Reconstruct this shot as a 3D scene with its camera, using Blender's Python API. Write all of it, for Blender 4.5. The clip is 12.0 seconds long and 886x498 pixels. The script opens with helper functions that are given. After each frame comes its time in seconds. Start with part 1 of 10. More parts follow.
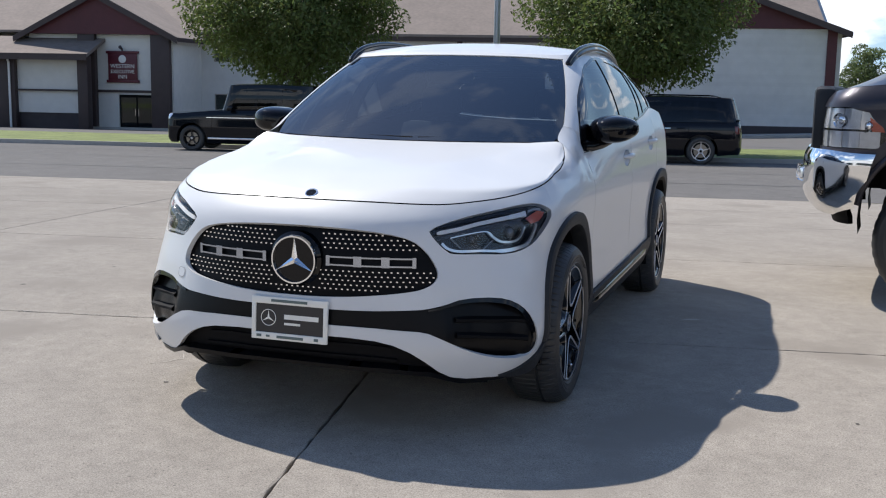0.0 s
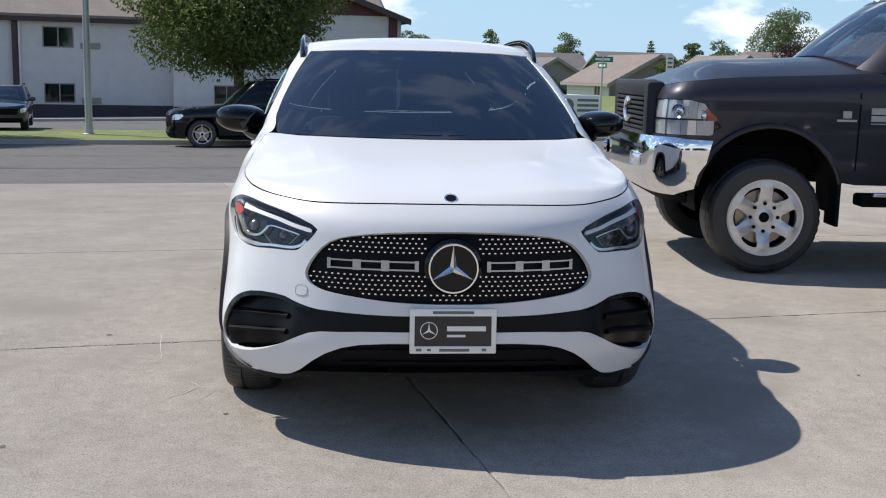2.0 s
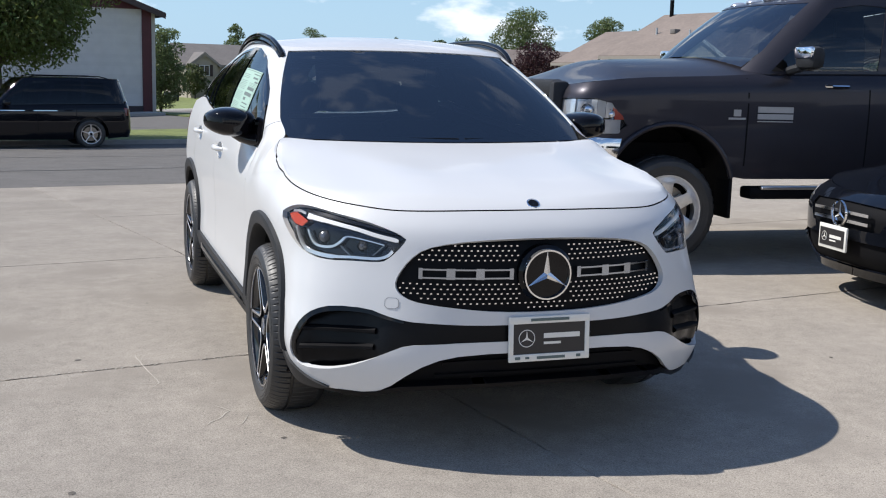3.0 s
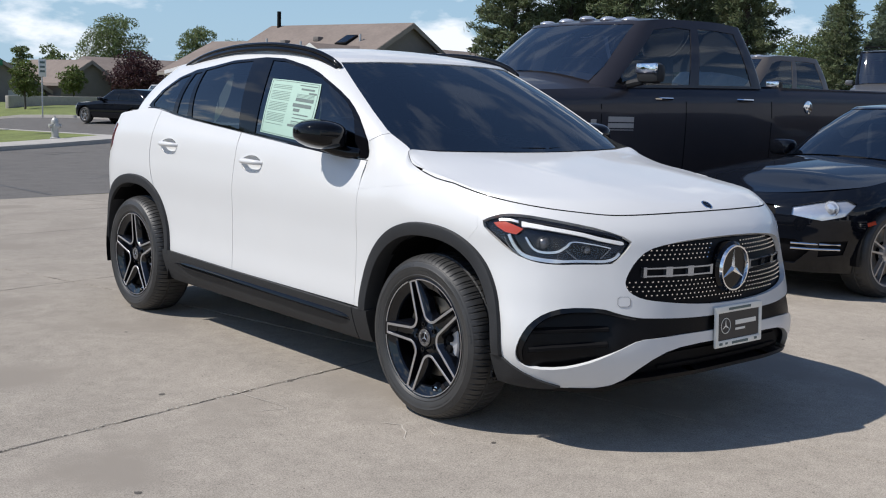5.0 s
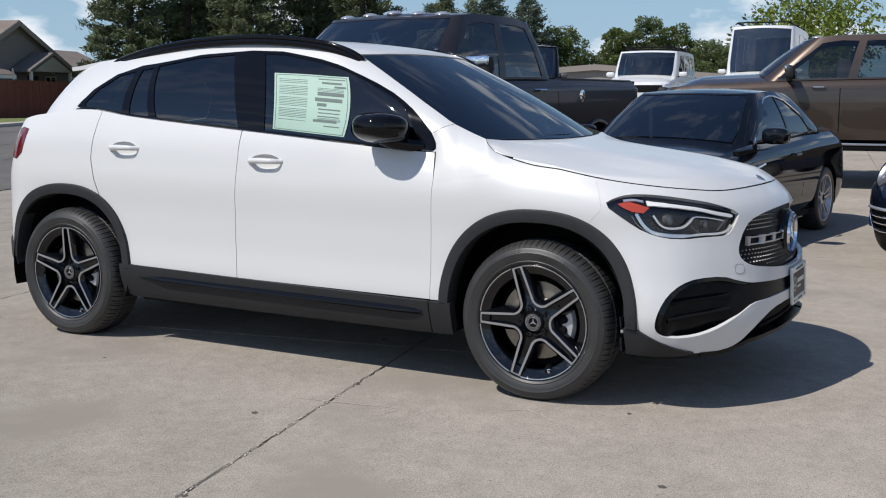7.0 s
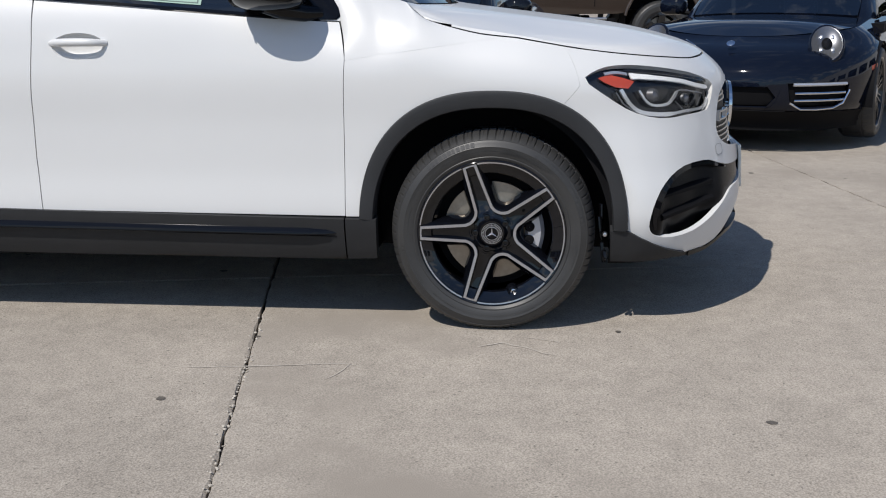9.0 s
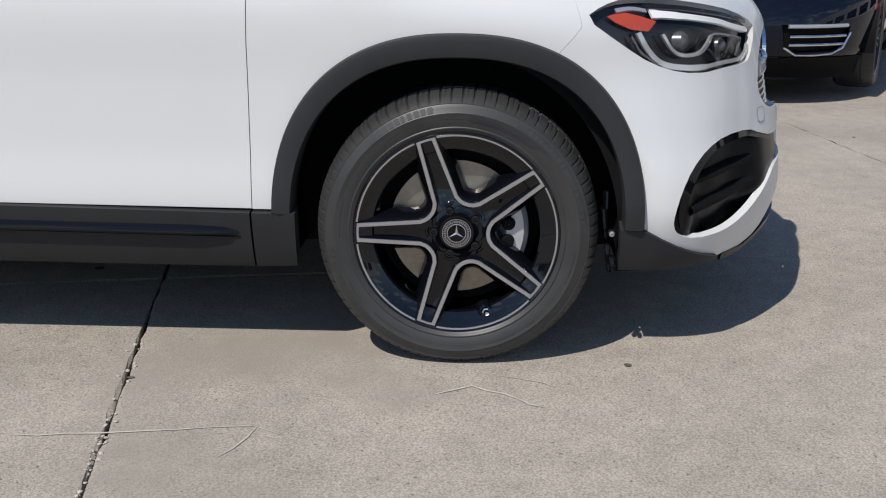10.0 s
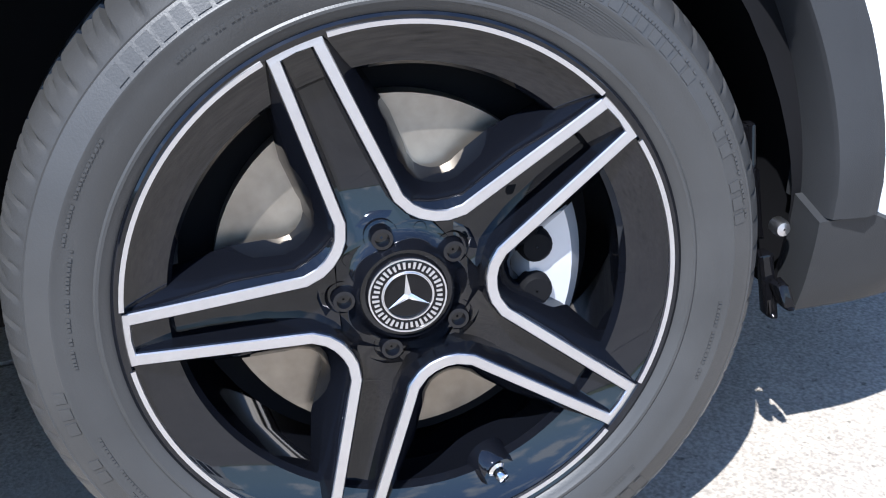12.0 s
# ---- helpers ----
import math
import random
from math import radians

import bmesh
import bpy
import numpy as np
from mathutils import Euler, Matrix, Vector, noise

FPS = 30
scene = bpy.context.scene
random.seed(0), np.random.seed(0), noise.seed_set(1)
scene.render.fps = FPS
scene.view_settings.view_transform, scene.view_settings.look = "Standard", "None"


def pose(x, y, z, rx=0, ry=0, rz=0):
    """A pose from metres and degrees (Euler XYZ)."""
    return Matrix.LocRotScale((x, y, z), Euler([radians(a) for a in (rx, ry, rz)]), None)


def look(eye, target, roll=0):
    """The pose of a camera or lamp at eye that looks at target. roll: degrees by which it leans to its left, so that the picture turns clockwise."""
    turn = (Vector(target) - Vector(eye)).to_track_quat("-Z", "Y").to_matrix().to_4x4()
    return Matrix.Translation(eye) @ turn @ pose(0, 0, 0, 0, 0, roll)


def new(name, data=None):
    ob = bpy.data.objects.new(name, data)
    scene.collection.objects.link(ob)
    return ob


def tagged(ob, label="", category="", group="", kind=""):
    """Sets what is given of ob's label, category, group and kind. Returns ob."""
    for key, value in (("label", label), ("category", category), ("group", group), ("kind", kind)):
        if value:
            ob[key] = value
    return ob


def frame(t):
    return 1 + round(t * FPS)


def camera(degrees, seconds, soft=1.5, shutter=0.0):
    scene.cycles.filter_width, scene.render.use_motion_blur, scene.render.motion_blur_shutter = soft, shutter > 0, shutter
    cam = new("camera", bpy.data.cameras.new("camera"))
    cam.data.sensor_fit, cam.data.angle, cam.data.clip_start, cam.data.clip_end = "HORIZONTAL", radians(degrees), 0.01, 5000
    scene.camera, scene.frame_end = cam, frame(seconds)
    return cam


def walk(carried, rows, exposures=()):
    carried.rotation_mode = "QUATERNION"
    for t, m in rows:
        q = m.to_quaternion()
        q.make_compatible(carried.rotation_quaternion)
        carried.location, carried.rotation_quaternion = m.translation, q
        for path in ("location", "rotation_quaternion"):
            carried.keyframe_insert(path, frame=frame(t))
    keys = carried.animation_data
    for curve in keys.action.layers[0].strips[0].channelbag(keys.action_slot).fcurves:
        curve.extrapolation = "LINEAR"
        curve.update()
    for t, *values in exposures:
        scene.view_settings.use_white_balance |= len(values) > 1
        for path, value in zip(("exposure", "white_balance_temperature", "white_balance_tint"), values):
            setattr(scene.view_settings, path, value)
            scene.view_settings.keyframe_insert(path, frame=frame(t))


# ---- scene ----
from mathutils import geometry

cam = camera(44.3, 12.0, soft=1.1)
PATH = [
    (0, (1.83, -4.546, 1.375), (1.196, -2.674, 1.07), 1.0),
    (0.5, (1.319, -4.71, 1.399), (0.857, -2.788, 1.091), 1.1),
    (1, (0.766, -4.794, 1.396), (0.504, -2.836, 1.084), 1.2),
    (1.5, (0.19, -4.837, 1.405), (0.15, -2.863, 1.088), 1.3),
    (2, (-0.412, -4.761, 1.402), (-0.223, -2.796, 1.082), 1.3),
    (2.5, (-1.023, -4.611, 1.412), (-0.599, -2.682, 1.093), 1.3),
    (3, (-1.618, -4.41, 1.402), (-0.972, -2.544, 1.085), 1.5),
    (3.2, (-1.855, -4.33, 1.393), (-1.123, -2.496, 1.078), 1.6),
    (4.8, (-3.541, -3.519, 1.34), (-2.29, -1.984, 1.058), 1.9),
    (5, (-3.729, -3.394, 1.347), (-2.43, -1.899, 1.069), 1.8),
    (5.5, (-4.192, -3.065, 1.341), (-2.774, -1.681, 1.075), 1.6),
    (6, (-4.588, -2.673, 1.331), (-3.056, -1.412, 1.075), 1.2),
    (6.5, (-4.932, -2.268, 1.331), (-3.29, -1.155, 1.076), 0.8),
    (6.7, (-5.045, -2.092, 1.311), (-3.36, -1.046, 1.053), 0.6),
    (8.5, (-4.903, -0.45, 1.19), (-2.974, -0.109, 0.786), -0.4),
    (9, (-4.457, -0.229, 1.16), (-2.523, -0.02, 0.693), -0.5),
    (9.5, (-3.937, -0.107, 1.115), (-2.008, 0.013, 0.6), 0.0),
    (10, (-3.421, -0.103, 1.073), (-1.507, -0.007, 0.5), 0.2),
    (10.5, (-2.939, -0.038, 0.945), (-1.026, 0.003, 0.363), 0.7),
    (11, (-2.49, -0.006, 0.846), (-0.585, -0.021, 0.239), 0.0),
    (11.5, (-2.079, 0.079, 0.78), (-0.196, -0.089, 0.126), -1.9),
    (12, (-1.742, 0.116, 0.754), (0.077, -0.216, -0.008), -4.0),
]
walk(cam, [(t, look(eye, target, roll)) for t, eye, target, roll in PATH],
     exposures=[(0, 0.42, 6650, 9), (1.5, 0.36, 6650, 9), (3.0, 0.32, 6650, 9), (5.0, 0.06, 6680, 9), (8.5, -0.14, 6700, 9), (10.0, -0.12, 6700, 9), (11.0, 0.40, 6550, 9), (11.5, 0.95, 6350, 9), (12.0, 1.42, 5950, 9)])

# ---- light ----
SUN_WAY = Vector((0.698, -0.398, -1.0)).normalized()
elevation = math.asin(-SUN_WAY.z)
azimuth = math.atan2(-SUN_WAY.x, -SUN_WAY.y)
world = bpy.data.worlds.new("sky")
scene.world = world
world.use_nodes = True
wn, wl = world.node_tree.nodes, world.node_tree.links
sky = wn.new("ShaderNodeTexSky")
sky.sky_type, sky.sun_disc = "NISHITA", False
sky.sun_elevation, sky.sun_rotation = elevation, azimuth
sky.air_density, sky.dust_density, sky.ozone_density = 1.0, 0.15, 3.5
way = wn.new("ShaderNodeTexCoord")
flat = wn.new("ShaderNodeMapping")
flat.inputs["Scale"].default_value = (1.0, 1.0, 2.4)
wl.new(way.outputs["Generated"], flat.inputs["Vector"])
puff = wn.new("ShaderNodeTexNoise")
puff.inputs["Scale"].default_value, puff.inputs["Detail"].default_value, puff.inputs["Roughness"].default_value = 6.4, 7.0, 0.54
wl.new(flat.outputs["Vector"], puff.inputs["Vector"])
cover = wn.new("ShaderNodeValToRGB")
cover.color_ramp.elements[0].position, cover.color_ramp.elements[1].position = 0.53, 0.62
wl.new(puff.outputs["Fac"], cover.inputs["Fac"])
sky_mix = wn.new("ShaderNodeMixRGB")
sky_mix.inputs["Color2"].default_value = (9.6, 10.3, 11.4, 1)
# the clouds stand low, the sky overhead is clear
split = wn.new("ShaderNodeSeparateXYZ")
wl.new(way.outputs["Generated"], split.inputs["Vector"])
clear_up = wn.new("ShaderNodeMapRange")
clear_up.inputs["From Min"].default_value, clear_up.inputs["From Max"].default_value = 0.30, 0.50
clear_up.inputs["To Min"].default_value, clear_up.inputs["To Max"].default_value = 1.0, 0.12
wl.new(split.outputs["Z"], clear_up.inputs["Value"])
veil = wn.new("ShaderNodeMath")
veil.operation = "MULTIPLY"
wl.new(cover.outputs["Color"], veil.inputs[0])
wl.new(clear_up.outputs["Result"], veil.inputs[1])
wl.new(veil.outputs[0], sky_mix.inputs["Fac"])
# haze whitens the low sky
tone = wn.new("ShaderNodeMixRGB")
tone.blend_type, tone.inputs["Fac"].default_value, tone.inputs["Color2"].default_value = "MULTIPLY", 1.0, (0.92, 1.0, 1.12, 1)
wl.new(sky.outputs["Color"], tone.inputs["Color1"])
low = wn.new("ShaderNodeMapRange")
low.inputs["From Min"].default_value, low.inputs["From Max"].default_value = 0.0, 0.30
low.inputs["To Min"].default_value, low.inputs["To Max"].default_value = 0.9, 0.0
wl.new(split.outputs["Z"], low.inputs["Value"])
haze = wn.new("ShaderNodeMixRGB")
haze.inputs["Color2"].default_value = (3.7, 5.7, 7.9, 1)
wl.new(low.outputs["Result"], haze.inputs["Fac"])
wl.new(tone.outputs["Color"], haze.inputs["Color1"])
wl.new(haze.outputs["Color"], sky_mix.inputs["Color1"])
wl.new(sky_mix.outputs["Color"], wn["Background"].inputs["Color"])
wn["Background"].inputs["Strength"].default_value = 0.096

sun_lamp = bpy.data.lights.new("sun", "SUN")
sun_lamp.energy, sun_lamp.angle, sun_lamp.color = 4.2, radians(0.6), (1.0, 0.965, 0.935)
sun = new("sun", sun_lamp)
sun.matrix_world = look((0, 0, 0), SUN_WAY) @ Matrix.Identity(4)


# ---- materials ----
def material(name, colour, rough=0.5, metal=0.0, coat=0.0, spec=0.5, vary=0.0, scale=8.0, bump=0.0, bump_scale=60.0, piece=0.0, stain=None, emit=0.0, detail=6.0, speck=0.0, chalk=0.0):
    """A surface: colour, its change at two scales, fine relief; piece: how far single pieces differ."""
    m = bpy.data.materials.new(name)
    m.use_nodes = True
    n, l = m.node_tree.nodes, m.node_tree.links
    b = n["Principled BSDF"]
    b.inputs["Base Color"].default_value = (*colour, 1)
    b.inputs["Roughness"].default_value, b.inputs["Metallic"].default_value = rough, metal
    b.inputs["Coat Weight"].default_value, b.inputs["Coat Roughness"].default_value = coat, 0.04
    b.inputs["Specular IOR Level"].default_value = spec
    b.inputs["Diffuse Roughness"].default_value = chalk
    if emit:
        b.inputs["Emission Color"].default_value, b.inputs["Emission Strength"].default_value = (*colour, 1), emit
    if vary or bump or piece or stain:
        co = n.new("ShaderNodeNewGeometry")
        last = None
        if vary or piece or stain:
            big, small = n.new("ShaderNodeTexNoise"), n.new("ShaderNodeTexNoise")
            big.inputs["Scale"].default_value, small.inputs["Scale"].default_value = scale * 0.16, scale
            big.inputs["Detail"].default_value = small.inputs["Detail"].default_value = detail
            l.new(co.outputs["Position"], big.inputs["Vector"])
            l.new(co.outputs["Position"], small.inputs["Vector"])
            add = n.new("ShaderNodeMath")
            add.operation = "ADD"
            l.new(big.outputs["Fac"], add.inputs[0])
            l.new(small.outputs["Fac"], add.inputs[1])
            rng = n.new("ShaderNodeMapRange")
            rng.inputs["From Min"].default_value, rng.inputs["From Max"].default_value = 0.7, 1.3
            rng.inputs["To Min"].default_value, rng.inputs["To Max"].default_value = 1 - vary, 1 + vary
            l.new(add.outputs[0], rng.inputs["Value"])
            value = rng.outputs["Result"]
            if piece:
                info = n.new("ShaderNodeObjectInfo")
                pr = n.new("ShaderNodeMapRange")
                pr.inputs["To Min"].default_value, pr.inputs["To Max"].default_value = 1 - piece, 1 + piece
                l.new(info.outputs["Random"], pr.inputs["Value"])
                mul = n.new("ShaderNodeMath")
                mul.operation = "MULTIPLY"
                l.new(value, mul.inputs[0])
                l.new(pr.outputs["Result"], mul.inputs[1])
                value = mul.outputs[0]
            if speck:
                fine = n.new("ShaderNodeTexNoise")
                fine.inputs["Scale"].default_value, fine.inputs["Detail"].default_value = 190.0, 5.0
                l.new(co.outputs["Position"], fine.inputs["Vector"])
                fr = n.new("ShaderNodeMapRange")
                fr.inputs["From Min"].default_value, fr.inputs["From Max"].default_value = 0.36, 0.64
                fr.inputs["To Min"].default_value, fr.inputs["To Max"].default_value = 1 - speck, 1 + speck
                l.new(fine.outputs["Fac"], fr.inputs["Value"])
                fm = n.new("ShaderNodeMath")
                fm.operation = "MULTIPLY"
                l.new(value, fm.inputs[0])
                l.new(fr.outputs["Result"], fm.inputs[1])
                value = fm.outputs[0]
                # scattered pits
                pit = n.new("ShaderNodeTexNoise")
                pit.inputs["Scale"].default_value, pit.inputs["Detail"].default_value = 75.0, 1.5
                l.new(co.outputs["Position"], pit.inputs["Vector"])
                pr = n.new("ShaderNodeMapRange")
                pr.inputs["From Min"].default_value, pr.inputs["From Max"].default_value = 0.66, 0.74
                pr.inputs["To Min"].default_value, pr.inputs["To Max"].default_value = 1.0, 0.55
                l.new(pit.outputs["Fac"], pr.inputs["Value"])
                pm = n.new("ShaderNodeMath")
                pm.operation = "MULTIPLY"
                l.new(value, pm.inputs[0])
                l.new(pr.outputs["Result"], pm.inputs[1])
                value = pm.outputs[0]
            hsv = n.new("ShaderNodeHueSaturation")
            hsv.inputs["Color"].default_value = (*colour, 1)
            l.new(value, hsv.inputs["Value"])
            last = hsv.outputs["Color"]
            if stain:
                sn = n.new("ShaderNodeTexNoise")
                sn.inputs["Scale"].default_value, sn.inputs["Detail"].default_value = stain[1], 8
                l.new(co.outputs["Position"], sn.inputs["Vector"])
                sr = n.new("ShaderNodeValToRGB")
                sr.color_ramp.elements[0].position, sr.color_ramp.elements[1].position = stain[2], stain[2] + 0.12
                l.new(sn.outputs["Fac"], sr.inputs["Fac"])
                mx = n.new("ShaderNodeMixRGB")
                mx.inputs["Color2"].default_value = (*stain[0], 1)
                l.new(sr.outputs["Color"], mx.inputs["Fac"])
                l.new(last, mx.inputs["Color1"])
                last = mx.outputs["Color"]
            l.new(last, b.inputs["Base Color"])
        if bump:
            bn = n.new("ShaderNodeTexNoise")
            bn.inputs["Scale"].default_value, bn.inputs["Detail"].default_value = bump_scale, 5
            l.new(co.outputs["Position"], bn.inputs["Vector"])
            bp = n.new("ShaderNodeBump")
            bp.inputs["Strength"].default_value, bp.inputs["Distance"].default_value = bump, 0.01
            l.new(bn.outputs["Fac"], bp.inputs["Height"])
            l.new(bp.outputs["Normal"], b.inputs["Normal"])
    return m


def tinted_glass(name, tint, gloss=0.9, facing=0.5):
    """A thin pane: what is behind it shows through the tint, the sky on its face."""
    m = bpy.data.materials.new(name)
    m.use_nodes = True
    n, l = m.node_tree.nodes, m.node_tree.links
    n.remove(n["Principled BSDF"])
    clear, shine, mix, fres = n.new("ShaderNodeBsdfTransparent"), n.new("ShaderNodeBsdfGlossy"), n.new("ShaderNodeMixShader"), n.new("ShaderNodeFresnel")
    clear.inputs["Color"].default_value = (*tint, 1)
    shine.inputs["Roughness"].default_value = 0.015
    shine.inputs["Color"].default_value = (gloss, gloss, gloss, 1)
    fres.inputs["IOR"].default_value = 1.0 + facing
    l.new(fres.outputs["Fac"], mix.inputs["Fac"])
    l.new(clear.outputs["BSDF"], mix.inputs[1])
    l.new(shine.outputs["BSDF"], mix.inputs[2])
    l.new(mix.outputs["Shader"], n["Material Output"].inputs["Surface"])
    return m


WHITE = material("white paint", (0.685, 0.69, 0.685), rough=0.36, coat=0.45, vary=0.012, scale=3)
# the blue in this steel is the sky's reflection, put into its colour
BAR_STEEL = material("polished steel with sky tint", (0.40, 0.44, 0.51), rough=0.16, metal=1.0)
GLOSS_BLACK = material("gloss black plastic", (0.004, 0.004, 0.005), rough=0.05, spec=0.32)
SATIN_BLACK = material("grained black cladding", (0.027, 0.028, 0.030), rough=0.55, spec=0.3, vary=0.08, scale=20, bump=0.12, bump_scale=900)
DARK = material("unlit dark plastic", (0.006, 0.006, 0.007), rough=0.7, spec=0.12, vary=0.1)
CHROME = material("chrome", (0.86, 0.87, 0.88), rough=0.07, metal=1.0)
SILVER = material("machined aluminium", (0.74, 0.74, 0.765), rough=0.28, metal=1.0, vary=0.04, scale=120)
RUBBER = material("tyre rubber", (0.040, 0.0397, 0.0393), rough=0.45, spec=0.5, vary=0.22, scale=9, bump=0.06, bump_scale=500)
RIM_BLACK = material("gloss black wheel lacquer", (0.0035, 0.0040, 0.0060), rough=0.035, spec=0.6)
DISC = material("brake disc steel", (0.36, 0.315, 0.26), rough=0.38, metal=0.9, vary=0.15, scale=60)
CALIPER = material("silver caliper", (0.58, 0.59, 0.62), rough=0.35, metal=0.5, vary=0.05, scale=40)
GLASS = tinted_glass("tinted car glass", (0.09, 0.12, 0.14), facing=0.95)
SCREEN = tinted_glass("tinted windscreen", (0.20, 0.26, 0.30), facing=1.45)
CAB_GLASS = tinted_glass("lightly tinted cab glass", (0.40, 0.45, 0.46), facing=0.75)
PALE_SCREEN = tinted_glass("clear windscreen", (0.50, 0.55, 0.57), facing=1.9)
CLEAR = tinted_glass("clear lamp cover", (0.95, 0.955, 0.96), facing=0.30)
SEAT = material("dark seat cloth", (0.035, 0.035, 0.040), rough=0.8, vary=0.2, scale=30)
CABIN = material("dark cabin trim", (0.022, 0.022, 0.024), rough=0.6, vary=0.1)
LAMP_WHITE = material("white lamp strip", (0.92, 0.93, 0.94), rough=0.25)
LAMP_DARK = material("dark lamp housing", (0.012, 0.012, 0.014), rough=0.15)
LAMP_GREY = material("lamp reflector", (0.74, 0.76, 0.79), rough=0.16, metal=0.7)
AMBER = material("amber reflector", (0.50, 0.070, 0.035), rough=0.2, coat=0.6)
BAND_BLACK = material("black bumper plastic", (0.005, 0.005, 0.006), rough=0.28, spec=0.16, vary=0.06, scale=20, bump=0.06, bump_scale=900)
LAMP_BOWL = material("dark silver lamp reflector", (0.045, 0.048, 0.056), rough=0.22, metal=0.7)
LAMP_SMOKE = material("smoked lamp reflector", (0.20, 0.205, 0.22), rough=0.25, metal=0.7)
GRILLE_BLACK = material("black grille mesh", (0.004, 0.004, 0.005), rough=0.4, spec=0.12)
RED = material("red lamp", (0.14, 0.006, 0.010), rough=0.12, coat=0.8)
PAPER = material("pale green sticker paper", (0.36, 0.52, 0.435), rough=0.6, vary=0.03, scale=12)
INK = material("grey print", (0.13, 0.17, 0.16), rough=0.7)
PLATE_WHITE = material("ivory plate frame", (0.84, 0.83, 0.76), rough=0.35, vary=0.03)
PLATE_DARK = material("dark plate face", (0.028, 0.026, 0.026), rough=0.4, vary=0.1)


# ---- building ----
def mesh_from(name, verts, faces, mat, parent=None, label="", smooth=True, m=None, sharp=40):
    me = bpy.data.meshes.new(name)
    me.from_pydata([tuple(v) for v in verts], [], faces)
    me.validate()
    me.materials.append(mat)
    if smooth:
        me.polygons.foreach_set("use_smooth", [True] * len(me.polygons))
        if sharp:
            me.set_sharp_from_angle(angle=radians(sharp))
    ob = new(name, me)
    if parent:
        ob.parent = parent
    if m is not None:
        ob.matrix_basis = m
    if label:
        ob["label"] = label
    return ob


def part(name, bm, mat, parent=None, label="", smooth=True, m=None, sharp=40):
    me = bpy.data.meshes.new(name)
    bmesh.ops.recalc_face_normals(bm, faces=bm.faces)
    bm.to_mesh(me)
    bm.free()
    me.materials.append(mat)
    if smooth:
        me.polygons.foreach_set("use_smooth", [True] * len(me.polygons))
        me.set_sharp_from_angle(angle=radians(sharp))
    ob = new(name, me)
    if parent:
        ob.parent = parent
    if m is not None:
        ob.matrix_basis = m
    if label:
        ob["label"] = label
    return ob


def empty(name, label="", category="", m=None, group="", kind=""):
    ob = new(name)
    ob.empty_display_size = 0.2
    if m is not None:
        ob.matrix_basis = m
    return tagged(ob, label, category, group, kind)


def add_box(bm, x0, x1, y0, y1, z0, z1, bevel=0.0, m=None, seg=2):
    r = bmesh.ops.create_cube(bm, size=1)
    vs = r["verts"]
    t = Matrix.Translation(((x0 + x1) / 2, (y0 + y1) / 2, (z0 + z1) / 2)) @ Matrix.Diagonal((x1 - x0, y1 - y0, z1 - z0, 1))
    bmesh.ops.transform(bm, matrix=t, verts=vs)
    if bevel:
        es = list({e for v in vs for e in v.link_edges})
        out = bmesh.ops.bevel(bm, geom=es, offset=bevel, segments=seg, affect="EDGES", profile=0.5)
        vs = list({v for f in out["faces"] for v in f.verts} | {v for v in vs if v.is_valid})
    if m is not None:
        bmesh.ops.transform(bm, matrix=m, verts=[v for v in vs if v.is_valid])
    return vs


def box(name, dims, mat, parent=None, label="", bevel=0.0, m=None, smooth=False):
    bm = bmesh.new()
    add_box(bm, *dims, bevel=bevel)
    return part(name, bm, mat, parent, label, smooth=bevel > 0, m=m)


def add_tube(bm, pts, r, seg=10, closed=False, cap=True, squash=1.0):
    """A round bar along points; r one radius or one for each point."""
    pts = [Vector(p) for p in pts]
    rings, n = [], len(pts)
    up = None
    for i, p in enumerate(pts):
        a = pts[(i - 1) % n] if closed or i else pts[i]
        b = pts[(i + 1) % n] if closed or i < n - 1 else pts[i]
        d = (b - a).normalized()
        if up is None:
            up = Vector((0, 0, 1)) if abs(d.z) < 0.9 else Vector((1, 0, 0))
        side = d.cross(up).normalized()
        up = side.cross(d).normalized()
        rr = r[i] if isinstance(r, (list, tuple)) else r
        rings.append([bm.verts.new(p + rr * (math.cos(k * math.tau / seg) * side + squash * math.sin(k * math.tau / seg) * up)) for k in range(seg)])
    for i in range(n if closed else n - 1):
        a, b = rings[i], rings[(i + 1) % n]
        for k in range(seg):
            bm.faces.new((a[k], a[(k + 1) % seg], b[(k + 1) % seg], b[k]))
    if cap and not closed:
        bm.faces.new(rings[0][::-1])
        bm.faces.new(rings[-1])


def tube(name, pts, r, mat, parent=None, label="", seg=10, closed=False, m=None, squash=1.0):
    bm = bmesh.new()
    add_tube(bm, pts, r, seg, closed, squash=squash)
    return part(name, bm, mat, parent, label, m=m)


def add_turned(bm, profile, seg=48, m=None, cap=False):
    """A turned body: profile of (radius, height) about z."""
    rings = []
    for r, z in profile:
        rings.append([bm.verts.new((r * math.cos(k * math.tau / seg), r * math.sin(k * math.tau / seg), z)) for k in range(seg)])
    for a, b in zip(rings, rings[1:]):
        for k in range(seg):
            bm.faces.new((a[k], a[(k + 1) % seg], b[(k + 1) % seg], b[k]))
    if cap:
        bm.faces.new(rings[0][::-1])
        bm.faces.new(rings[-1])
    if m is not None:
        bmesh.ops.transform(bm, matrix=m, verts=[v for r in rings for v in r])


def turned(name, profile, mat, parent=None, label="", seg=48, m=None, cap=False, sharp=40):
    bm = bmesh.new()
    add_turned(bm, profile, seg, None, cap)
    return part(name, bm, mat, parent, label, m=m, sharp=sharp)


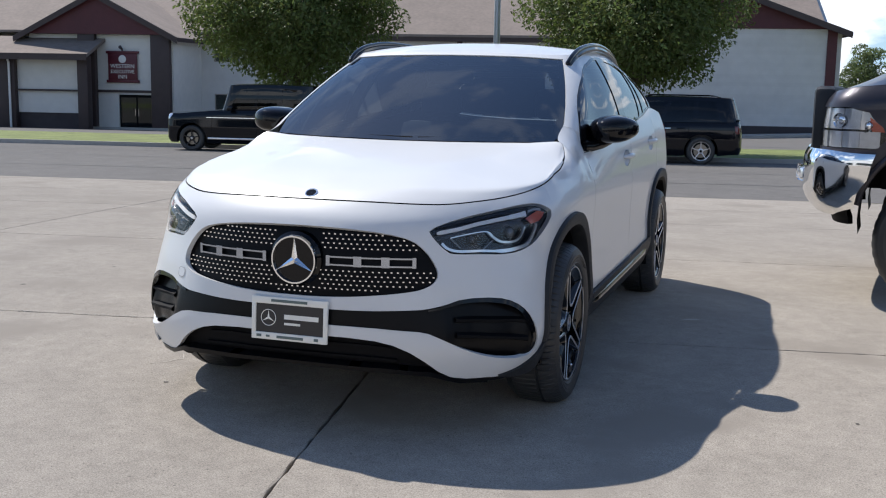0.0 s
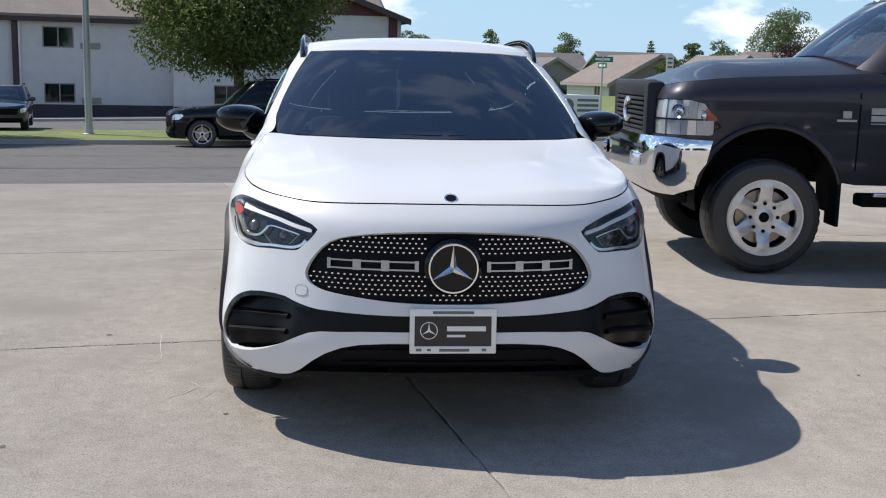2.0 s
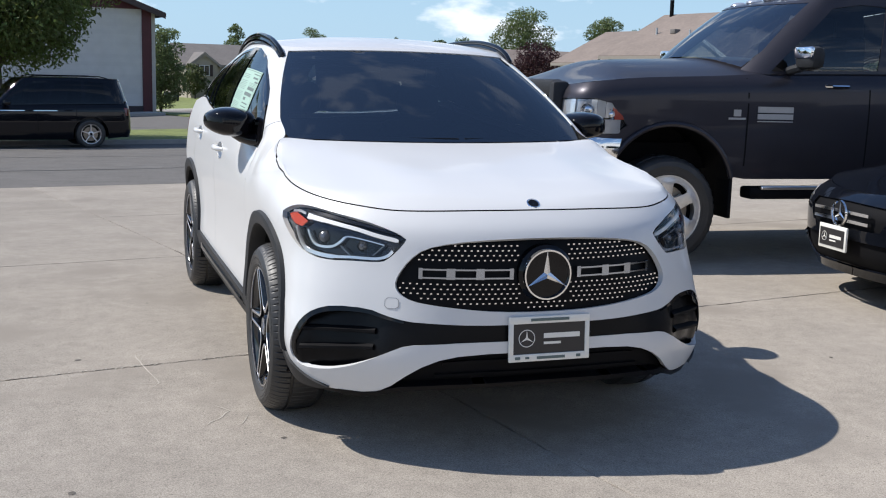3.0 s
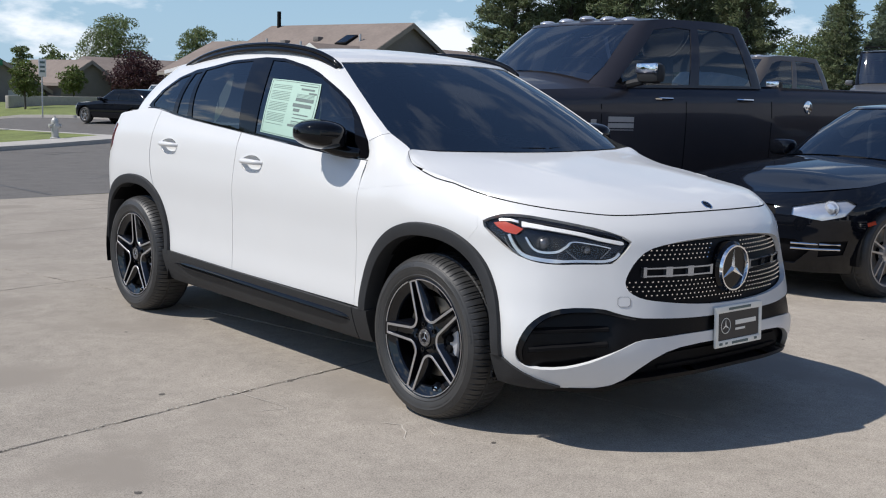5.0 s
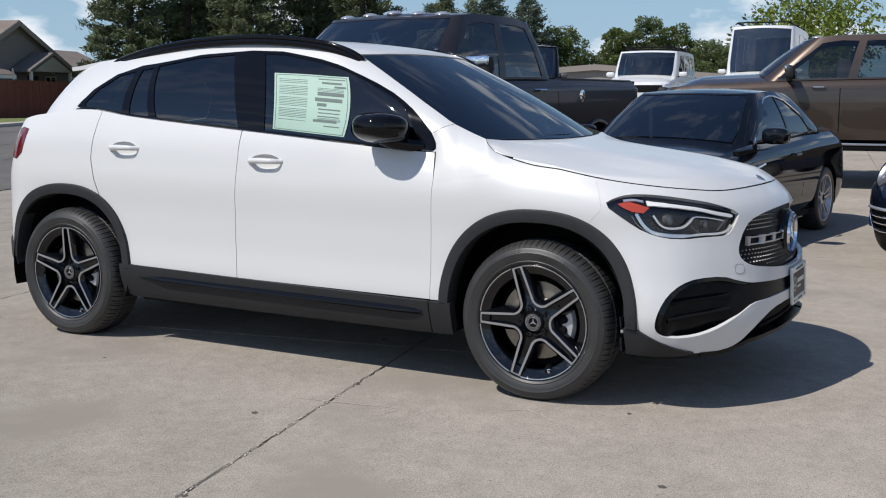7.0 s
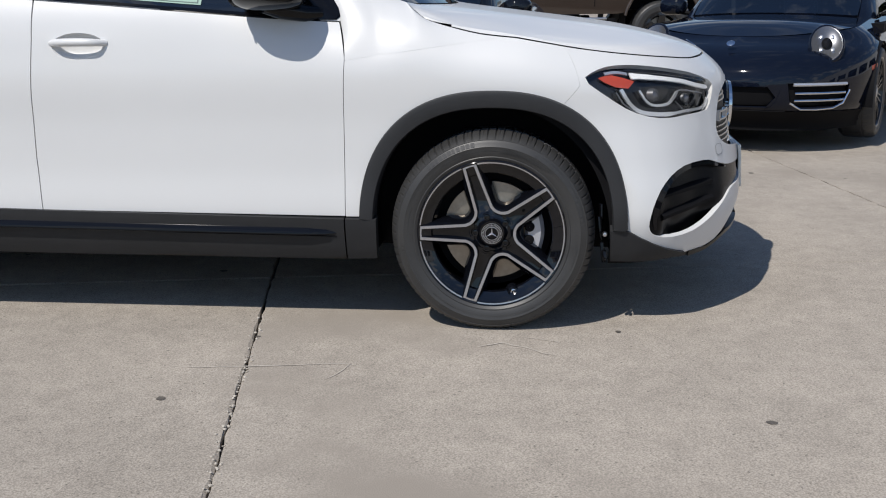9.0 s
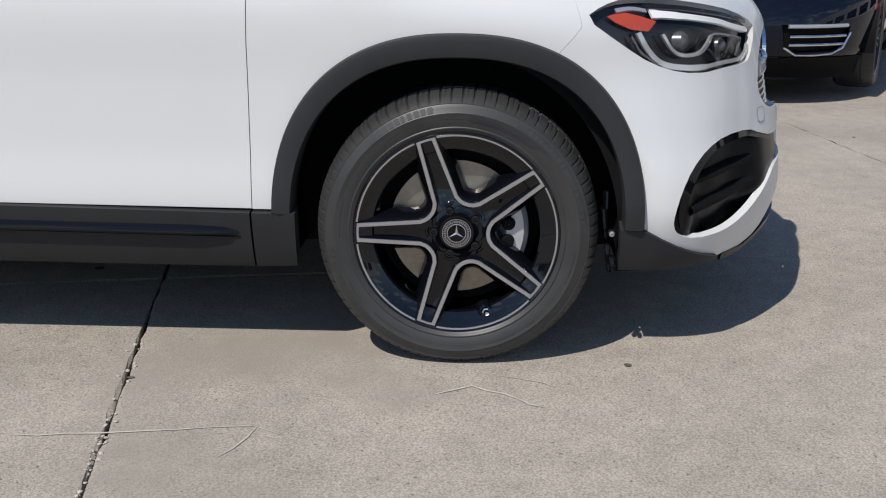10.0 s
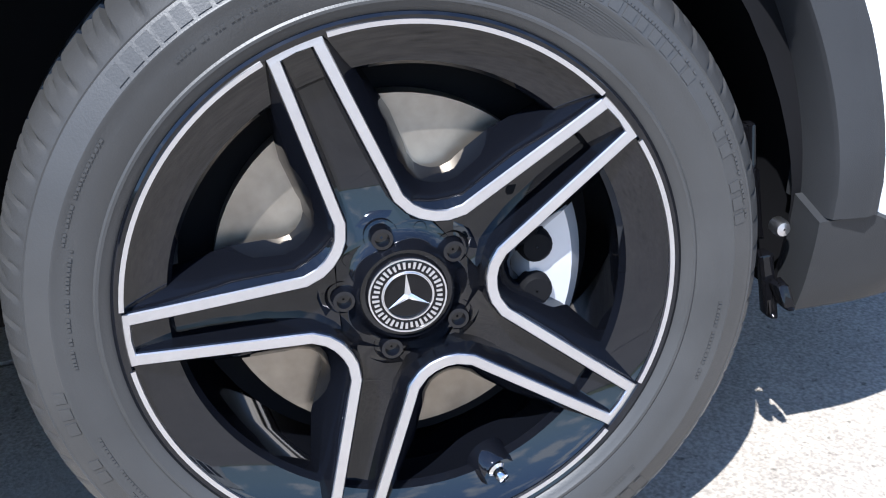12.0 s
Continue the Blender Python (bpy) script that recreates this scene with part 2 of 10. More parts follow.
def inside(px, py, poly):
    """Which of the points lie in the polygon (arrays)."""
    res = np.zeros(len(px), bool)
    n = len(poly)
    for i in range(n):
        x0, y0 = poly[i]
        x1, y1 = poly[(i + 1) % n]
        if y0 == y1:
            continue
        c = (y0 > py) != (y1 > py)
        res ^= c & (px < (x1 - x0) * (py - y0) / (y1 - y0) + x0)
    return res


def dense(poly, su, sv):
    out = []
    for i, (a, b) in enumerate(poly):
        c, d = poly[(i + 1) % len(poly)]
        k = max(1, int(math.ceil(max(abs(c - a) / su, abs(d - b) / sv) - 1e-6)))
        out += [(a + (c - a) * j / k, b + (d - b) * j / k) for j in range(k)]
    return out


def rounded(poly, rounds=2):
    """Corner cutting, for outlines that run smoothly round."""
    for _ in range(rounds):
        out = []
        for i, (a, b) in enumerate(poly):
            c, d = poly[(i + 1) % len(poly)]
            out += [(0.75 * a + 0.25 * c, 0.75 * b + 0.25 * d), (0.25 * a + 0.75 * c, 0.25 * b + 0.75 * d)]
        poly = out
    return poly


def shrink(poly, d, su=1.0, sv=1.0):
    """The outline moved inwards by d metres; su, sv: metres to one unit either way."""
    pts = [(a * su, b * sv) for a, b in poly]
    area = sum(p[0] * q[1] - q[0] * p[1] for p, q in zip(pts, pts[1:] + pts[:1]))
    s = 1 if area > 0 else -1
    out = []
    n = len(pts)
    for i in range(n):
        p, q, r = Vector(pts[i - 1]), Vector(pts[i]), Vector(pts[(i + 1) % n])
        e, f = (q - p), (r - q)
        if e.length < 1e-9 or f.length < 1e-9:
            out.append(poly[i])
            continue
        e.normalize(), f.normalize()
        nn = Vector((-e.y - f.y, e.x + f.x))
        if nn.length < 1e-6:
            out.append(poly[i])
            continue
        nn.normalize()
        k = d / max(0.4, nn.dot(Vector((-e.y, e.x))))
        out.append(((q.x + s * k * nn.x) / su, (q.y + s * k * nn.y) / sv))
    return out


def panel_data(surf, outline, holes, su, sv, lift, edge, centre):
    outline = dense(outline, su, sv)
    holes = [dense(h, su, sv) for h in holes]
    verts, edges = [], []
    for loop in [outline] + holes:
        k = len(verts)
        verts += [Vector(p) for p in loop]
        edges += [(k + i, k + (i + 1) % len(loop)) for i in range(len(loop))]
    lim = np.array([tuple(v) for v in verts])
    us = np.arange(math.floor(lim[:, 0].min() / su) * su, lim[:, 0].max(), su)
    vs = np.arange(math.floor(lim[:, 1].min() / sv) * sv, lim[:, 1].max(), sv)
    gu, gv = [a.ravel() for a in np.meshgrid(us, vs)]
    keep = inside(gu, gv, outline)
    for h in holes:
        keep &= ~inside(gu, gv, h)
    gu, gv = gu[keep], gv[keep]
    if len(gu):
        near = np.full(len(gu), 9.0)
        for bx, by in lim:
            near = np.minimum(near, np.hypot((gu - bx) / su, (gv - by) / sv))
        ok = near > 0.45
        verts += [Vector((a, b)) for a, b in zip(gu[ok], gv[ok])]
    # the mesh is made in metres, so that its triangles are well shaped
    flat_v = [Vector((v.x / su, v.y / sv)) for v in verts]
    ov, _, of, *_ = geometry.delaunay_2d_cdt(flat_v, edges, [], 0, 1e-7)
    ov = [(v.x * su, v.y * sv) for v in ov]
    cx = np.array([sum(ov[i][0] for i in f) / len(f) for f in of])
    cy = np.array([sum(ov[i][1] for i in f) / len(f) for f in of])
    keep = inside(cx, cy, outline)
    for h in holes:
        keep &= ~inside(cx, cy, h)
    faces = [tuple(f) for f, k in zip(of, keep) if k]
    pos, nor = [], []
    for a, b in ov:
        p = surf(a, b)
        du = surf(a + su * 0.2, b) - surf(a - su * 0.2, b)
        dv = surf(a, b + sv * 0.2) - surf(a, b - sv * 0.2)
        n = du.cross(dv)
        n = n.normalized() if n.length > 1e-12 else Vector((0, 0, 1))
        if n.dot(p - centre) < 0:
            n = -n
        pos.append(p + n * lift)
        nor.append(n)
    good = []
    for f in faces:
        a, b, c = [pos[i] for i in f[:3]]
        fn = (b - a).cross(c - a)
        good.append(f if fn.dot(nor[f[0]]) >= 0 else f[::-1])
    if edge:
        count = {}
        for f in good:
            for i in range(len(f)):
                e = (f[i], f[(i + 1) % len(f)])
                count[e] = count.get(e, 0) + 1
        low = {}
        for (a, b) in [e for e in count if (e[1], e[0]) not in count]:
            for k in (a, b):
                if k not in low:
                    low[k] = len(pos)
                    pos.append(pos[k] - nor[k] * edge)
            good.append((b, a, low[a], low[b]))
    return pos, good


CAR_MID = Vector((0, 1.25, 0.62))


def panel(name, surf, outline, mat, parent, holes=(), su=0.02, sv=0.02, lift=0.0, edge=0.012, mirror=False, label="", both=False, centre=None, sharp=35):
    """A body panel cut out of a smooth surface; both: one for either side of the car."""
    pos, faces = panel_data(surf, outline, list(holes), su, sv, lift, edge, CAR_MID if centre is None else centre)
    made = []
    for side in ((1, -1) if both else ((-1,) if mirror else (1,))):
        vs = [(side * p.x, p.y, p.z) for p in pos]
        fs = faces if side > 0 else [f[::-1] for f in faces]
        made.append(mesh_from(name, vs, fs, mat, parent, label, sharp=sharp))
    return made if both else made[0]


# ---- lie of the land ----
LOT = math.radians(10.3)
CU, SU = math.cos(LOT), math.sin(LOT)


def uv(x, y):
    """Along and across the street."""
    return x * CU + y * SU, -x * SU + y * CU


def xy(u, v):
    return u * CU - v * SU, u * SU + v * CU


def ease(a, b, t):
    k = max(0.0, min(1.0, (t - a) / (b - a)))
    return k * k * (3 - 2 * k)


def ground_z(u, v):
    """Height of the paved ground: level under the car, falling to the street, rising along it."""
    f = max(0.0, min(v, 28.6) - 2.5)
    far = max(0.0, min(v, 60.0) - 28.6)
    dip = 0.03 * max(0.0, min(v, 56.0) - 34.0) * (0.3 + 0.7 * ease(-8, 20, -u)) * ease(-14, -10, -u)
    dip += 0.045 * max(0.0, min(v, 118.0) - 70.0)
    dip += 1.4 * ease(44, 60, v) * math.exp(-((u - 21.0) / 5.5) ** 2)
    return 0.012 - dip - 0.0345 * (f - 1.5 * (1 - math.exp(-f / 1.5))) - 0.012 * far + 1.15 * ease(6, 34, u) * ease(-8, 4, v + 6)



# ---- ground ----
CONCRETE = material("weathered concrete", (0.348, 0.311, 0.265), rough=0.9, spec=0.12, chalk=0.32, vary=0.12, scale=12, bump=0.20, bump_scale=240, piece=0.05, speck=0.24, stain=((0.302, 0.268, 0.228), 1.1, 0.54))
JOINT = material("joint filler", (0.055, 0.049, 0.043), rough=0.9, vary=0.3, scale=60)
ASPHALT = material("old asphalt", (0.15, 0.143, 0.135), rough=0.9, spec=0.15, chalk=0.1, speck=0.2, vary=0.15, scale=14, bump=0.4, bump_scale=120, stain=((0.10, 0.10, 0.10), 0.25, 0.60))
GRASS = material("dry lawn", (0.155, 0.185, 0.055), rough=0.95, vary=0.35, scale=7, bump=0.6, bump_scale=90)
KERB = material("kerb concrete", (0.40, 0.38, 0.35), rough=0.85, vary=0.1, scale=10)


def sheet(name, us, vs, mat, lift, label, category, kind="structure", parent=None, zf=None, skirt=0.0):
    """A paved or grown surface that follows the ground."""
    verts, faces = [], []
    for v in vs:
        for u in us:
            x, y = xy(u, v)
            verts.append((x, y, (zf or ground_z)(u, v) + lift))
    n = len(us)
    for j in range(len(vs) - 1):
        for i in range(n - 1):
            faces.append((j * n + i, j * n + i + 1, j * n + n + i + 1, j * n + n + i))
    if skirt:
        loop = [i for i in range(n)] + [j * n + n - 1 for j in range(1, len(vs))] + [(len(vs) - 1) * n + i for i in range(n - 2, -1, -1)] + [j * n for j in range(len(vs) - 2, 0, -1)]
        k = len(verts)
        verts += [(verts[i][0], verts[i][1], verts[i][2] - skirt) for i in loop]
        for i in range(len(loop)):
            j = (i + 1) % len(loop)
            faces.append((loop[i], k + i, k + j, loop[j]))
    ob = mesh_from(name, verts, faces, mat, parent, smooth=True, sharp=30)
    return tagged(ob, label, category, kind=kind)


def span(a, b, step):
    n = max(1, int(round((b - a) / step)))
    return [a + (b - a) * i / n for i in range(n + 1)]


# one sheet to the horizon
sheet("ground", [-900, -400, -150, -80] + span(-50, 60, 5) + [80, 150, 400, 900], [-900, -400, -150, -60] + span(-30, 30, 3) + [40, 60, 100, 200, 500, 1200], GRASS, -0.10, "dry grass ground reaching the horizon", "ground")
EDGE_V, KERB_V = 11.35, 27.2
sheet("road", span(-140, 80, 4), span(EDGE_V, KERB_V, 2.0), ASPHALT, 0.0, "old grey asphalt street with dark crack lines", "road")
sheet("side_road", span(17.6, 24.2, 1.65), span(KERB_V, 130, 4), ASPHALT, -0.004, "grey asphalt side street", "road")
# crack seal lines on the street
SEAL = material("tar seal", (0.075, 0.073, 0.072), rough=0.6, vary=0.2)
rnd = random.Random(3)
for v0, ua, ub, wd in ((15.2, -40, 40, 0.10), (20.0, -40, 20, 0.09), (24.0, -30, 34, 0.09)):
    verts, faces = [], []
    us = span(ua, ub, 1.0)
    for u in us:
        v = v0 + rnd.uniform(-0.05, 0.05)
        for d in (-wd / 2, wd / 2):
            x, y = xy(u, v + d * rnd.uniform(0.5, 1.2))
            verts.append((x, y, ground_z(u, v + d) + 0.005))
    for i in range(len(us) - 1):
        faces.append((2 * i, 2 * i + 2, 2 * i + 3, 2 * i + 1))
    tagged(mesh_from("tar_line", verts, faces, SEAL), "dark tar line along the street", "tar line", kind="structure")
for u0, ua in ((-15, 3), (-6, -2), (6, 2), (15, -3), (24, 2)):
    verts, faces = [], []
    vs = span(EDGE_V + 0.3, KERB_V - 0.3, 1.0)
    for v in vs:
        u = u0 + ua * (v - 18) * 0.12 + rnd.uniform(-0.05, 0.05)
        for d in (-0.025, 0.025):
            x, y = xy(u + d, v)
            verts.append((x, y, ground_z(u, v) + 0.006))
    for i in range(len(vs) - 1):
        faces.append((2 * i, 2 * i + 1, 2 * i + 3, 2 * i + 2))
    tagged(mesh_from("tar_line", verts, faces, SEAL), "dark tar line across the street", "tar line", kind="structure")
# beyond the street
K = KERB_V


tagged(sheet("kerb", span(-140, 17.6, 4), [K, K + 0.16], KERB, 0.13, "grey concrete kerb along the street", "kerb", skirt=0.2), kind="structure")
sheet("lawn_strip", span(-140, 12.4, 3), [K + 0.16, K + 2, K + 4.6, K + 7.2], GRASS, 0.125, "mown grass strip beside the street", "lawn", skirt=0.2)
sheet("inn_lot", span(-140, 12, 4), span(K + 7.2, 49.6, 2.5), ASPHALT, 0.11, "asphalt car park before the inn", "car park")
sheet("pavement", span(-140, 12, 4), [49.6, 51.5, 54.2], KERB, 0.24, "concrete pavement before the inn", "pavement", skirt=0.3)
sheet("corner_pavement", span(12.4, 17.4, 1.6), [K + 0.16, K + 2.2], KERB, 0.135, "pale concrete corner pavement", "pavement", skirt=0.2)
sheet("corner_lawn", span(12.4, 17.2, 1.6), span(K + 2.2, 60, 4), GRASS, 0.12, "mown corner lawn beside the side street", "lawn", skirt=0.2)
sheet("corner_kerb", [17.2, 17.4], span(K + 2.2, 60, 4), KERB, 0.135, "concrete kerb at the corner lawn", "kerb", skirt=0.2)
sheet("house_kerb", [24.2, 24.36], span(K, 130, 4), KERB, 0.12, "concrete kerb of the side street", "kerb", skirt=0.2)
sheet("main_kerb", span(24.2, 90, 3), [K, K + 0.16], KERB, 0.12, "concrete kerb before the houses", "kerb", skirt=0.2)
sheet("house_pavement", span(24.36, 90, 3), [K + 0.16, K + 1.6], KERB, 0.115, "pale concrete pavement before the houses", "pavement", skirt=0.2)
sheet("house_lawn", span(24.36, 90, 3), [K + 1.6] + span(K + 4, 130, 8), GRASS, 0.10, "mown lawn before the houses", "lawn", skirt=0.2)

# concrete slabs of the lot, as pieces with open joints
lot = empty("concrete_lot", "pale weathered concrete slabs with dark open joints", "pavement", kind="structure")
sheet("joint_bed", span(-45, 60, 3.5), span(-24, EDGE_V, 2.5), JOINT, -0.018, "", "", parent=lot)
V_LINES = [-23.4, -20.35, -17.3, -14.25, -11.2, -8.15, -5.2, -2.17, 0.96, 3.98, 7.0, 9.1, EDGE_V]
U_LINES = [-0.08 + 4.27 * i for i in range(-10, 15)]
rnd = random.Random(11)
for j in range(len(V_LINES) - 1):
    for i in range(len(U_LINES) - 1):
        u0, u1, v0, v1 = U_LINES[i], U_LINES[i + 1], V_LINES[j], V_LINES[j + 1]
        g = 0.0038
        near = abs(u0 + u1) < 30 and -12 < v0 < 6
        cut_u, cut_v = (66, 48) if near else (4, 3)
        # each edge wanders a little, as a sawn and worn joint does
        us = [u0 + g, u0 + g + 0.006] + [u0 + (u1 - u0) * k / cut_u for k in range(1, cut_u)] + [u1 - g - 0.006, u1 - g]
        vs = [v0 + g, v0 + g + 0.006] + [v0 + (v1 - v0) * k / cut_v for k in range(1, cut_v)] + [v1 - g - 0.006, v1 - g]
        na, nb = len(us) - 1, len(vs) - 1
        lift = rnd.uniform(-0.003, 0.003)
        verts, faces = [], []
        for b, v in enumerate(vs):
            for a, u in enumerate(us):
                wa = rnd.choice((-0.0055, -0.003, -0.002, 0.0, 0.001, 0.003)) if a < 2 or a > na - 2 else 0
                wb = rnd.choice((-0.0055, -0.003, -0.002, 0.0, 0.001, 0.003)) if b < 2 or b > nb - 2 else 0
                x, y = xy(u + wa, v + wb)
                out = a in (0, na) or b in (0, nb)
                verts.append((x, y, ground_z(u, v) + (-0.005 + lift if out else 0)))
        n = na + 1
        for b in range(nb):
            for a in range(na):
                faces.append((b * n + a, b * n + a + 1, b * n + n + a + 1, b * n + n + a))
        ring = [a for a in range(n)] + [b * n + na for b in range(1, nb + 1)] + [nb * n + a for a in range(na - 1, -1, -1)] + [b * n for b in range(nb - 1, 0, -1)]
        k = len(verts)
        verts += [(verts[q][0], verts[q][1], verts[q][2] - 0.02) for q in ring]
        for q in range(len(ring)):
            w = (q + 1) % len(ring)
            faces.append((ring[q], k + q, k + w, ring[w]))
        mesh_from("slab", verts, faces, CONCRETE, lot, smooth=False)

# scuffs and oil spots on the slabs
SCUFF = material("pale scuff", (0.50, 0.455, 0.395), rough=0.9, spec=0.12, chalk=0.32, vary=0.2, scale=40)
CRUMB = material("pale crumbled mortar", (0.46, 0.42, 0.36), rough=0.95, vary=0.25, scale=60)
OIL = material("dark oil spot", (0.10, 0.088, 0.075), rough=0.8, vary=0.3, scale=40)


def mark(name, pts, width, mat, label, category, lift=0.0022, jitter=0.004, seed=1):
    """A thin mark lying on the slabs."""
    rr = random.Random(seed)
    run = []
    for (x0, y0), (x1, y1) in zip(pts, pts[1:]):
        k = max(2, int(math.hypot(x1 - x0, y1 - y0) / 0.05))
        run += [(x0 + (x1 - x0) * i / k + rr.uniform(-jitter, jitter), y0 + (y1 - y0) * i / k + rr.uniform(-jitter, jitter)) for i in range(k)]
    verts, faces = [], []
    for i, (x, y) in enumerate(run):
        x1, y1 = run[min(i + 1, len(run) - 1)]
        x0, y0 = run[max(i - 1, 0)]
        d = math.hypot(x1 - x0, y1 - y0) or 1
        w = width * rr.uniform(0.25, 0.6) * (0.2 if i in (0, len(run) - 1) else 1)
        for q in (-w, w):
            a, b = x - (y1 - y0) / d * q, y + (x1 - x0) / d * q
            verts.append((a, b, ground_z(*uv(a, b)) + lift))
    for i in range(len(run) - 1):
        faces.append((2 * i, 2 * i + 2, 2 * i + 3, 2 * i + 1))
    tagged(mesh_from(name, verts, faces, mat, smooth=False), label, category, kind="structure")


mark("scuff_mark", [(-1.34, 0.94), (-1.32, 0.75), (-1.29, 0.58), (-1.265, 0.42), (-1.33, 0.30)], 0.006, SCUFF, "pale curved scuff on the concrete", "scuff mark", seed=2)
mark("scuff_mark", [(-1.07, 0.03), (-1.02, -0.05), (-1.06, -0.13), (-1.12, -0.19), (-1.15, -0.26)], 0.006, SCUFF, "pale curved scuff on the concrete", "scuff mark", seed=3)
mark("scuff_mark", [(-0.95, -0.11), (-0.99, -0.23), (-1.05, -0.27)], 0.005, SCUFF, "pale curved scuff on the concrete", "scuff mark", seed=4)
mark("scuff_mark", [(-1.27, 0.41), (-1.37, 0.44), (-1.46, 0.49)], 0.005, SCUFF, "pale straight scuff on the concrete", "scuff mark", seed=6)
mark("scuff_mark", [(1.161, 1.838), (1.230, 1.867), (1.301, 1.898)], 0.034, CRUMB, "pale chip in the concrete", "scuff mark", seed=5)
# crumbs that lie in and beside the joint next to the car
rnd = random.Random(23)
bm = bmesh.new()
for k in range(150):
    ju = rnd.uniform(-3.4, -0.6) if k % 3 else rnd.choice((-1.62, -1.9, -2.3, -1.25)) + rnd.gauss(0, 0.07)
    jv = 0.96 + rnd.gauss(0, 0.010)
    a, b = xy(ju, jv)
    r = rnd.uniform(0.0018, 0.0055)
    out = bmesh.ops.create_icosphere(bm, subdivisions=1, radius=r)
    for w in out["verts"]:
        w.co = Vector((w.co.x * rnd.uniform(0.7, 1.5), w.co.y * rnd.uniform(0.7, 1.5), w.co.z * 0.7)) + Vector((a, b, ground_z(ju, jv) + r * 0.3))
tagged(part("joint_crumbs", bm, CRUMB, smooth=False), "pale crumbs of mortar along the open joint", "crumbs", kind="stuff")
rnd = random.Random(17)
SPOTS = [(-1.64, -0.81, 0.016), (-0.87, -0.44, 0.012)]
for k in range(26):
    SPOTS.append((rnd.uniform(-3.4, 2.8), rnd.uniform(-4.0, 2.4), rnd.uniform(0.006, 0.02)))
for x, y, r in SPOTS:
    pts = [(x + r * rnd.uniform(0.6, 1.2) * math.cos(a * math.tau / 9), y + r * rnd.uniform(0.6, 1.2) * math.sin(a * math.tau / 9)) for a in range(9)]
    tagged(mesh_from("oil_spot", [(a, b, ground_z(*uv(a, b)) + 0.002) for a, b in pts], [tuple(range(9))], OIL, smooth=False), "small dark oil spot on the concrete", "oil spot", kind="structure")


def spline(pts):
    """A smooth curve through (x, y) pairs, held level past both ends."""
    xs = [p[0] for p in pts]
    ys = [p[1] for p in pts]
    n = len(xs)
    d = [(ys[i + 1] - ys[i]) / (xs[i + 1] - xs[i]) for i in range(n - 1)]
    m = [d[0]] + [0 if d[i - 1] * d[i] <= 0 else 2 * d[i - 1] * d[i] / (d[i - 1] + d[i]) for i in range(1, n - 1)] + [d[-1]]

    def at(x):
        if x <= xs[0]:
            return ys[0] + m[0] * (x - xs[0]) * 0
        if x >= xs[-1]:
            return ys[-1]
        i = 0
        while x > xs[i + 1]:
            i += 1
        h = xs[i + 1] - xs[i]
        t = (x - xs[i]) / h
        return ((1 + 2 * t) * (1 - t) ** 2 * ys[i] + t * (1 - t) ** 2 * h * m[i]
                + t * t * (3 - 2 * t) * ys[i + 1] + t * t * (t - 1) * h * m[i + 1])
    return at


# the white car's lower body: nose, side and tail as one wrap
Y_SIDE, Y_TAIL = -0.08, 2.95
nose_y = spline([(0.24, -0.895), (0.40, -0.925), (0.55, -0.915), (0.70, -0.895), (0.80, -0.872), (0.85, -0.848), (0.89, -0.81), (0.925, -0.765), (0.96, -0.70)])
tail_y = spline([(0.24, 3.36), (0.40, 3.45), (0.60, 3.47), (0.85, 3.44), (0.98, 3.40), (1.12, 3.33), (1.30, 3.20)])
half_w = spline([(0.22, 0.80), (0.30, 0.842), (0.42, 0.872), (0.56, 0.866), (0.70, 0.868), (0.86, 0.876), (0.97, 0.868), (1.06, 0.858), (1.15, 0.835), (1.26, 0.80)])
nose_n = spline([(0.24, 2.9), (0.40, 2.8), (0.60, 2.5), (0.80, 2.3), (0.95, 2.3)])
shoulder = spline([(0.22, 0.036), (0.32, 0.050), (0.48, 0.054), (0.60, 0.042), (0.75, 0.022), (0.86, 0.014), (0.94, 0.0)])
hood_mid = spline([(-0.80, 0.895), (-0.775, 0.918), (-0.74, 0.944), (-0.62, 0.985), (-0.30, 1.035), (0.0, 1.075), (0.30, 1.111)])
hood_fall = spline([(-0.75, 0.06), (-0.5, 0.094), (-0.24, 0.100), (-0.1, 0.095), (0.05, 0.094), (0.13, 0.084), (0.20, 0.052), (0.28, 0.0)])
belt_z = spline([(0.18, 1.046), (0.30, 1.049), (0.505, 1.053), (0.70, 1.064), (0.96, 1.084), (1.24, 1.107), (1.5, 1.127), (2.28, 1.19), (2.62, 1.226), (2.95, 1.195), (3.2, 1.145), (3.4, 1.09)])
crest = spline([(0.0, 0.0), (0.45, 0.015), (0.8, 0.055), (1.0, 0.066), (1.09, 0.072), (1.15, 0.066), (1.193, 0.056), (1.23, 0.040), (1.3, 0.022), (1.4, 0.012), (2.0, 0.012), (2.4, 0.012), (3.0, 0.0)])


def hood_z(x, y):
    ax = abs(x)
    dome = 0.012 * math.exp(-((ax - 0.36 - 0.06 * (y + 0.7)) / 0.10) ** 2) * max(0.0, min(1.0, (y + 0.72) / 0.3)) * (1 - ease(-0.25, 0.12, y))
    return hood_mid(y) - hood_fall(y) * 0.595 * (ax / 0.79) ** (2.2 + 2.0 * ease(-0.15, 0.2, y)) + dome


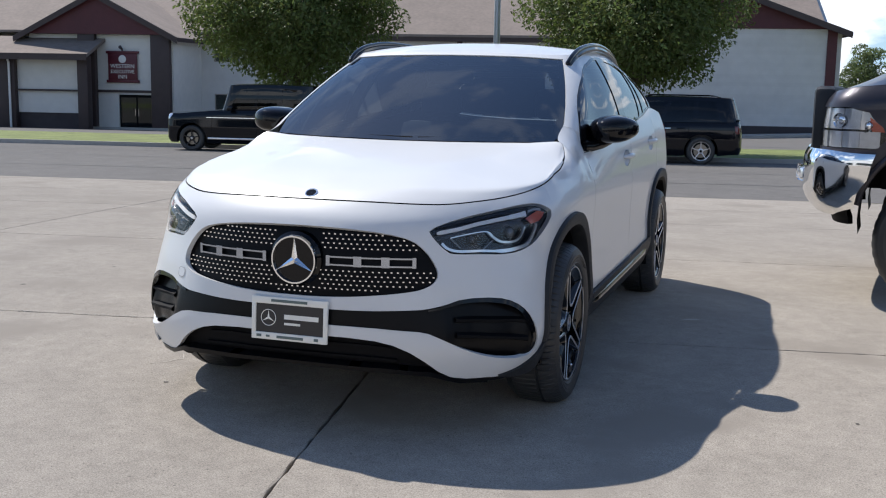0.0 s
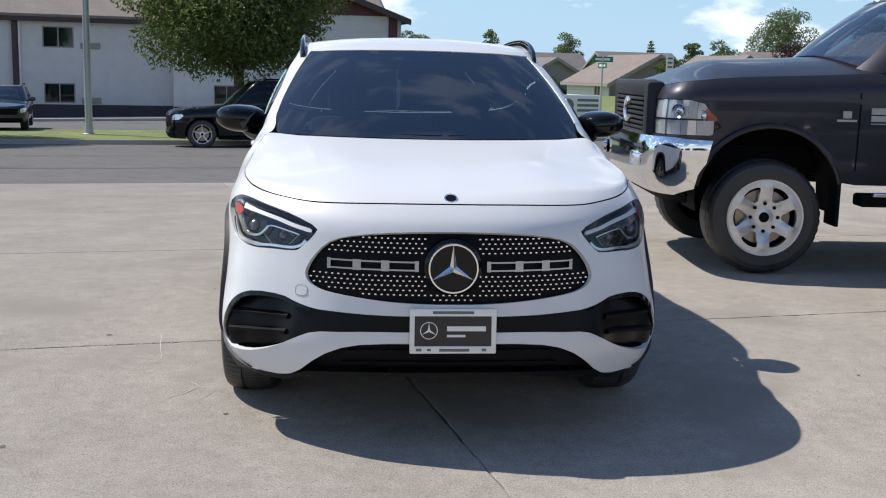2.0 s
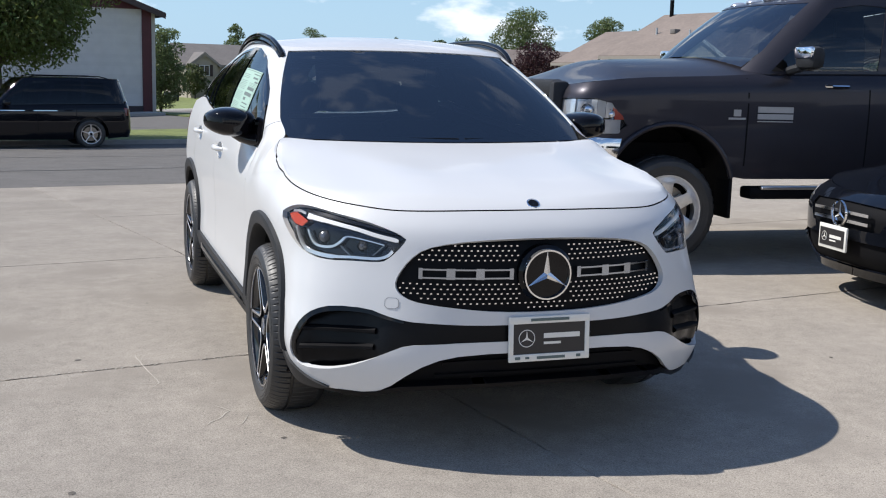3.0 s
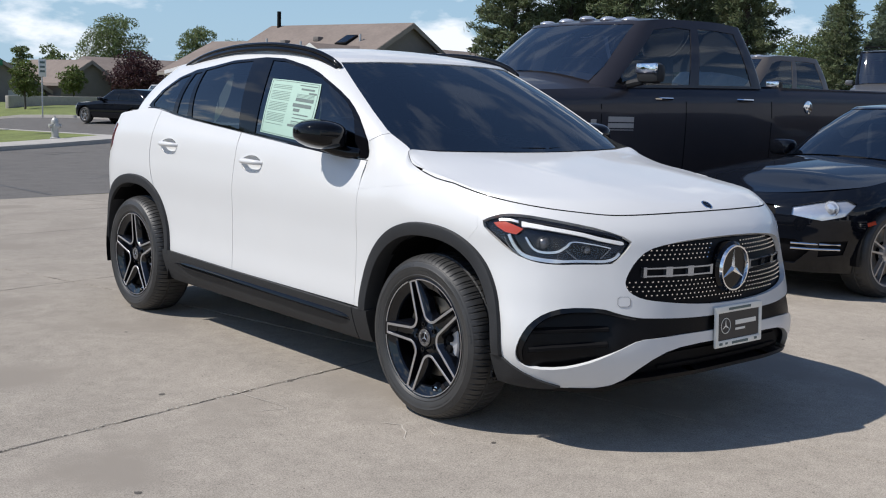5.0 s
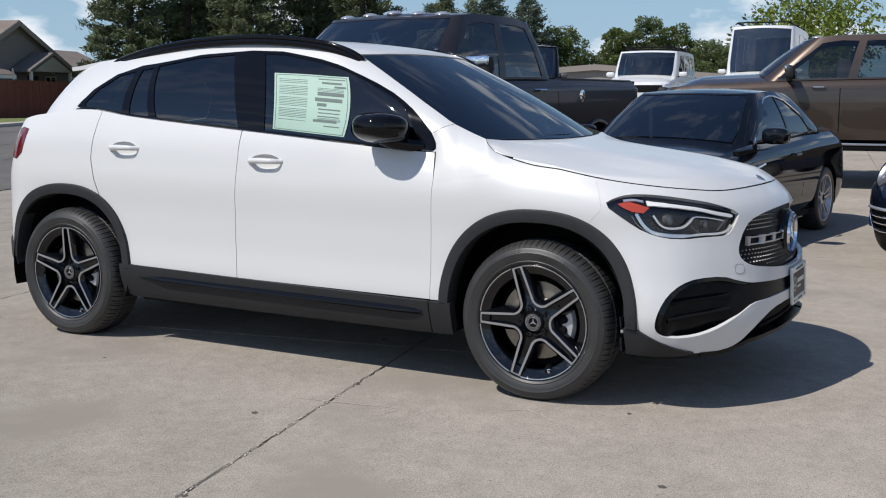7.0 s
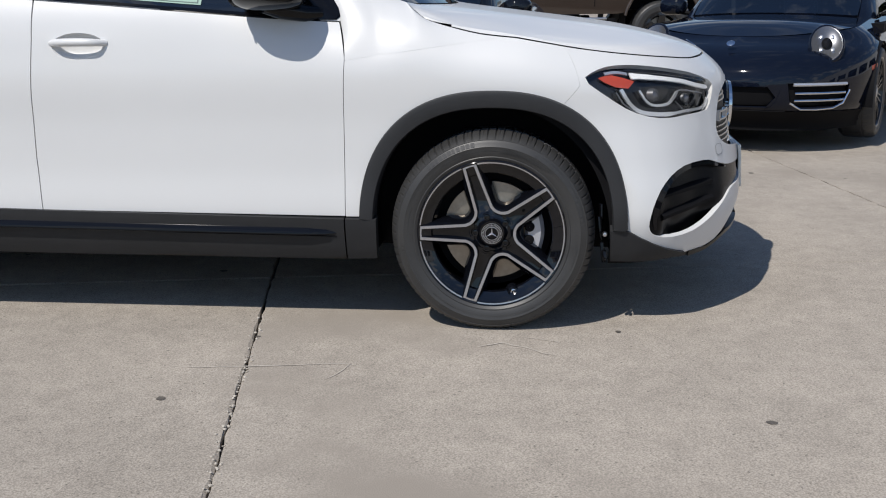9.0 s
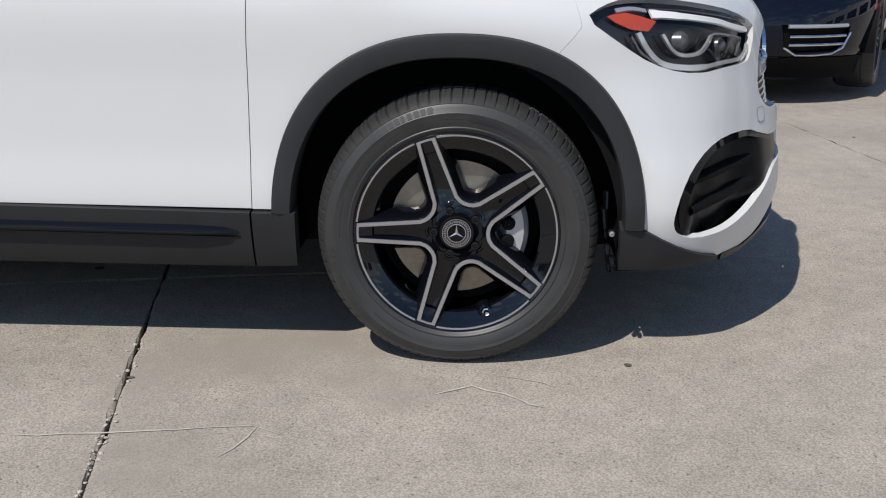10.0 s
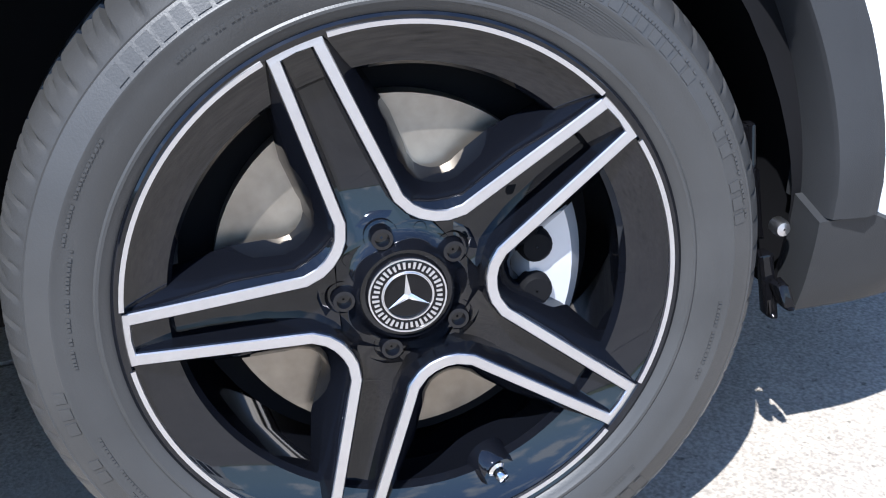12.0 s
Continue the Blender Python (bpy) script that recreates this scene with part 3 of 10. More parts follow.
def wrap_xy(u, z, inset=0.0):
    w = half_w(z) - inset
    if u <= 1:
        yf = nose_y(z) + inset * 0.4
        n = nose_n(z)
        a = max(0.0, min(1.0, u)) * math.pi / 2
        wide = shoulder(z) * ease(0.42, 0.66, u) * (1 - ease(0.70, 0.98, u))
        return min(w, w * math.sin(a) ** (2 / n) + wide), yf + (Y_SIDE - yf) * (1 - max(0.0, math.cos(a)) ** (2 / n))
    if u <= 2:
        y = Y_SIDE + (u - 1) * (Y_TAIL - Y_SIDE)
        return w, y
    yr = tail_y(z)
    a = (3 - min(3.0, u)) * math.pi / 2
    return w * math.sin(a) ** (2 / 2.6), yr - (yr - Y_TAIL) * (1 - max(0.0, math.cos(a)) ** (2 / 2.6))


TOPS = {}


def wrap_top(u):
    """Height of the body's upper edge: the hood's shut line, then the belt line."""
    key = round(u, 4)
    if key not in TOPS:
        z = 0.93
        for _ in range(12):
            x, y = wrap_xy(u, z, crest(u))
            h = hood_z(x, y)
            k = max(0.0, min(1.0, (y - 0.12) / 0.25))
            z = z * 0.4 + 0.6 * (h * (1 - k) + belt_z(y) * k)
        TOPS[key] = z
    return TOPS[key]


def wrap(u, z):
    """A point of the lower body: u 0 at the nose's middle, 1 to 2 along the side, 3 at the tail's middle."""
    top = wrap_top(u)
    k = max(0.0, 1 - (top - z) / 0.17)
    x, y = wrap_xy(u, z, crest(u) * k * k)
    return Vector((x, y, min(z, top + 0.05)))


def u_of_y(y):
    return 1 + (y - Y_SIDE) / (Y_TAIL - Y_SIDE)


def u_of_x(x, z):
    return 2 / math.pi * math.asin(max(0.0, min(1.0, x / half_w(z))) ** (nose_n(z) / 2))


# the glasshouse: base and roof edge share the wrap's way round
def house_base(u):
    if u <= 1:
        a = u * math.pi / 2
        s, c = math.sin(a) ** (2 / 2.4), max(0.0, math.cos(a)) ** (2 / 2.4)
        y = 0.20 + 0.36 * (1 - c)
        return 0.852 * s - 0.046 * ease(0.66, 0.92, u), y, 1.098 + 0.012 * s - 0.053 * ease(0.64, 0.90, u)
    if u <= 2:
        k = u - 1
        y = 0.56 + 2.14 * k
        return 0.806 + 0.032 * ease(0.0, 0.30, k) - 0.012 * k - 0.040 * k ** 3, y, belt_z(y)
    a = (3 - u) * math.pi / 2
    s, c = math.sin(a) ** (2 / 2.4), max(0.0, math.cos(a)) ** (2 / 2.4)
    return 0.79 * s, 2.70 + 0.64 * c, belt_z(2.70) - 0.115 * c


def house_roof(u):
    if u <= 1:
        a = u * math.pi / 2
        s, c = math.sin(a) ** (2 / 2.6), max(0.0, math.cos(a)) ** (2 / 2.6)
        x, y = 0.605 * s, 0.965 + 0.285 * (1 - c)
    elif u <= 2:
        k = u - 1
        x, y = 0.605 + 0.010 * math.sin(k * 3) - 0.040 * k * k, 1.25 + 1.25 * k
    else:
        a = (3 - u) * math.pi / 2
        s, c = math.sin(a) ** (2 / 3.0), max(0.0, math.cos(a)) ** (2 / 3.0)
        x, y = 0.566 * s, 2.50 + 0.58 * c
    return x, y, roof_z(x, y)


roof_mid = spline([(0.90, 1.505), (1.0, 1.535), (1.2, 1.567), (1.5, 1.590), (1.9, 1.592), (2.3, 1.567), (2.6, 1.534), (2.9, 1.492), (3.08, 1.462)])


def roof_z(x, y):
    return roof_mid(y) - 0.13 * abs(x) ** 2.3


def house(u, g):
    """A point of windscreen, pillars and side glass: g 0 at the belt, 1 at the roof's edge."""
    b, r = house_base(u), house_roof(u)
    k = 4 * g * (1 - g)
    out = 0.036 * ease(0.6, 0.92, u)
    x = b[0] + (r[0] - b[0]) * g + k * out
    y = b[1] + (r[1] - b[1]) * g
    z = b[2] + (r[2] - b[2]) * g + k * 0.018 * (1 - ease(0.7, 1.1, u))
    return Vector((x, y, z))



# ---- the white car ----
def nose(u, z):
    p = wrap(abs(u), z)
    return Vector((math.copysign(p.x, u), p.y, p.z))


def u_at(y, z):
    """The way round the body at which its side stands at y."""
    if y > Y_TAIL:
        yr = tail_y(z)
        return 3 - 2 / math.pi * math.acos(max(0.0, min(1.0, 1 - (yr - y) / (yr - Y_TAIL))) ** 1.3)
    if y >= Y_SIDE:
        return u_of_y(y)
    yf = nose_y(z)
    return 2 / math.pi * math.acos(max(0.0, min(1.0, 1 - (y - yf) / (Y_SIDE - yf))) ** (nose_n(z) / 2))


def arch(cy, r, a0, a1, n=28, cz=0.36):
    """Points (y, z) on a wheel arch, by degrees from the rear, over the top, to the front."""
    return [(cy + r * math.cos(radians(a0 + (a1 - a0) * i / n)), cz + r * math.sin(radians(a0 + (a1 - a0) * i / n))) for i in range(n + 1)]


def side_poly(points):
    return [(u_at(y, z), z) for y, z in points]


GRILLE = [(0.0, 0.830), (0.11, 0.826), (0.22, 0.813), (0.30, 0.790), (0.345, 0.748), (0.375, 0.695), (0.382, 0.660), (0.365, 0.630), (0.325, 0.608), (0.27, 0.597), (0.18, 0.584), (0.09, 0.573), (0.0, 0.568)]
BAND = [(0.0, 0.526), (0.14, 0.527), (0.27, 0.534), (0.33, 0.537), (0.40, 0.553), (0.46, 0.574), (0.56, 0.574), (0.62, 0.552), (0.67, 0.510), (0.705, 0.456), (0.725, 0.405), (0.728, 0.372), (0.712, 0.346), (0.67, 0.334), (0.58, 0.340), (0.51, 0.360), (0.44, 0.392), (0.37, 0.430), (0.32, 0.455), (0.24, 0.460), (0.16, 0.467), (0.0, 0.468)]
LAMP = [(0.845, 0.866), (0.80, 0.893), (0.745, 0.907), (0.67, 0.907), (0.605, 0.900), (0.52, 0.886), (0.435, 0.867), (0.343, 0.828), (0.358, 0.800), (0.410, 0.742), (0.44, 0.735), (0.53, 0.733), (0.58, 0.728), (0.655, 0.733), (0.72, 0.757), (0.78, 0.804)]
CELLS = ([(0.668, 0.826), (0.60, 0.832), (0.545, 0.822), (0.560, 0.798), (0.590, 0.780), (0.632, 0.777), (0.655, 0.790)], [(0.545, 0.790), (0.525, 0.812), (0.47, 0.804), (0.424, 0.792), (0.455, 0.762), (0.52, 0.757)])
LIP = [(0.0, 0.426), (0.10, 0.425), (0.17, 0.418), (0.22, 0.404), (0.27, 0.378), (0.32, 0.342), (0.37, 0.302), (0.42, 0.276), (0.49, 0.264), (0.60, 0.264), (0.68, 0.278), (0.73, 0.308), (0.775, 0.345)]


def twice(half):
    """A half outline that starts and ends on the middle, made whole."""
    return half + [(-u, z) for u, z in half[::-1] if u != 0]


def shut(u):
    return min(wrap_top(u) - 0.0005, spline([(0.0, 0.918), (0.13, 0.917), (0.35, 0.912), (0.50, 0.923), (0.67, 0.941), (0.78, 0.956), (0.90, 0.976), (1.03, 1.006), (1.05, 1.017), (1.07, 1.031), (1.12, 1.05), (1.2, 1.2)])(u))


def lane(pts, width, rise, name, mat, parent, surf, su=1.3, both=True, label="", lift0=0.0):
    """A narrow bar laid on a surface along (u, z) points."""
    made = []
    for side in ((1, -1) if both else (1,)):
        rows = []
        for i, (u, z) in enumerate(pts):
            a, b = pts[max(0, i - 1)], pts[min(len(pts) - 1, i + 1)]
            du, dz = (b[0] - a[0]) * su, b[1] - a[1]
            k = math.hypot(du, dz) or 1
            nu, nz = -dz / k / su, du / k
            w = width[i] if isinstance(width, (list, tuple)) else width
            row = []
            for off, up in ((-0.5, 0), (-0.42, 1), (0.42, 1), (0.5, 0)):
                uu, zz = u + nu * w * off, z + nz * w * off
                p = surf(uu, zz)
                n = (surf(uu + 0.01, zz) - surf(uu - 0.01, zz)).cross(surf(uu, zz + 0.01) - surf(uu, zz - 0.01)).normalized()
                if n.dot(p - CAR_MID) < 0:
                    n = -n
                p = p + n * (lift0 + rise * up)
                row.append((p.x * side, p.y, p.z))
            rows.append(row)
        verts = [v for r in rows for v in r]
        faces = []
        for i in range(len(rows) - 1):
            for j in range(3):
                f = (i * 4 + j, i * 4 + j + 1, i * 4 + 5 + j, i * 4 + 4 + j)
                faces.append(f if side > 0 else f[::-1])
        faces += [(0, 1, 2, 3), tuple(len(verts) - 4 + j for j in (3, 2, 1, 0))]
        made.append(mesh_from(name, verts, faces, mat, parent, label))
    return made


def smooth_line(pts, n=24):
    """Catmull-Rom through a few points of any size."""
    pts = [Vector(p) for p in pts]
    out = []
    k = len(pts) - 1
    for j in range(n + 1):
        t = j / n * k
        i = min(int(t), k - 1)
        t -= i
        p0, p1, p2, p3 = pts[max(0, i - 1)], pts[i], pts[i + 1], pts[min(k, i + 2)]
        out.append(0.5 * (2 * p1 + (p2 - p0) * t + (2 * p0 - 5 * p1 + 4 * p2 - p3) * t * t + (3 * p1 - p0 - 3 * p2 + p3) * t ** 3))
    return out


def star_badge(name, r, parent, m, mat=CHROME, disc=None, thick=0.010, ring=0.085):
    """A ring with three arms; the thing's badge, as a plain shape."""
    bm = bmesh.new()
    w = ring * r
    add_turned(bm, [(r - 2 * w, 0), (r - 1.5 * w, thick), (r - 0.5 * w, thick), (r, 0)], 64)
    for k in range(3):
        a = radians(90 + 120 * k)
        d, s = Vector((math.cos(a), math.sin(a), 0)), Vector((-math.sin(a), math.cos(a), 0))
        b0, b1 = bm.verts.new(s * r * 0.13 + d * r * 0.08), bm.verts.new(-s * r * 0.13 + d * r * 0.08)
        top, tip = bm.verts.new((0, 0, thick * 0.55)), bm.verts.new(d * (r - 1.4 * w))
        tipt = bm.verts.new(d * (r - 1.4 * w) + Vector((0, 0, thick * 0.12)))
        bm.faces.new((b0, top, tipt, tip)), bm.faces.new((top, b1, tip, tipt))
    ob = part(name, bm, mat, parent, m=m, sharp=20)
    if disc:
        turned(name + "_field", [(0.001, 0.001), (r - 1.5 * w, 0.001)], disc, ob, seg=48)
    return ob


car = empty("white_car", "white compact suv with black cladding parked on concrete", "car")

# fascia
front = [(0.0, 0.426)] + LIP[1:]
front += side_poly(arch(0, 0.436, 183, 117, 18))
front += [(0.897, 0.786), (0.853, 0.846), (0.853, 0.866), (0.853, 0.90), (0.853, shut(0.853))]
front += [(u / 100, shut(u / 100)) for u in range(84, -1, -3)]
FRONT = twice([p for p in front])
lamp_hole = rounded(LAMP, 1)
grille_hole = rounded(twice(GRILLE), 1)
band_hole = rounded(twice(BAND), 1)
panel("front_bumper", nose, shrink(FRONT, 0.0004, 1.3, 1), WHITE, car, [grille_hole, band_hole, lamp_hole, [(-u, z) for u, z in lamp_hole]], 0.016, 0.016, edge=0.02, label="white painted front bumper")

# grille: dark field with rows of small studs, two slotted bars and the badge
def grille_floor(u, z):
    return nose(u, z) + Vector((0, 0.030, 0))


grille = panel("grille", grille_floor, shrink(grille_hole, -0.01, 1.3, 1), GRILLE_BLACK, car, (), 0.03, 0.03, edge=0, label="dark grille with bright studs")
bm = bmesh.new()
stud_rows = 15
for j in range(stud_rows):
    z = 0.582 + j * 0.0168
    if 0.673 < z < 0.735:
        continue
    for i in range(-46, 47):
        x = (i + 0.5 * (j % 2)) * 0.0225
        u = math.copysign(u_of_x(abs(x), z), x)
        if abs(x) < 0.098 and 0.60 < z < 0.81 or not inside(np.array([u]), np.array([z]), shrink(grille_hole, 0.012, 1.3, 1))[0]:
            continue
        p = grille_floor(u, z) + Vector((0, -0.004, 0))
        add_box(bm, p.x - 0.0038, p.x + 0.0038, p.y - 0.002, p.y + 0.003, p.z - 0.0024, p.z + 0.0024)
tagged(part("stud", bm, CHROME, grille, "rows of small bright studs", smooth=False), kind="stuff")
for s in (1, -1):
    bm = bmesh.new()
    for za, zb in ((0.716, 0.722), (0.686, 0.692)):
        for i in range(14):
            xa, xb = 0.135 + 0.0229 * i, 0.135 + 0.0229 * (i + 1)
            ya = nose(u_of_x(xa, 0.70), 0.70).y
            yb = nose(u_of_x(xb, 0.70), 0.70).y
            vs = add_box(bm, s * xa if s > 0 else -xb, s * xb if s > 0 else -xa, 0, 0.014, za, zb)
            for v in vs:
                v.co.y += (ya + (yb - ya) * (abs(v.co.x) - xa) / (xb - xa)) + 0.012
    for xa, xb in ((0.125, 0.140), (0.232, 0.262), (0.335, 0.365), (0.445, 0.458)):
        vs = add_box(bm, s * xa if s > 0 else -xb, s * xb if s > 0 else -xa, 0, 0.014, 0.684, 0.724)
        for v in vs:
            v.co.y += nose(u_of_x(min(abs(v.co.x), 0.5), 0.70), 0.70).y + 0.013
    part("louvre", bm, BAR_STEEL, grille, "silver slotted bar", smooth=False)
turned("emblem_base", [(0.001, 0.022), (0.092, 0.022), (0.106, 0.010), (0.108, -0.02)], GLOSS_BLACK, grille, m=Matrix.Translation((0, -0.866, 0.700)) @ pose(0, 0, 0, 90))
star_badge("star_emblem", 0.094, grille, Matrix.Translation((0, -0.888, 0.700)) @ pose(0, 0, 0, 90), CHROME, None, 0.012, 0.06)
star_badge("bonnet_badge", 0.026, car, Matrix.Translation((0, -0.742, 0.9400)) @ pose(0, 0, 0, 34), CHROME, GLOSS_BLACK, 0.002, 0.13)

# black band with the side intakes
def intake(u, z):
    a = abs(u)
    deep = 0.009 + 0.042 * ease(0.38, 0.50, a) * (1 - ease(0.60, 0.70, a))
    p = nose(u, z)
    return p + Vector((-math.copysign(0.5, u) * deep * (a > 0), 0.85 * deep, 0))


band = panel("bumper_intake", intake, shrink(band_hole, -0.016, 1.3, 1), BAND_BLACK, car, (), 0.02, 0.015, edge=0, label="black intake band")
for za, zb in ((0.492, 0.474), (0.435, 0.405)):
    for s in (1, -1):
        verts, faces = [], []
        n = 12
        for i in range(n + 1):
            u = 0.43 + 0.245 * i / n
            z = za + (zb - za) * i / n
            o, d = nose(u, z), intake(u, z)
            o = o + (d - o) * 0.45
            for q in (o + Vector((0, 0, 0.005)), o + Vector((0, 0, -0.005)), d + Vector((0, 0, -0.012)), d + Vector((0, 0, 0.012))):
                verts.append((q.x * s, q.y, q.z))
        for i in range(n):
            for j in range(4):
                faces.append((i * 4 + j, i * 4 + (j + 1) % 4, i * 4 + 4 + (j + 1) % 4, i * 4 + 4 + j))
        mesh_from("intake_slat", verts, faces, DARK, band)

for s in (1, -1):
    rim_run = [(p.x, p.y) for p in smooth_line([(0.34, 0.532), (0.40, 0.546), (0.47, 0.565), (0.55, 0.566), (0.61, 0.548), (0.655, 0.510), (0.690, 0.456), (0.708, 0.405), (0.706, 0.366)], 36)]
    lane(rim_run, [0.006 + 0.022 * min(1.0, i / 14) for i in range(28)] + [0.028 - 0.002 * i for i in range(9)], 0.006, "intake_frame", GLOSS_BLACK, band, lambda a, b, s=s: Vector((s * nose(a, b).x, nose(a, b).y, nose(a, b).z)), 1.3, False, "gloss black intake frame", -0.008)

# tow eye cover beside the grille
cover = [(-0.385 + 0.022 * a, 0.598 + 0.019 * b) for a, b in ((-1, -0.6), (-0.6, -1), (0.6, -1), (1, -0.6), (1, 0.6), (0.6, 1), (-0.6, 1), (-1, 0.6))]
COVER_LINE = material("thin dark shut line", (0.25, 0.25, 0.26), rough=0.6)
panel("tow_cover", nose, cover, WHITE, car, (), 0.02, 0.02, lift=0.0012, edge=0, label="small white tow eye cover")
panel("tow_cover_gap", nose, [(a, b) for a, b in cover], COVER_LINE, car, [[(-0.385 + (a + 0.385) * 0.93, 0.598 + (b - 0.598) * 0.93) for a, b in cover]], 0.02, 0.02, lift=0.0016, edge=0)

# lower opening and splitter
def low_floor(u, z):
    return nose(u, z) + Vector((0, 0.045, 0))


LOWER = twice([(0.0, 0.436), (0.17, 0.430), (0.24, 0.405), (0.30, 0.37), (0.37, 0.315), (0.41, 0.290), (0.41, 0.280), (0.30, 0.292), (0.0, 0.302)])
low = panel("lower_intake", low_floor, LOWER, DARK, car, (), 0.03, 0.02, edge=0, label="black lower intake")
for zz in (0.39, 0.345):
    lane([(p.x, p.y) for p in smooth_line([(0.0, zz), (0.12, zz), (0.22 - (zz > 0.37) * 0.02, zz - 0.006)], 10)], 0.012, 0.012, "intake_bar", DARK, low, low_floor)
panel("splitter", nose, twice([(0.0, 0.318), (0.2, 0.314), (0.34, 0.302), (0.40, 0.284), (0.46, 0.266), (0.56, 0.266), (0.56, 0.246), (0.46, 0.250), (0.34, 0.284), (0.2, 0.296), (0.0, 0.302)]), BAND_BLACK, car, (), 0.03, 0.015, lift=0.003, edge=0.05, label="black lower lip")

# lamps
def lamp_bowl(u, z):
    p = nose(u, z)
    return p + Vector((-math.copysign(0.022, u), 0.032, 0))


for s in (1, -1):
    def bowl(u, z, s=s):
        p = lamp_bowl(u, z)
        return Vector((s * p.x, p.y, p.z))

    def face(u, z, s=s):
        p = nose(u, z)
        return Vector((s * p.x, p.y, p.z))
    lamp = panel("headlight", bowl, shrink(lamp_hole, -0.012, 1.2, 1), LAMP_DARK, car, (), 0.02, 0.015, edge=0, label="angular headlight with bright strip")
    panel("reflector", bowl, shrink(lamp_hole, 0.015, 1.2, 1), LAMP_BOWL, lamp, (), 0.02, 0.015, lift=0.004, edge=0.3, label="silver lamp reflector")
    for cell in CELLS:
        panel("lamp_cell", bowl, rounded(cell, 1), LAMP_DARK, lamp, (), 0.02, 0.015, lift=0.009, edge=0.3, label="dark lamp cell")
    g = panel("cover", face, shrink(lamp_hole, 0.002, 1.2, 1), CLEAR, lamp, (), 0.03, 0.02, lift=0.0005, edge=0, label="clear lamp cover")
    g.visible_shadow = False

    def strip(pts, width, rise, name, mat, lift0, label=""):
        lane([(p.x, p.y) for p in smooth_line(pts, 26)], width, rise, name, mat, lamp, face, 1.2, False, label, lift0)
    strip([(0.372, 0.815), (0.44, 0.830), (0.497, 0.847), (0.562, 0.860), (0.62, 0.869), (0.690, 0.877)], [0.010] + [0.017] * 20 + [0.020] * 4 + [0.024] * 2, 0.006, "light_strip", LAMP_WHITE, -0.015, "white light strip")
    strip([(0.372, 0.838), (0.44, 0.855), (0.52, 0.872), (0.605, 0.886), (0.70, 0.893)], 0.012, 0.004, "strip_shade", LAMP_DARK, -0.010)
    strip([(0.738, 0.832), (0.722, 0.790), (0.690, 0.756), (0.63, 0.744), (0.575, 0.742), (0.52, 0.746), (0.478, 0.746), (0.438, 0.748), (0.408, 0.760), (0.392, 0.778)], [0.016] * 12 + [0.011] * 15, 0.006, "lower_trim", LAMP_GREY, -0.012)
    strip([(0.755, 0.822), (0.738, 0.785), (0.705, 0.757)], 0.006, 0.005, "edge_trim", LAMP_SMOKE, -0.010)
    strip([(0.680, 0.826), (0.662, 0.788), (0.633, 0.773), (0.585, 0.776), (0.555, 0.796), (0.53, 0.817), (0.47, 0.809), (0.417, 0.796)], [0.010] * 18 + [0.005] * 9, 0.006, "inner_trim", LAMP_GREY, -0.014)
    strip([(0.555, 0.782), (0.540, 0.766), (0.525, 0.752)], 0.005, 0.005, "cell_trim", LAMP_SMOKE, -0.014)
    strip([(0.417, 0.796), (0.436, 0.776), (0.455, 0.757)], 0.004, 0.005, "cell_trim", LAMP_SMOKE, -0.014)
    panel("side_reflector", face, [(0.795, 0.872), (0.757, 0.883), (0.72, 0.872), (0.686, 0.858), (0.713, 0.834), (0.752, 0.840), (0.78, 0.856)], AMBER, lamp, (), 0.02, 0.015, lift=-0.010, edge=0.004, label="red-amber side reflector")
    strip([(0.772, 0.884), (0.735, 0.888), (0.70, 0.882)], 0.010, 0.004, "reflector_trim", LAMP_GREY, -0.010)
    for u, z, r in ((0.610, 0.803, 0.026), (0.485, 0.783, 0.020)):
        p = face(u, z) + Vector((-s * 0.012, 0.026, 0))
        turned("projector", [(0.001, 0.016), (r * 0.5, 0.013), (r * 0.85, 0.004), (r * 0.9, 0.0), (r, 0.003), (r, -0.02)], LAMP_SMOKE, lamp, "smoky round projector lens", seg=24, m=Matrix.Translation(p) @ (Vector((s * 0.35, -0.93, 0.05))).to_track_quat("Z", "Y").to_matrix().to_4x4())

# number plate frame
plate = empty("plate_holder", m=Matrix.Translation((0, -0.930, 0.476)) @ pose(0, 0, 0, -3))
plate.parent = car
bm = bmesh.new()
for q in ((-0.158, 0.158, 0.055, 0.082), (-0.158, 0.158, -0.082, -0.055), (-0.158, -0.140, -0.06, 0.06), (0.140, 0.158, -0.06, 0.06)):
    add_box(bm, q[0], q[1], -0.006, 0.006, q[2], q[3], 0.003)
part("frame", bm, PLATE_WHITE, plate, "ivory plate frame")
box("plate", (-0.146, 0.146, -0.001, 0.004, -0.062, 0.062), PLATE_DARK, plate, "dark dealer plate")
box("backing", (-0.12, 0.12, 0.006, 0.026, -0.06, 0.06), GLOSS_BLACK, plate)
bars = [(-0.022, 0.120, 0.000, 0.018), (-0.022, 0.045, -0.022, -0.013), ]
for x0, x1, z0, z1 in bars:
    box("print_bar", (x0, x1, -0.0022, -0.001, z0, z1), PLATE_WHITE, plate)
for x0, x1, z0, z1 in ((-0.075, 0.075, 0.064, 0.074), (-0.05, 0.06, -0.074, -0.064), (-0.135, -0.115, -0.073, -0.063), (-0.095, -0.08, -0.072, -0.064), (0.105, 0.122, -0.073, -0.063)):
    box("print_bar", (x0, x1, -0.0075, -0.006, z0, z1), INK, plate)
star_badge("plate_mark", 0.032, plate, Matrix.Translation((-0.088, -0.002, 0.002)) @ pose(0, 0, 0, 90), PLATE_WHITE, None, 0.001, 0.05)

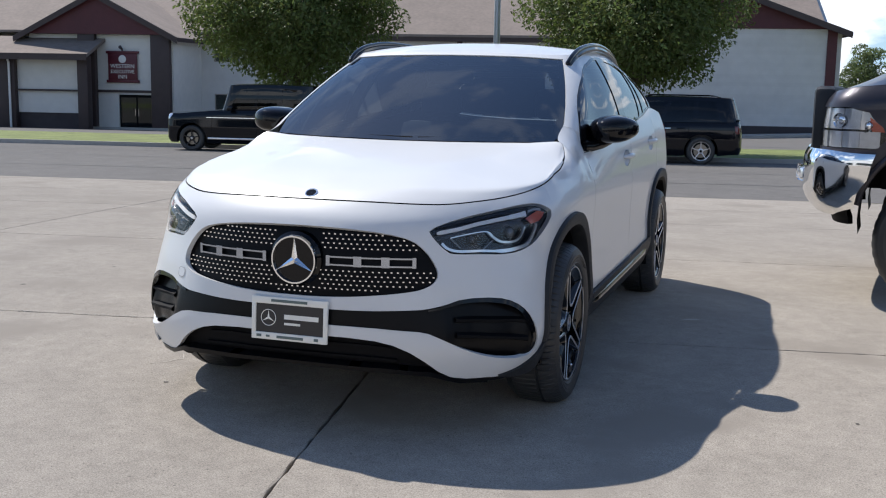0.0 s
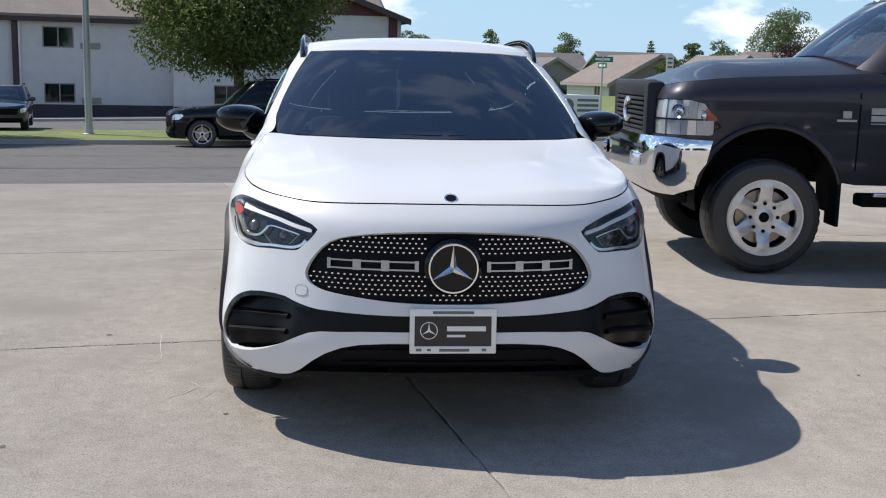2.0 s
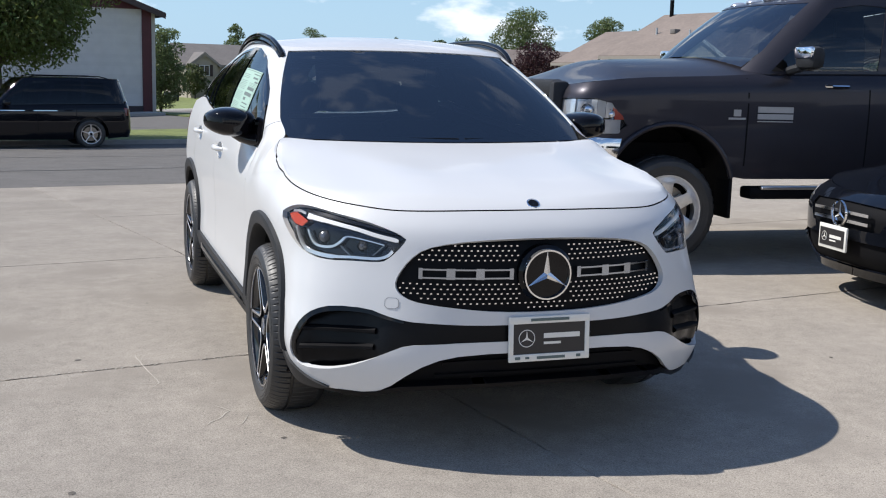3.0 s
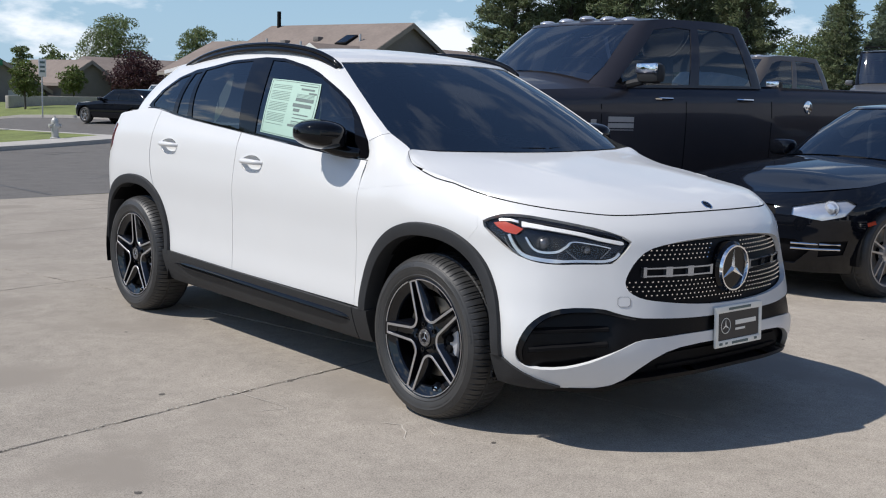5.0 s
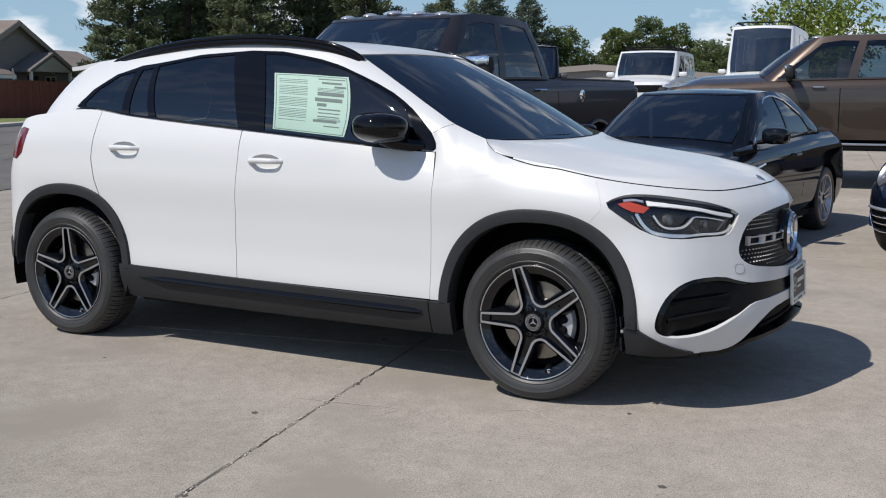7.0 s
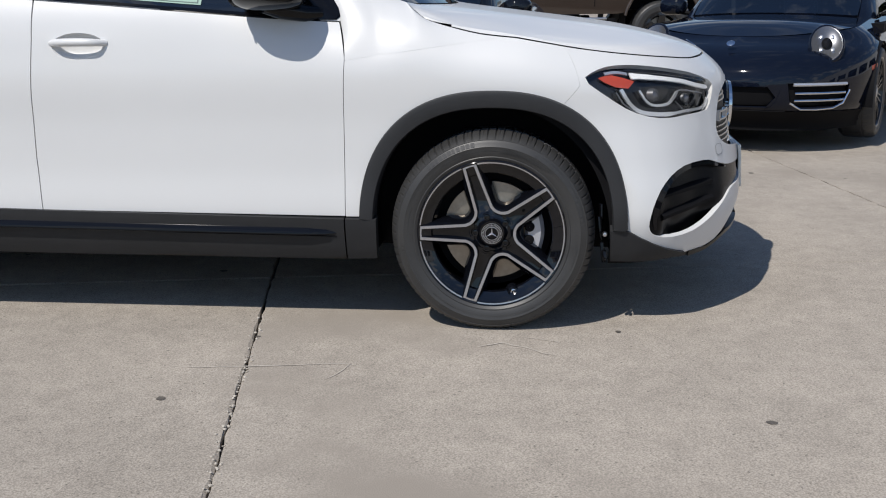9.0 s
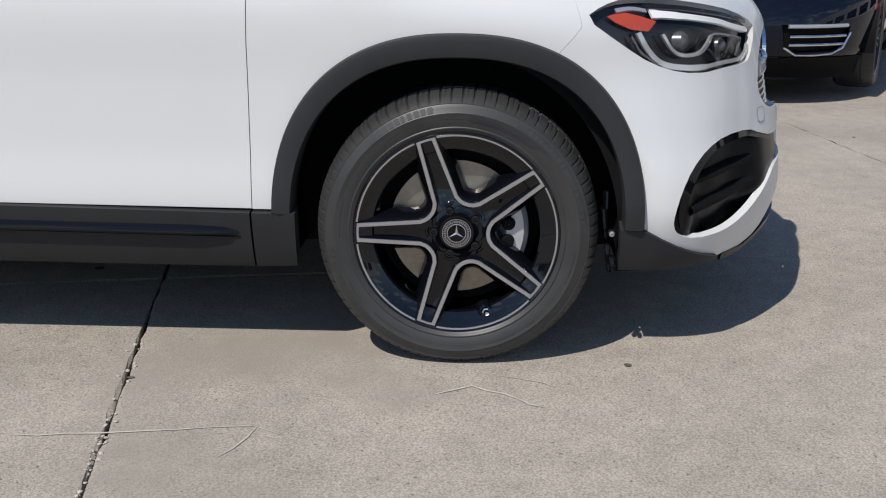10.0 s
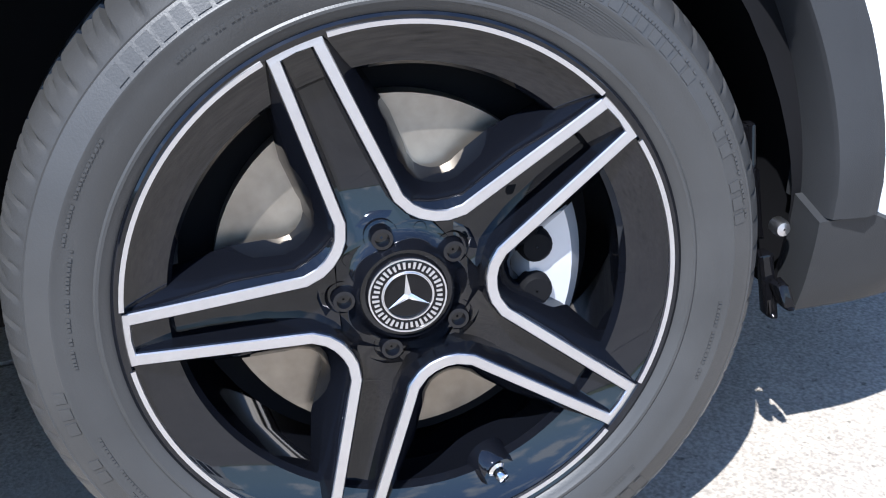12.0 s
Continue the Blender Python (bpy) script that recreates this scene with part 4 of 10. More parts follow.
# bonnet: its crown, and the roll down to the shut line
def along(line, f):
    """The point at this share of a line's length."""
    lens = [(Vector(q) - Vector(p)).length for p, q in zip(line, line[1:])]
    d = f * sum(lens)
    for (p, q), ln in zip(zip(line, line[1:]), lens):
        if d <= ln:
            return Vector(p).lerp(Vector(q), d / ln)
        d -= ln
    return Vector(line[-1])


HOOD_END = 1.07
CORNER_EDGE = [(0.700, 0.288, 1.112), (0.736, 0.286, 1.113), (0.753, 0.276, 1.104), (0.767, 0.252, 1.083), (0.781, 0.208, 1.055)]
cols, rolls, runs = 56, 7, 40
us = [HOOD_END * (1 - (1 - i / cols) ** 1.2) for i in range(cols + 1)]
tops = [nose(u, wrap_top(u)) for u in us]
rear = [(x, y, hood_z(x, y)) for x, y in ((0.0, 0.192), (0.20, 0.199), (0.40, 0.226), (0.60, 0.262))] + smooth_line(CORNER_EDGE + [tuple(tops[-1])], 16)
reach = [0.0]
for p, q in zip(tops, tops[1:]):
    reach.append(reach[-1] + math.hypot(q.x - p.x, q.y - p.y))
grid = []
for i in range(-cols, cols + 1):
    u, c = us[abs(i)], tops[abs(i)]
    t = wrap_top(u)
    z0 = min(shut(u) + 0.004, t - 0.002)
    col = [nose(u, z0 + (t - z0) * j / rolls) for j in range(rolls)]
    end = along(rear, reach[abs(i)] / reach[-1])
    dz = end.z - hood_z(end.x, end.y)
    for j in range(runs + 1):
        f = (j / runs) ** 1.15
        x, y = c.x + (end.x - c.x) * f, c.y + (end.y - c.y) * f
        col.append(Vector((x, y, c.z + (hood_z(x, y) - c.z) * ease(0.0, 0.16, f) + dz * ease(0.55, 1.0, f))))
    # the roll passes smoothly into the crown
    if u < 0.93:
        for _ in range(14):
            z = [p.copy() for p in col]
            for j in range(3, rolls + 12):
                col[j] = (z[j - 1] + z[j] * 2 + z[j + 1]) / 4
    grid.append([Vector((math.copysign(p.x, i) if i else 0.0, p.y, p.z)) for p in col])
rows_n = len(grid[0])
# the pressed sheet is fair: even out its height away from the edges
for _ in range(40):
    height = [[p.z for p in col] for col in grid]
    for i in range(1, 2 * cols):
        for j in range(rolls + 2, rows_n - 1):
            if abs(i - cols) < cols - 1:
                grid[i][j].z += 0.35 * ((height[i - 1][j] + height[i + 1][j] + height[i][j - 1] + height[i][j + 1]) / 4 - height[i][j])
verts = [p for col in grid for p in col]
faces = [(i * rows_n + j, (i + 1) * rows_n + j, (i + 1) * rows_n + j + 1, i * rows_n + j + 1) for i in range(2 * cols) for j in range(rows_n - 1)]
mesh_from("bonnet", verts, faces, WHITE, car, "white bonnet with two shallow ridges", sharp=80)

# flanks
DOOR_F = [(0.492, 0.403), (0.490, 0.60), (0.487, 0.80), (0.484, 0.88), (0.481, 0.935)]
WING_END = (1.02, shut(1.02))
SPLIT = [(1.572, 0.412), (1.580, 0.60), (1.575, 0.80), (1.560, 1.0)]


def belt_run(ya, yb, n=14):
    out = []
    for i in range(n + 1):
        y = ya + (yb - ya) * i / n
        u = u_of_y(y)
        out.append((u, wrap_top(u)))
    return out


fender = [(0.853, shut(0.853)), (0.853, 0.90), (0.853, 0.866), (0.853, 0.846), (0.897, 0.786)] + side_poly(arch(0, 0.436, 117, 9, 40)) + side_poly([(0.440, 0.403)] + DOOR_F) + [WING_END]
fender += [(u, shut(u)) for u in (1.0, 0.97, 0.94, 0.91, 0.88)]
panel("front_wing", wrap, shrink(fender, 0.0004, 3.0, 1), WHITE, car, (), 0.012, 0.02, both=True)
door_f = side_poly(DOOR_F + [(0.486, 0.97), (0.494, 1.01), (0.503, 1.043)]) + belt_run(0.507, 1.556) + side_poly(SPLIT[::-1])
door_r = side_poly(SPLIT) + belt_run(1.558, 2.50) + side_poly([(2.525, 1.03), (2.530, 0.97), (2.505, 0.86), (2.46, 0.74)] + arch(2.729, 0.436, 131, 171, 14) + [(2.295, 0.425)])


def bowl_at(y, z):
    return [(u_of_y(y) + 0.031 * math.cos(a), z + 0.044 * math.sin(a)) for a in [k * math.tau / 28 for k in range(28)]]


fd = panel("front_door", wrap, shrink(door_f, 0.0018, 3.0, 1), WHITE, car, [bowl_at(1.395, 0.978)], 0.012, 0.02, both=True)
rd = panel("rear_door", wrap, shrink(door_r, 0.0018, 3.0, 1), WHITE, car, [bowl_at(2.30, 1.018)], 0.012, 0.02, both=True)
quarter = belt_run(2.50, 2.95, 6) + [(u, wrap_top(u)) for u in (2.1, 2.2, 2.3, 2.45, 2.6)] + [(2.6, 0.9), (2.6, 0.5), (2.5, 0.42), (2.22, 0.40)] + side_poly(arch(2.729, 0.436, 2, 131, 36)) + side_poly([(2.462, 0.74), (2.507, 0.86), (2.533, 0.97), (2.528, 1.03)])
TAIL = [(2.06, 1.115), (2.14, 1.125), (2.30, 1.10), (2.45, 1.06), (2.45, 0.985), (2.30, 0.955), (2.16, 0.95), (2.10, 0.985)]
panel("rear_quarter", wrap, shrink(quarter, 0.0015, 3.0, 1), WHITE, car, [TAIL], 0.016, 0.02, both=True)
panel("tail_lamp", wrap, shrink(TAIL, 0.002, 2, 1), RED, car, (), 0.02, 0.02, lift=0.003, both=True, label="red tail lamp")
panel("tailgate", wrap, [(2.605, 0.45), (3.0, 0.45), (3.0, wrap_top(3.0)), (2.8, wrap_top(2.8)), (2.605, wrap_top(2.605))], WHITE, car, (), 0.04, 0.04, both=True)
for doors, hy, hz in ((fd, 1.395, 0.978), (rd, 2.30, 1.018)):
    for d, s in zip(doors, (1, -1)):
        w = half_w(hz)
        bm = bmesh.new()
        add_turned(bm, [(0.001, -0.030), (0.5, -0.028), (0.85, -0.016), (1.0, 0.0)], 28, Matrix.Translation((s * (w - 0.001), hy, hz)) @ pose(0, 0, 0, 0, 90 * s, 0) @ Matrix.Diagonal((0.044, 0.094, 0.75, 1)))
        part("handle_bowl", bm, WHITE, d)
        pts = smooth_line([(s * (w - 0.006), hy - 0.098, hz + 0.010), (s * (w + 0.022), hy - 0.06, hz + 0.013), (s * (w + 0.027), hy, hz + 0.014), (s * (w + 0.022), hy + 0.06, hz + 0.013), (s * (w - 0.006), hy + 0.098, hz + 0.010)], 16)
        tube("handle", pts, [0.010 + 0.004 * math.sin(math.pi * i / 16) for i in range(17)], WHITE, d, "white pull handle", seg=12)

# cladding: arch flares, sills, corners
def squarish(cy, a, ry, rz, n=2.35):
    """A point (y, z) of a wheel arch's edge, flatter on top than a circle."""
    c, d = math.cos(a), math.sin(a)
    return cy + ry * math.copysign(abs(c) ** (2 / n), c), 0.36 + rz * math.copysign(abs(d) ** (2 / n), d)


for cy, a0, a1 in ((-0.008, 3, 179.6), (2.722, 4, 176)):
    n = 64
    for s in (1, -1):
        verts, faces = [], []
        for i in range(n + 1):
            a = radians(a0 + (a1 - a0) * i / n)
            for ry, rz, out in ((0.404, 0.414, -0.07), (0.404, 0.414, 0.008), (0.407, 0.417, 0.014), (0.438, 0.455, 0.020), (0.451, 0.468, 0.016), (0.455, 0.472, -0.004)):
                y, z = squarish(cy, a, ry, rz)
                p = wrap(u_at(max(y, -0.62), max(z, 0.245)), max(z, 0.245))
                verts.append((s * (min(0.9, p.x) + out), p.y if y < Y_SIDE else y, z))
        m = 6
        for i in range(n):
            for j in range(m - 1):
                f = (i * m + j, i * m + j + 1, i * m + m + j + 1, i * m + m + j)
                faces.append(f if s < 0 else f[::-1])
        mesh_from("wheel_arch_trim", verts, faces, SATIN_BLACK, car, "black wheel arch cladding", sharp=50)
sill = side_poly([(0.500, 0.252), (0.497, 0.398), (1.0, 0.406), (1.6, 0.415), (2.27, 0.428), (2.335, 0.428), (2.335, 0.275), (2.27, 0.262), (1.4, 0.255)])
panel("sill_trim", wrap, sill, SATIN_BLACK, car, (), 0.02, 0.02, lift=0.016, edge=0.03, both=True, label="black sill cladding")
sill_front = side_poly([(0.392, 0.256), (0.386, 0.398), (0.492, 0.398), (0.495, 0.252)])
panel("sill_end", wrap, sill_front, SATIN_BLACK, car, (), 0.02, 0.02, lift=0.0155, edge=0.05, both=True)
for s in (1, -1):
    verts, faces = [], []
    run = [(0.525, 0.0), (0.56, 0.7), (0.64, 1.0), (1.0, 1.0), (1.5, 1.0), (2.05, 1.0), (2.20, 0.0)]
    for y, k in run:
        zc = 0.347 + 0.012 * (y - 0.6)
        x = wrap(u_of_y(y), zc).x + 0.016
        for dz, o in ((0.022, 0.0), (0.016, 0.005 * k), (-0.002, 0.014 * k), (-0.008, 0.014 * k), (-0.012, 0.0)):
            verts.append((s * (x + o), y, zc + dz * (0.25 + 0.75 * k)))
    for i in range(len(run) - 1):
        for j in range(4):
            f = (i * 5 + j, i * 5 + j + 1, i * 5 + j + 6, i * 5 + j + 5)
            faces.append(f if s < 0 else f[::-1])
    mesh_from("sill_strip", verts, faces, GLOSS_BLACK, car, "gloss black sill step")
    # thin raised dark line under the strip
    pts = [(s * (wrap(u_of_y(y), 0.335).x + 0.0165), y, 0.3335 + 0.012 * (y - 0.6)) for y in (0.525, 0.9, 1.3, 1.7, 2.2)]
    tube("sill_groove", pts, 0.0022, DARK, car, seg=5)
CORNER = [(-0.404, 0.366), (-0.462, 0.366), (-0.505, 0.342), (-0.548, 0.318), (-0.59, 0.298)]
corner = side_poly(CORNER) + side_poly([(-0.63, 0.283), (-0.66, 0.272), (-0.63, 0.262), (-0.55, 0.256), (-0.408, 0.256)])
panel("bumper_corner", wrap, corner, SATIN_BLACK, car, (), 0.02, 0.015, lift=0.010, edge=0.05, both=True, label="black bumper corner cladding")
panel("lip_edge", wrap, [(0.42, 0.276), (0.49, 0.264), (0.60, 0.264), (0.66, 0.274), (0.68, 0.262), (0.60, 0.248), (0.49, 0.249), (0.42, 0.262)], BAND_BLACK, car, (), 0.02, 0.015, lift=-0.001, edge=0.04, both=True)
tail_low = side_poly([(3.128, 0.375), (3.150, 0.47)]) + [(2.42, 0.50), (2.6, 0.51), (2.9, 0.51), (2.9, 0.31), (2.6, 0.31), (2.35, 0.335)] + side_poly([(3.128, 0.365)])
panel("rear_bumper_corner", wrap, tail_low, SATIN_BLACK, car, (), 0.03, 0.02, lift=0.012, edge=0.05, both=True, label="black rear bumper cladding")
# plastic flap and its bracket in the front arch
for s in (1, -1):
    bm = bmesh.new()
    rr = random.Random(8)
    for y, z0, z1, x0, x1 in ((-0.384, 0.246, 0.315, 0.805, 0.825), (-0.380, 0.30, 0.44, 0.770, 0.785), (-0.374, 0.325, 0.40, 0.785, 0.805), (-0.392, 0.262, 0.29, 0.825, 0.845)):
        vs = add_box(bm, s * x0 if s > 0 else -x1, s * x1 if s > 0 else -x0, y - 0.007, y + 0.004, z0, z1, 0.003)
        for v in vs:
            if v.is_valid:
                k = (v.co.z - z0) / (z1 - z0)
                v.co.y += 0.010 * k * rr.uniform(0.3, 1.0)
                v.co.x += s * 0.010 * (1 - k) * rr.uniform(0.0, 1.0)
    flap = part("arch_flap", bm, GLOSS_BLACK, car, "ragged black plastic flap in the arch")
    turned("flap_clip", [(0.001, 0.006), (0.007, 0.005), (0.009, 0.0), (0.009, -0.01)], SILVER, flap, seg=12, m=Matrix.Translation((s * 0.832, -0.388, 0.345)) @ pose(0, 0, 0, 0, 90 * s, 0))

# glasshouse
SCREEN_EDGE = [(0.0, 0.012), (0.30, 0.010), (0.585, 0.012), (0.625, 0.06), (0.655, 0.18), (0.675, 0.36), (0.690, 0.62), (0.700, 0.935), (0.40, 0.955), (0.0, 0.960)]
DLO = [(0.945, 0.004), (1.0, 0.004), (1.18, 0.004), (1.45, 0.004), (1.62, 0.004), (1.83, 0.004), (1.985, 0.010), (2.005, 0.06), (1.995, 0.36), (1.95, 0.62), (1.86, 0.77), (1.58, 0.885), (1.33, 0.935), (1.19, 0.925), (1.04, 0.865), (0.955, 0.795), (0.880, 0.705), (0.825, 0.605), (0.793, 0.5025), (0.785, 0.42), (0.786, 0.34), (0.802, 0.24), (0.825, 0.137), (0.860, 0.075), (0.905, 0.025)]


def house2(u, g):
    p = house(min(3.0, abs(u)), g)
    return Vector((math.copysign(p.x, u), p.y, p.z))


pillar = [(0.0, 0.962), (0.40, 0.957), (0.702, 0.937), (0.693, 0.62), (0.678, 0.36), (0.658, 0.18), (0.648, 0.143), (0.815, 0.139), (0.853, 0.068), (0.898, 0.018), (0.940, -0.004)]
pillar += [(1.0, 0.0), (1.5, 0.0), (2.0, 0.0), (2.35, 0.0), (2.35, 0.5), (2.42, 0.85), (3.0, 0.87), (3.0, 1.0), (2.5, 1.0), (2.0, 1.0), (1.5, 1.0), (1.0, 1.0), (0.5, 1.0), (0.0, 1.0)]
panel("pillar_shell", house2, pillar, WHITE, car, [DLO], 0.02, 0.05, edge=0.01, both=True)
# the wing's top rolls over to the bonnet's edge and sweeps up into the pillar
hood_side = [tuple(wrap(u, min(shut(u), wrap_top(u) - 0.004))) for u in (1.02, 1.035, 1.05, 1.065)]
corner_run = [(x + 0.0018, y + 0.0018, z) for x, y, z in CORNER_EDGE[:0:-1]]
screen_run = [(0.724, 0.318, 1.122), (0.714, 0.38, 1.144), tuple(house(0.648, 0.142))]
upper = smooth_line(hood_side + corner_run + screen_run, 60)
TIP = Vector((0.799, 0.505, 1.056))
low_end = side_poly([DOOR_F[-1]])[0]
n, m, seam_n = 44, 12, 12
for s in (1, -1):
    verts, faces = [], []
    for i in range(n + 1):
        f = i / (n - seam_n)
        g = max(0.0, (i - (n - seam_n)) / seam_n)
        p3 = along(upper, min(1.0, f)) if g == 0 else house(0.648 + 0.172 * g, 0.142 - 0.004 * g) + Vector((0, -0.0012, -0.0012))
        k = 0.80 * min(1.0, f) + 0.20 * g
        uw, zw = WING_END[0] + (low_end[0] - WING_END[0]) * k, WING_END[1] + (low_end[1] - WING_END[1]) * k
        p0 = wrap(uw, zw - 0.005) + Vector((0.0004, 0, 0))
        t0 = (p0 - wrap(uw, zw - 0.025)).normalized()
        chord = p3 - p0
        ln = chord.length * 0.36
        along_c = chord.normalized() if ln > 1e-6 else t0
        t3 = along_c * (2 * along_c.dot(t0)) - t0
        c1, c2 = p0 + t0 * ln, p3 - t3 * ln
        if g:
            through_tip = (TIP - p0 * 0.064 - c1 * 0.288 - p3 * 0.216) / 0.432
            c2 = c2.lerp(through_tip, g ** 3)
        for j in range(m + 1):
            t = j / m
            c = p0 * (1 - t) ** 3 + c1 * 3 * t * (1 - t) ** 2 + c2 * 3 * t * t * (1 - t) + p3 * t ** 3
            verts.append((s * c.x, c.y, c.z))
    for i in range(n):
        for j in range(m):
            f = (i * (m + 1) + j, i * (m + 1) + j + 1, (i + 1) * (m + 1) + j + 1, (i + 1) * (m + 1) + j)
            faces.append(f if s < 0 else f[::-1])
    mesh_from("wing_top", verts, faces, WHITE, car, sharp=80)
    # black strip that closes the doors' tops under the glass
    verts, faces = [], []
    for i in range(41):
        b = Vector(house_base(0.94 + 1.06 * i / 40))
        q = wrap(u_of_y(b.y), wrap_top(u_of_y(b.y)))
        verts += [(s * (q.x - 0.004), b.y, q.z - 0.010), (s * (q.x - 0.006), b.y, q.z + 0.002), (s * (b.x - 0.002), b.y, b.z + 0.006)]
    for i in range(40):
        for j in range(2):
            f = (i * 3 + j, i * 3 + j + 1, i * 3 + j + 4, i * 3 + j + 3)
            faces.append(f if s < 0 else f[::-1])
    mesh_from("belt_strip", verts, faces, BAND_BLACK, car, sharp=60)
roof_line = [house_roof(i * 0.04) for i in range(0, 76)]
half_roof = [(x, y) for x, y, z in roof_line]
panel("roof", lambda x, y: Vector((x, y, roof_z(x, y))), half_roof + [(-x, y) for x, y in half_roof[::-1] if x > 1e-6], WHITE, car, (), 0.06, 0.06, edge=0.0, centre=Vector((0, 1.5, 0)), label="white roof")
screen = panel("windscreen", house2, twice([SCREEN_EDGE[0]] + SCREEN_EDGE[1:]), SCREEN, car, (), 0.05, 0.06, lift=-0.004, edge=0, label="dark tinted windscreen")
screen.visible_shadow = False
inner = [(u * 0.93, 0.045 + g * 0.93) for u, g in SCREEN_EDGE]
panel("screen_border", house2, twice(SCREEN_EDGE), GLOSS_BLACK, screen, [twice(inner)], 0.04, 0.04, lift=-0.006, edge=0)
PANES = ([(1.02, 0.03), (1.40, 0.03), (1.275, 0.90), (1.19, 0.89), (1.055, 0.83), (0.972, 0.755), (0.905, 0.675), (0.852, 0.58), (0.825, 0.50), (0.820, 0.40), (0.835, 0.335), (0.92, 0.18)],
         [(1.475, 0.03), (1.73, 0.03), (1.775, 0.755), (1.60, 0.845), (1.42, 0.885)],
         [(1.755, 0.03), (1.82, 0.03), (1.845, 0.70), (1.795, 0.73)],
         [(1.845, 0.03), (1.97, 0.03), (1.985, 0.10), (1.972, 0.36), (1.93, 0.60), (1.87, 0.68)])
panel("window_frame", house, DLO, GLOSS_BLACK, car, PANES, 0.03, 0.05, lift=0.002, edge=0.01, both=True, label="gloss black window frame")
for poly, nm in zip(PANES, ("front_window", "rear_window", "rear_window", "quarter_window")):
    for w in panel(nm, house, poly, GLASS, car, (), 0.05, 0.08, lift=-0.002, edge=0, both=True, label="dark tinted side window"):
        w.visible_shadow = False
for d in panel("rear_screen", house2, [(2.36, 0.02), (3.0, 0.02), (3.0, 0.86), (2.43, 0.83), (2.36, 0.5)], GLASS, car, (), 0.06, 0.08, edge=0, both=True):
    d.visible_shadow = False
lid = [(x / 20, 3.15 - 0.56 * (x / 20) ** 2) for x in range(-11, 12)] + [(0.55, 2.72), (-0.55, 2.72)]
panel("roof_spoiler", lambda x, y: Vector((x, y, roof_z(x, min(y, 2.9)) + 0.003 - 0.10 * max(0.0, y - 2.9))), lid, WHITE, car, (), 0.05, 0.04, edge=0.022, centre=Vector((0, 2.5, 0)), label="white roof spoiler")

panel("mirror_sail", house, [(0.945, 0.008), (1.03, 0.008), (0.93, 0.16), (0.835, 0.325), (0.800, 0.34), (0.808, 0.24), (0.831, 0.14), (0.866, 0.08), (0.908, 0.03)], GLOSS_BLACK, car, (), 0.02, 0.03, lift=0.006, edge=0.004, both=True, label="gloss black mirror triangle")

# sticker in the front side window
def sticker_at(a, b):
    q = house(1.179 - 0.186 * b + a * (0.192 + 0.084 * b), 0.06 + 0.63 * b)
    return Vector((-(q.x + 0.0015), q.y, q.z))


sheet = panel("window_sticker", sticker_at, [(0, 0), (1, 0), (1, 1), (0, 1)], PAPER, car, (), 0.1, 0.1, edge=0, label="pale green price sheet in the window")
lines = [(0.05, 0.40, 0.93, 0.945), (0.10, 0.36, 0.86, 0.89), (0.05, 0.20, 0.80, 0.83), (0.08, 0.42, 0.66, 0.71), (0.10, 0.45, 0.56, 0.62), (0.30, 0.42, 0.48, 0.53), (0.12, 0.40, 0.42, 0.44), (0.12, 0.40, 0.36, 0.375), (0.12, 0.40, 0.30, 0.315), (0.14, 0.45, 0.21, 0.25), (0.10, 0.3, 0.14, 0.155)]
lines += [(0.55, 0.93, 0.90 - 0.028 * q, 0.906 - 0.028 * q) for q in range(0, 26) if q % 7 != 3]
lines += [(0.08, 0.42, 0.78 - 0.022 * q, 0.785 - 0.022 * q) for q in range(0, 5)] + [(0.10, 0.40, 0.275 - 0.018 * q, 0.280 - 0.018 * q) for q in range(3)]
lines += [(0.03, 0.97, 0.975, 0.983), (0.03, 0.97, 0.02, 0.028), (0.025, 0.033, 0.02, 0.98), (0.967, 0.975, 0.02, 0.98)]
for a0, a1, b0, b1 in lines:
    panel("print_bar", lambda a, b: sticker_at(a, b) + Vector((-0.0012, 0, 0)), [(a0, b0), (a1, b0), (a1, b1), (a0, b1)], INK, sheet, (), 0.3, 0.3, edge=0)

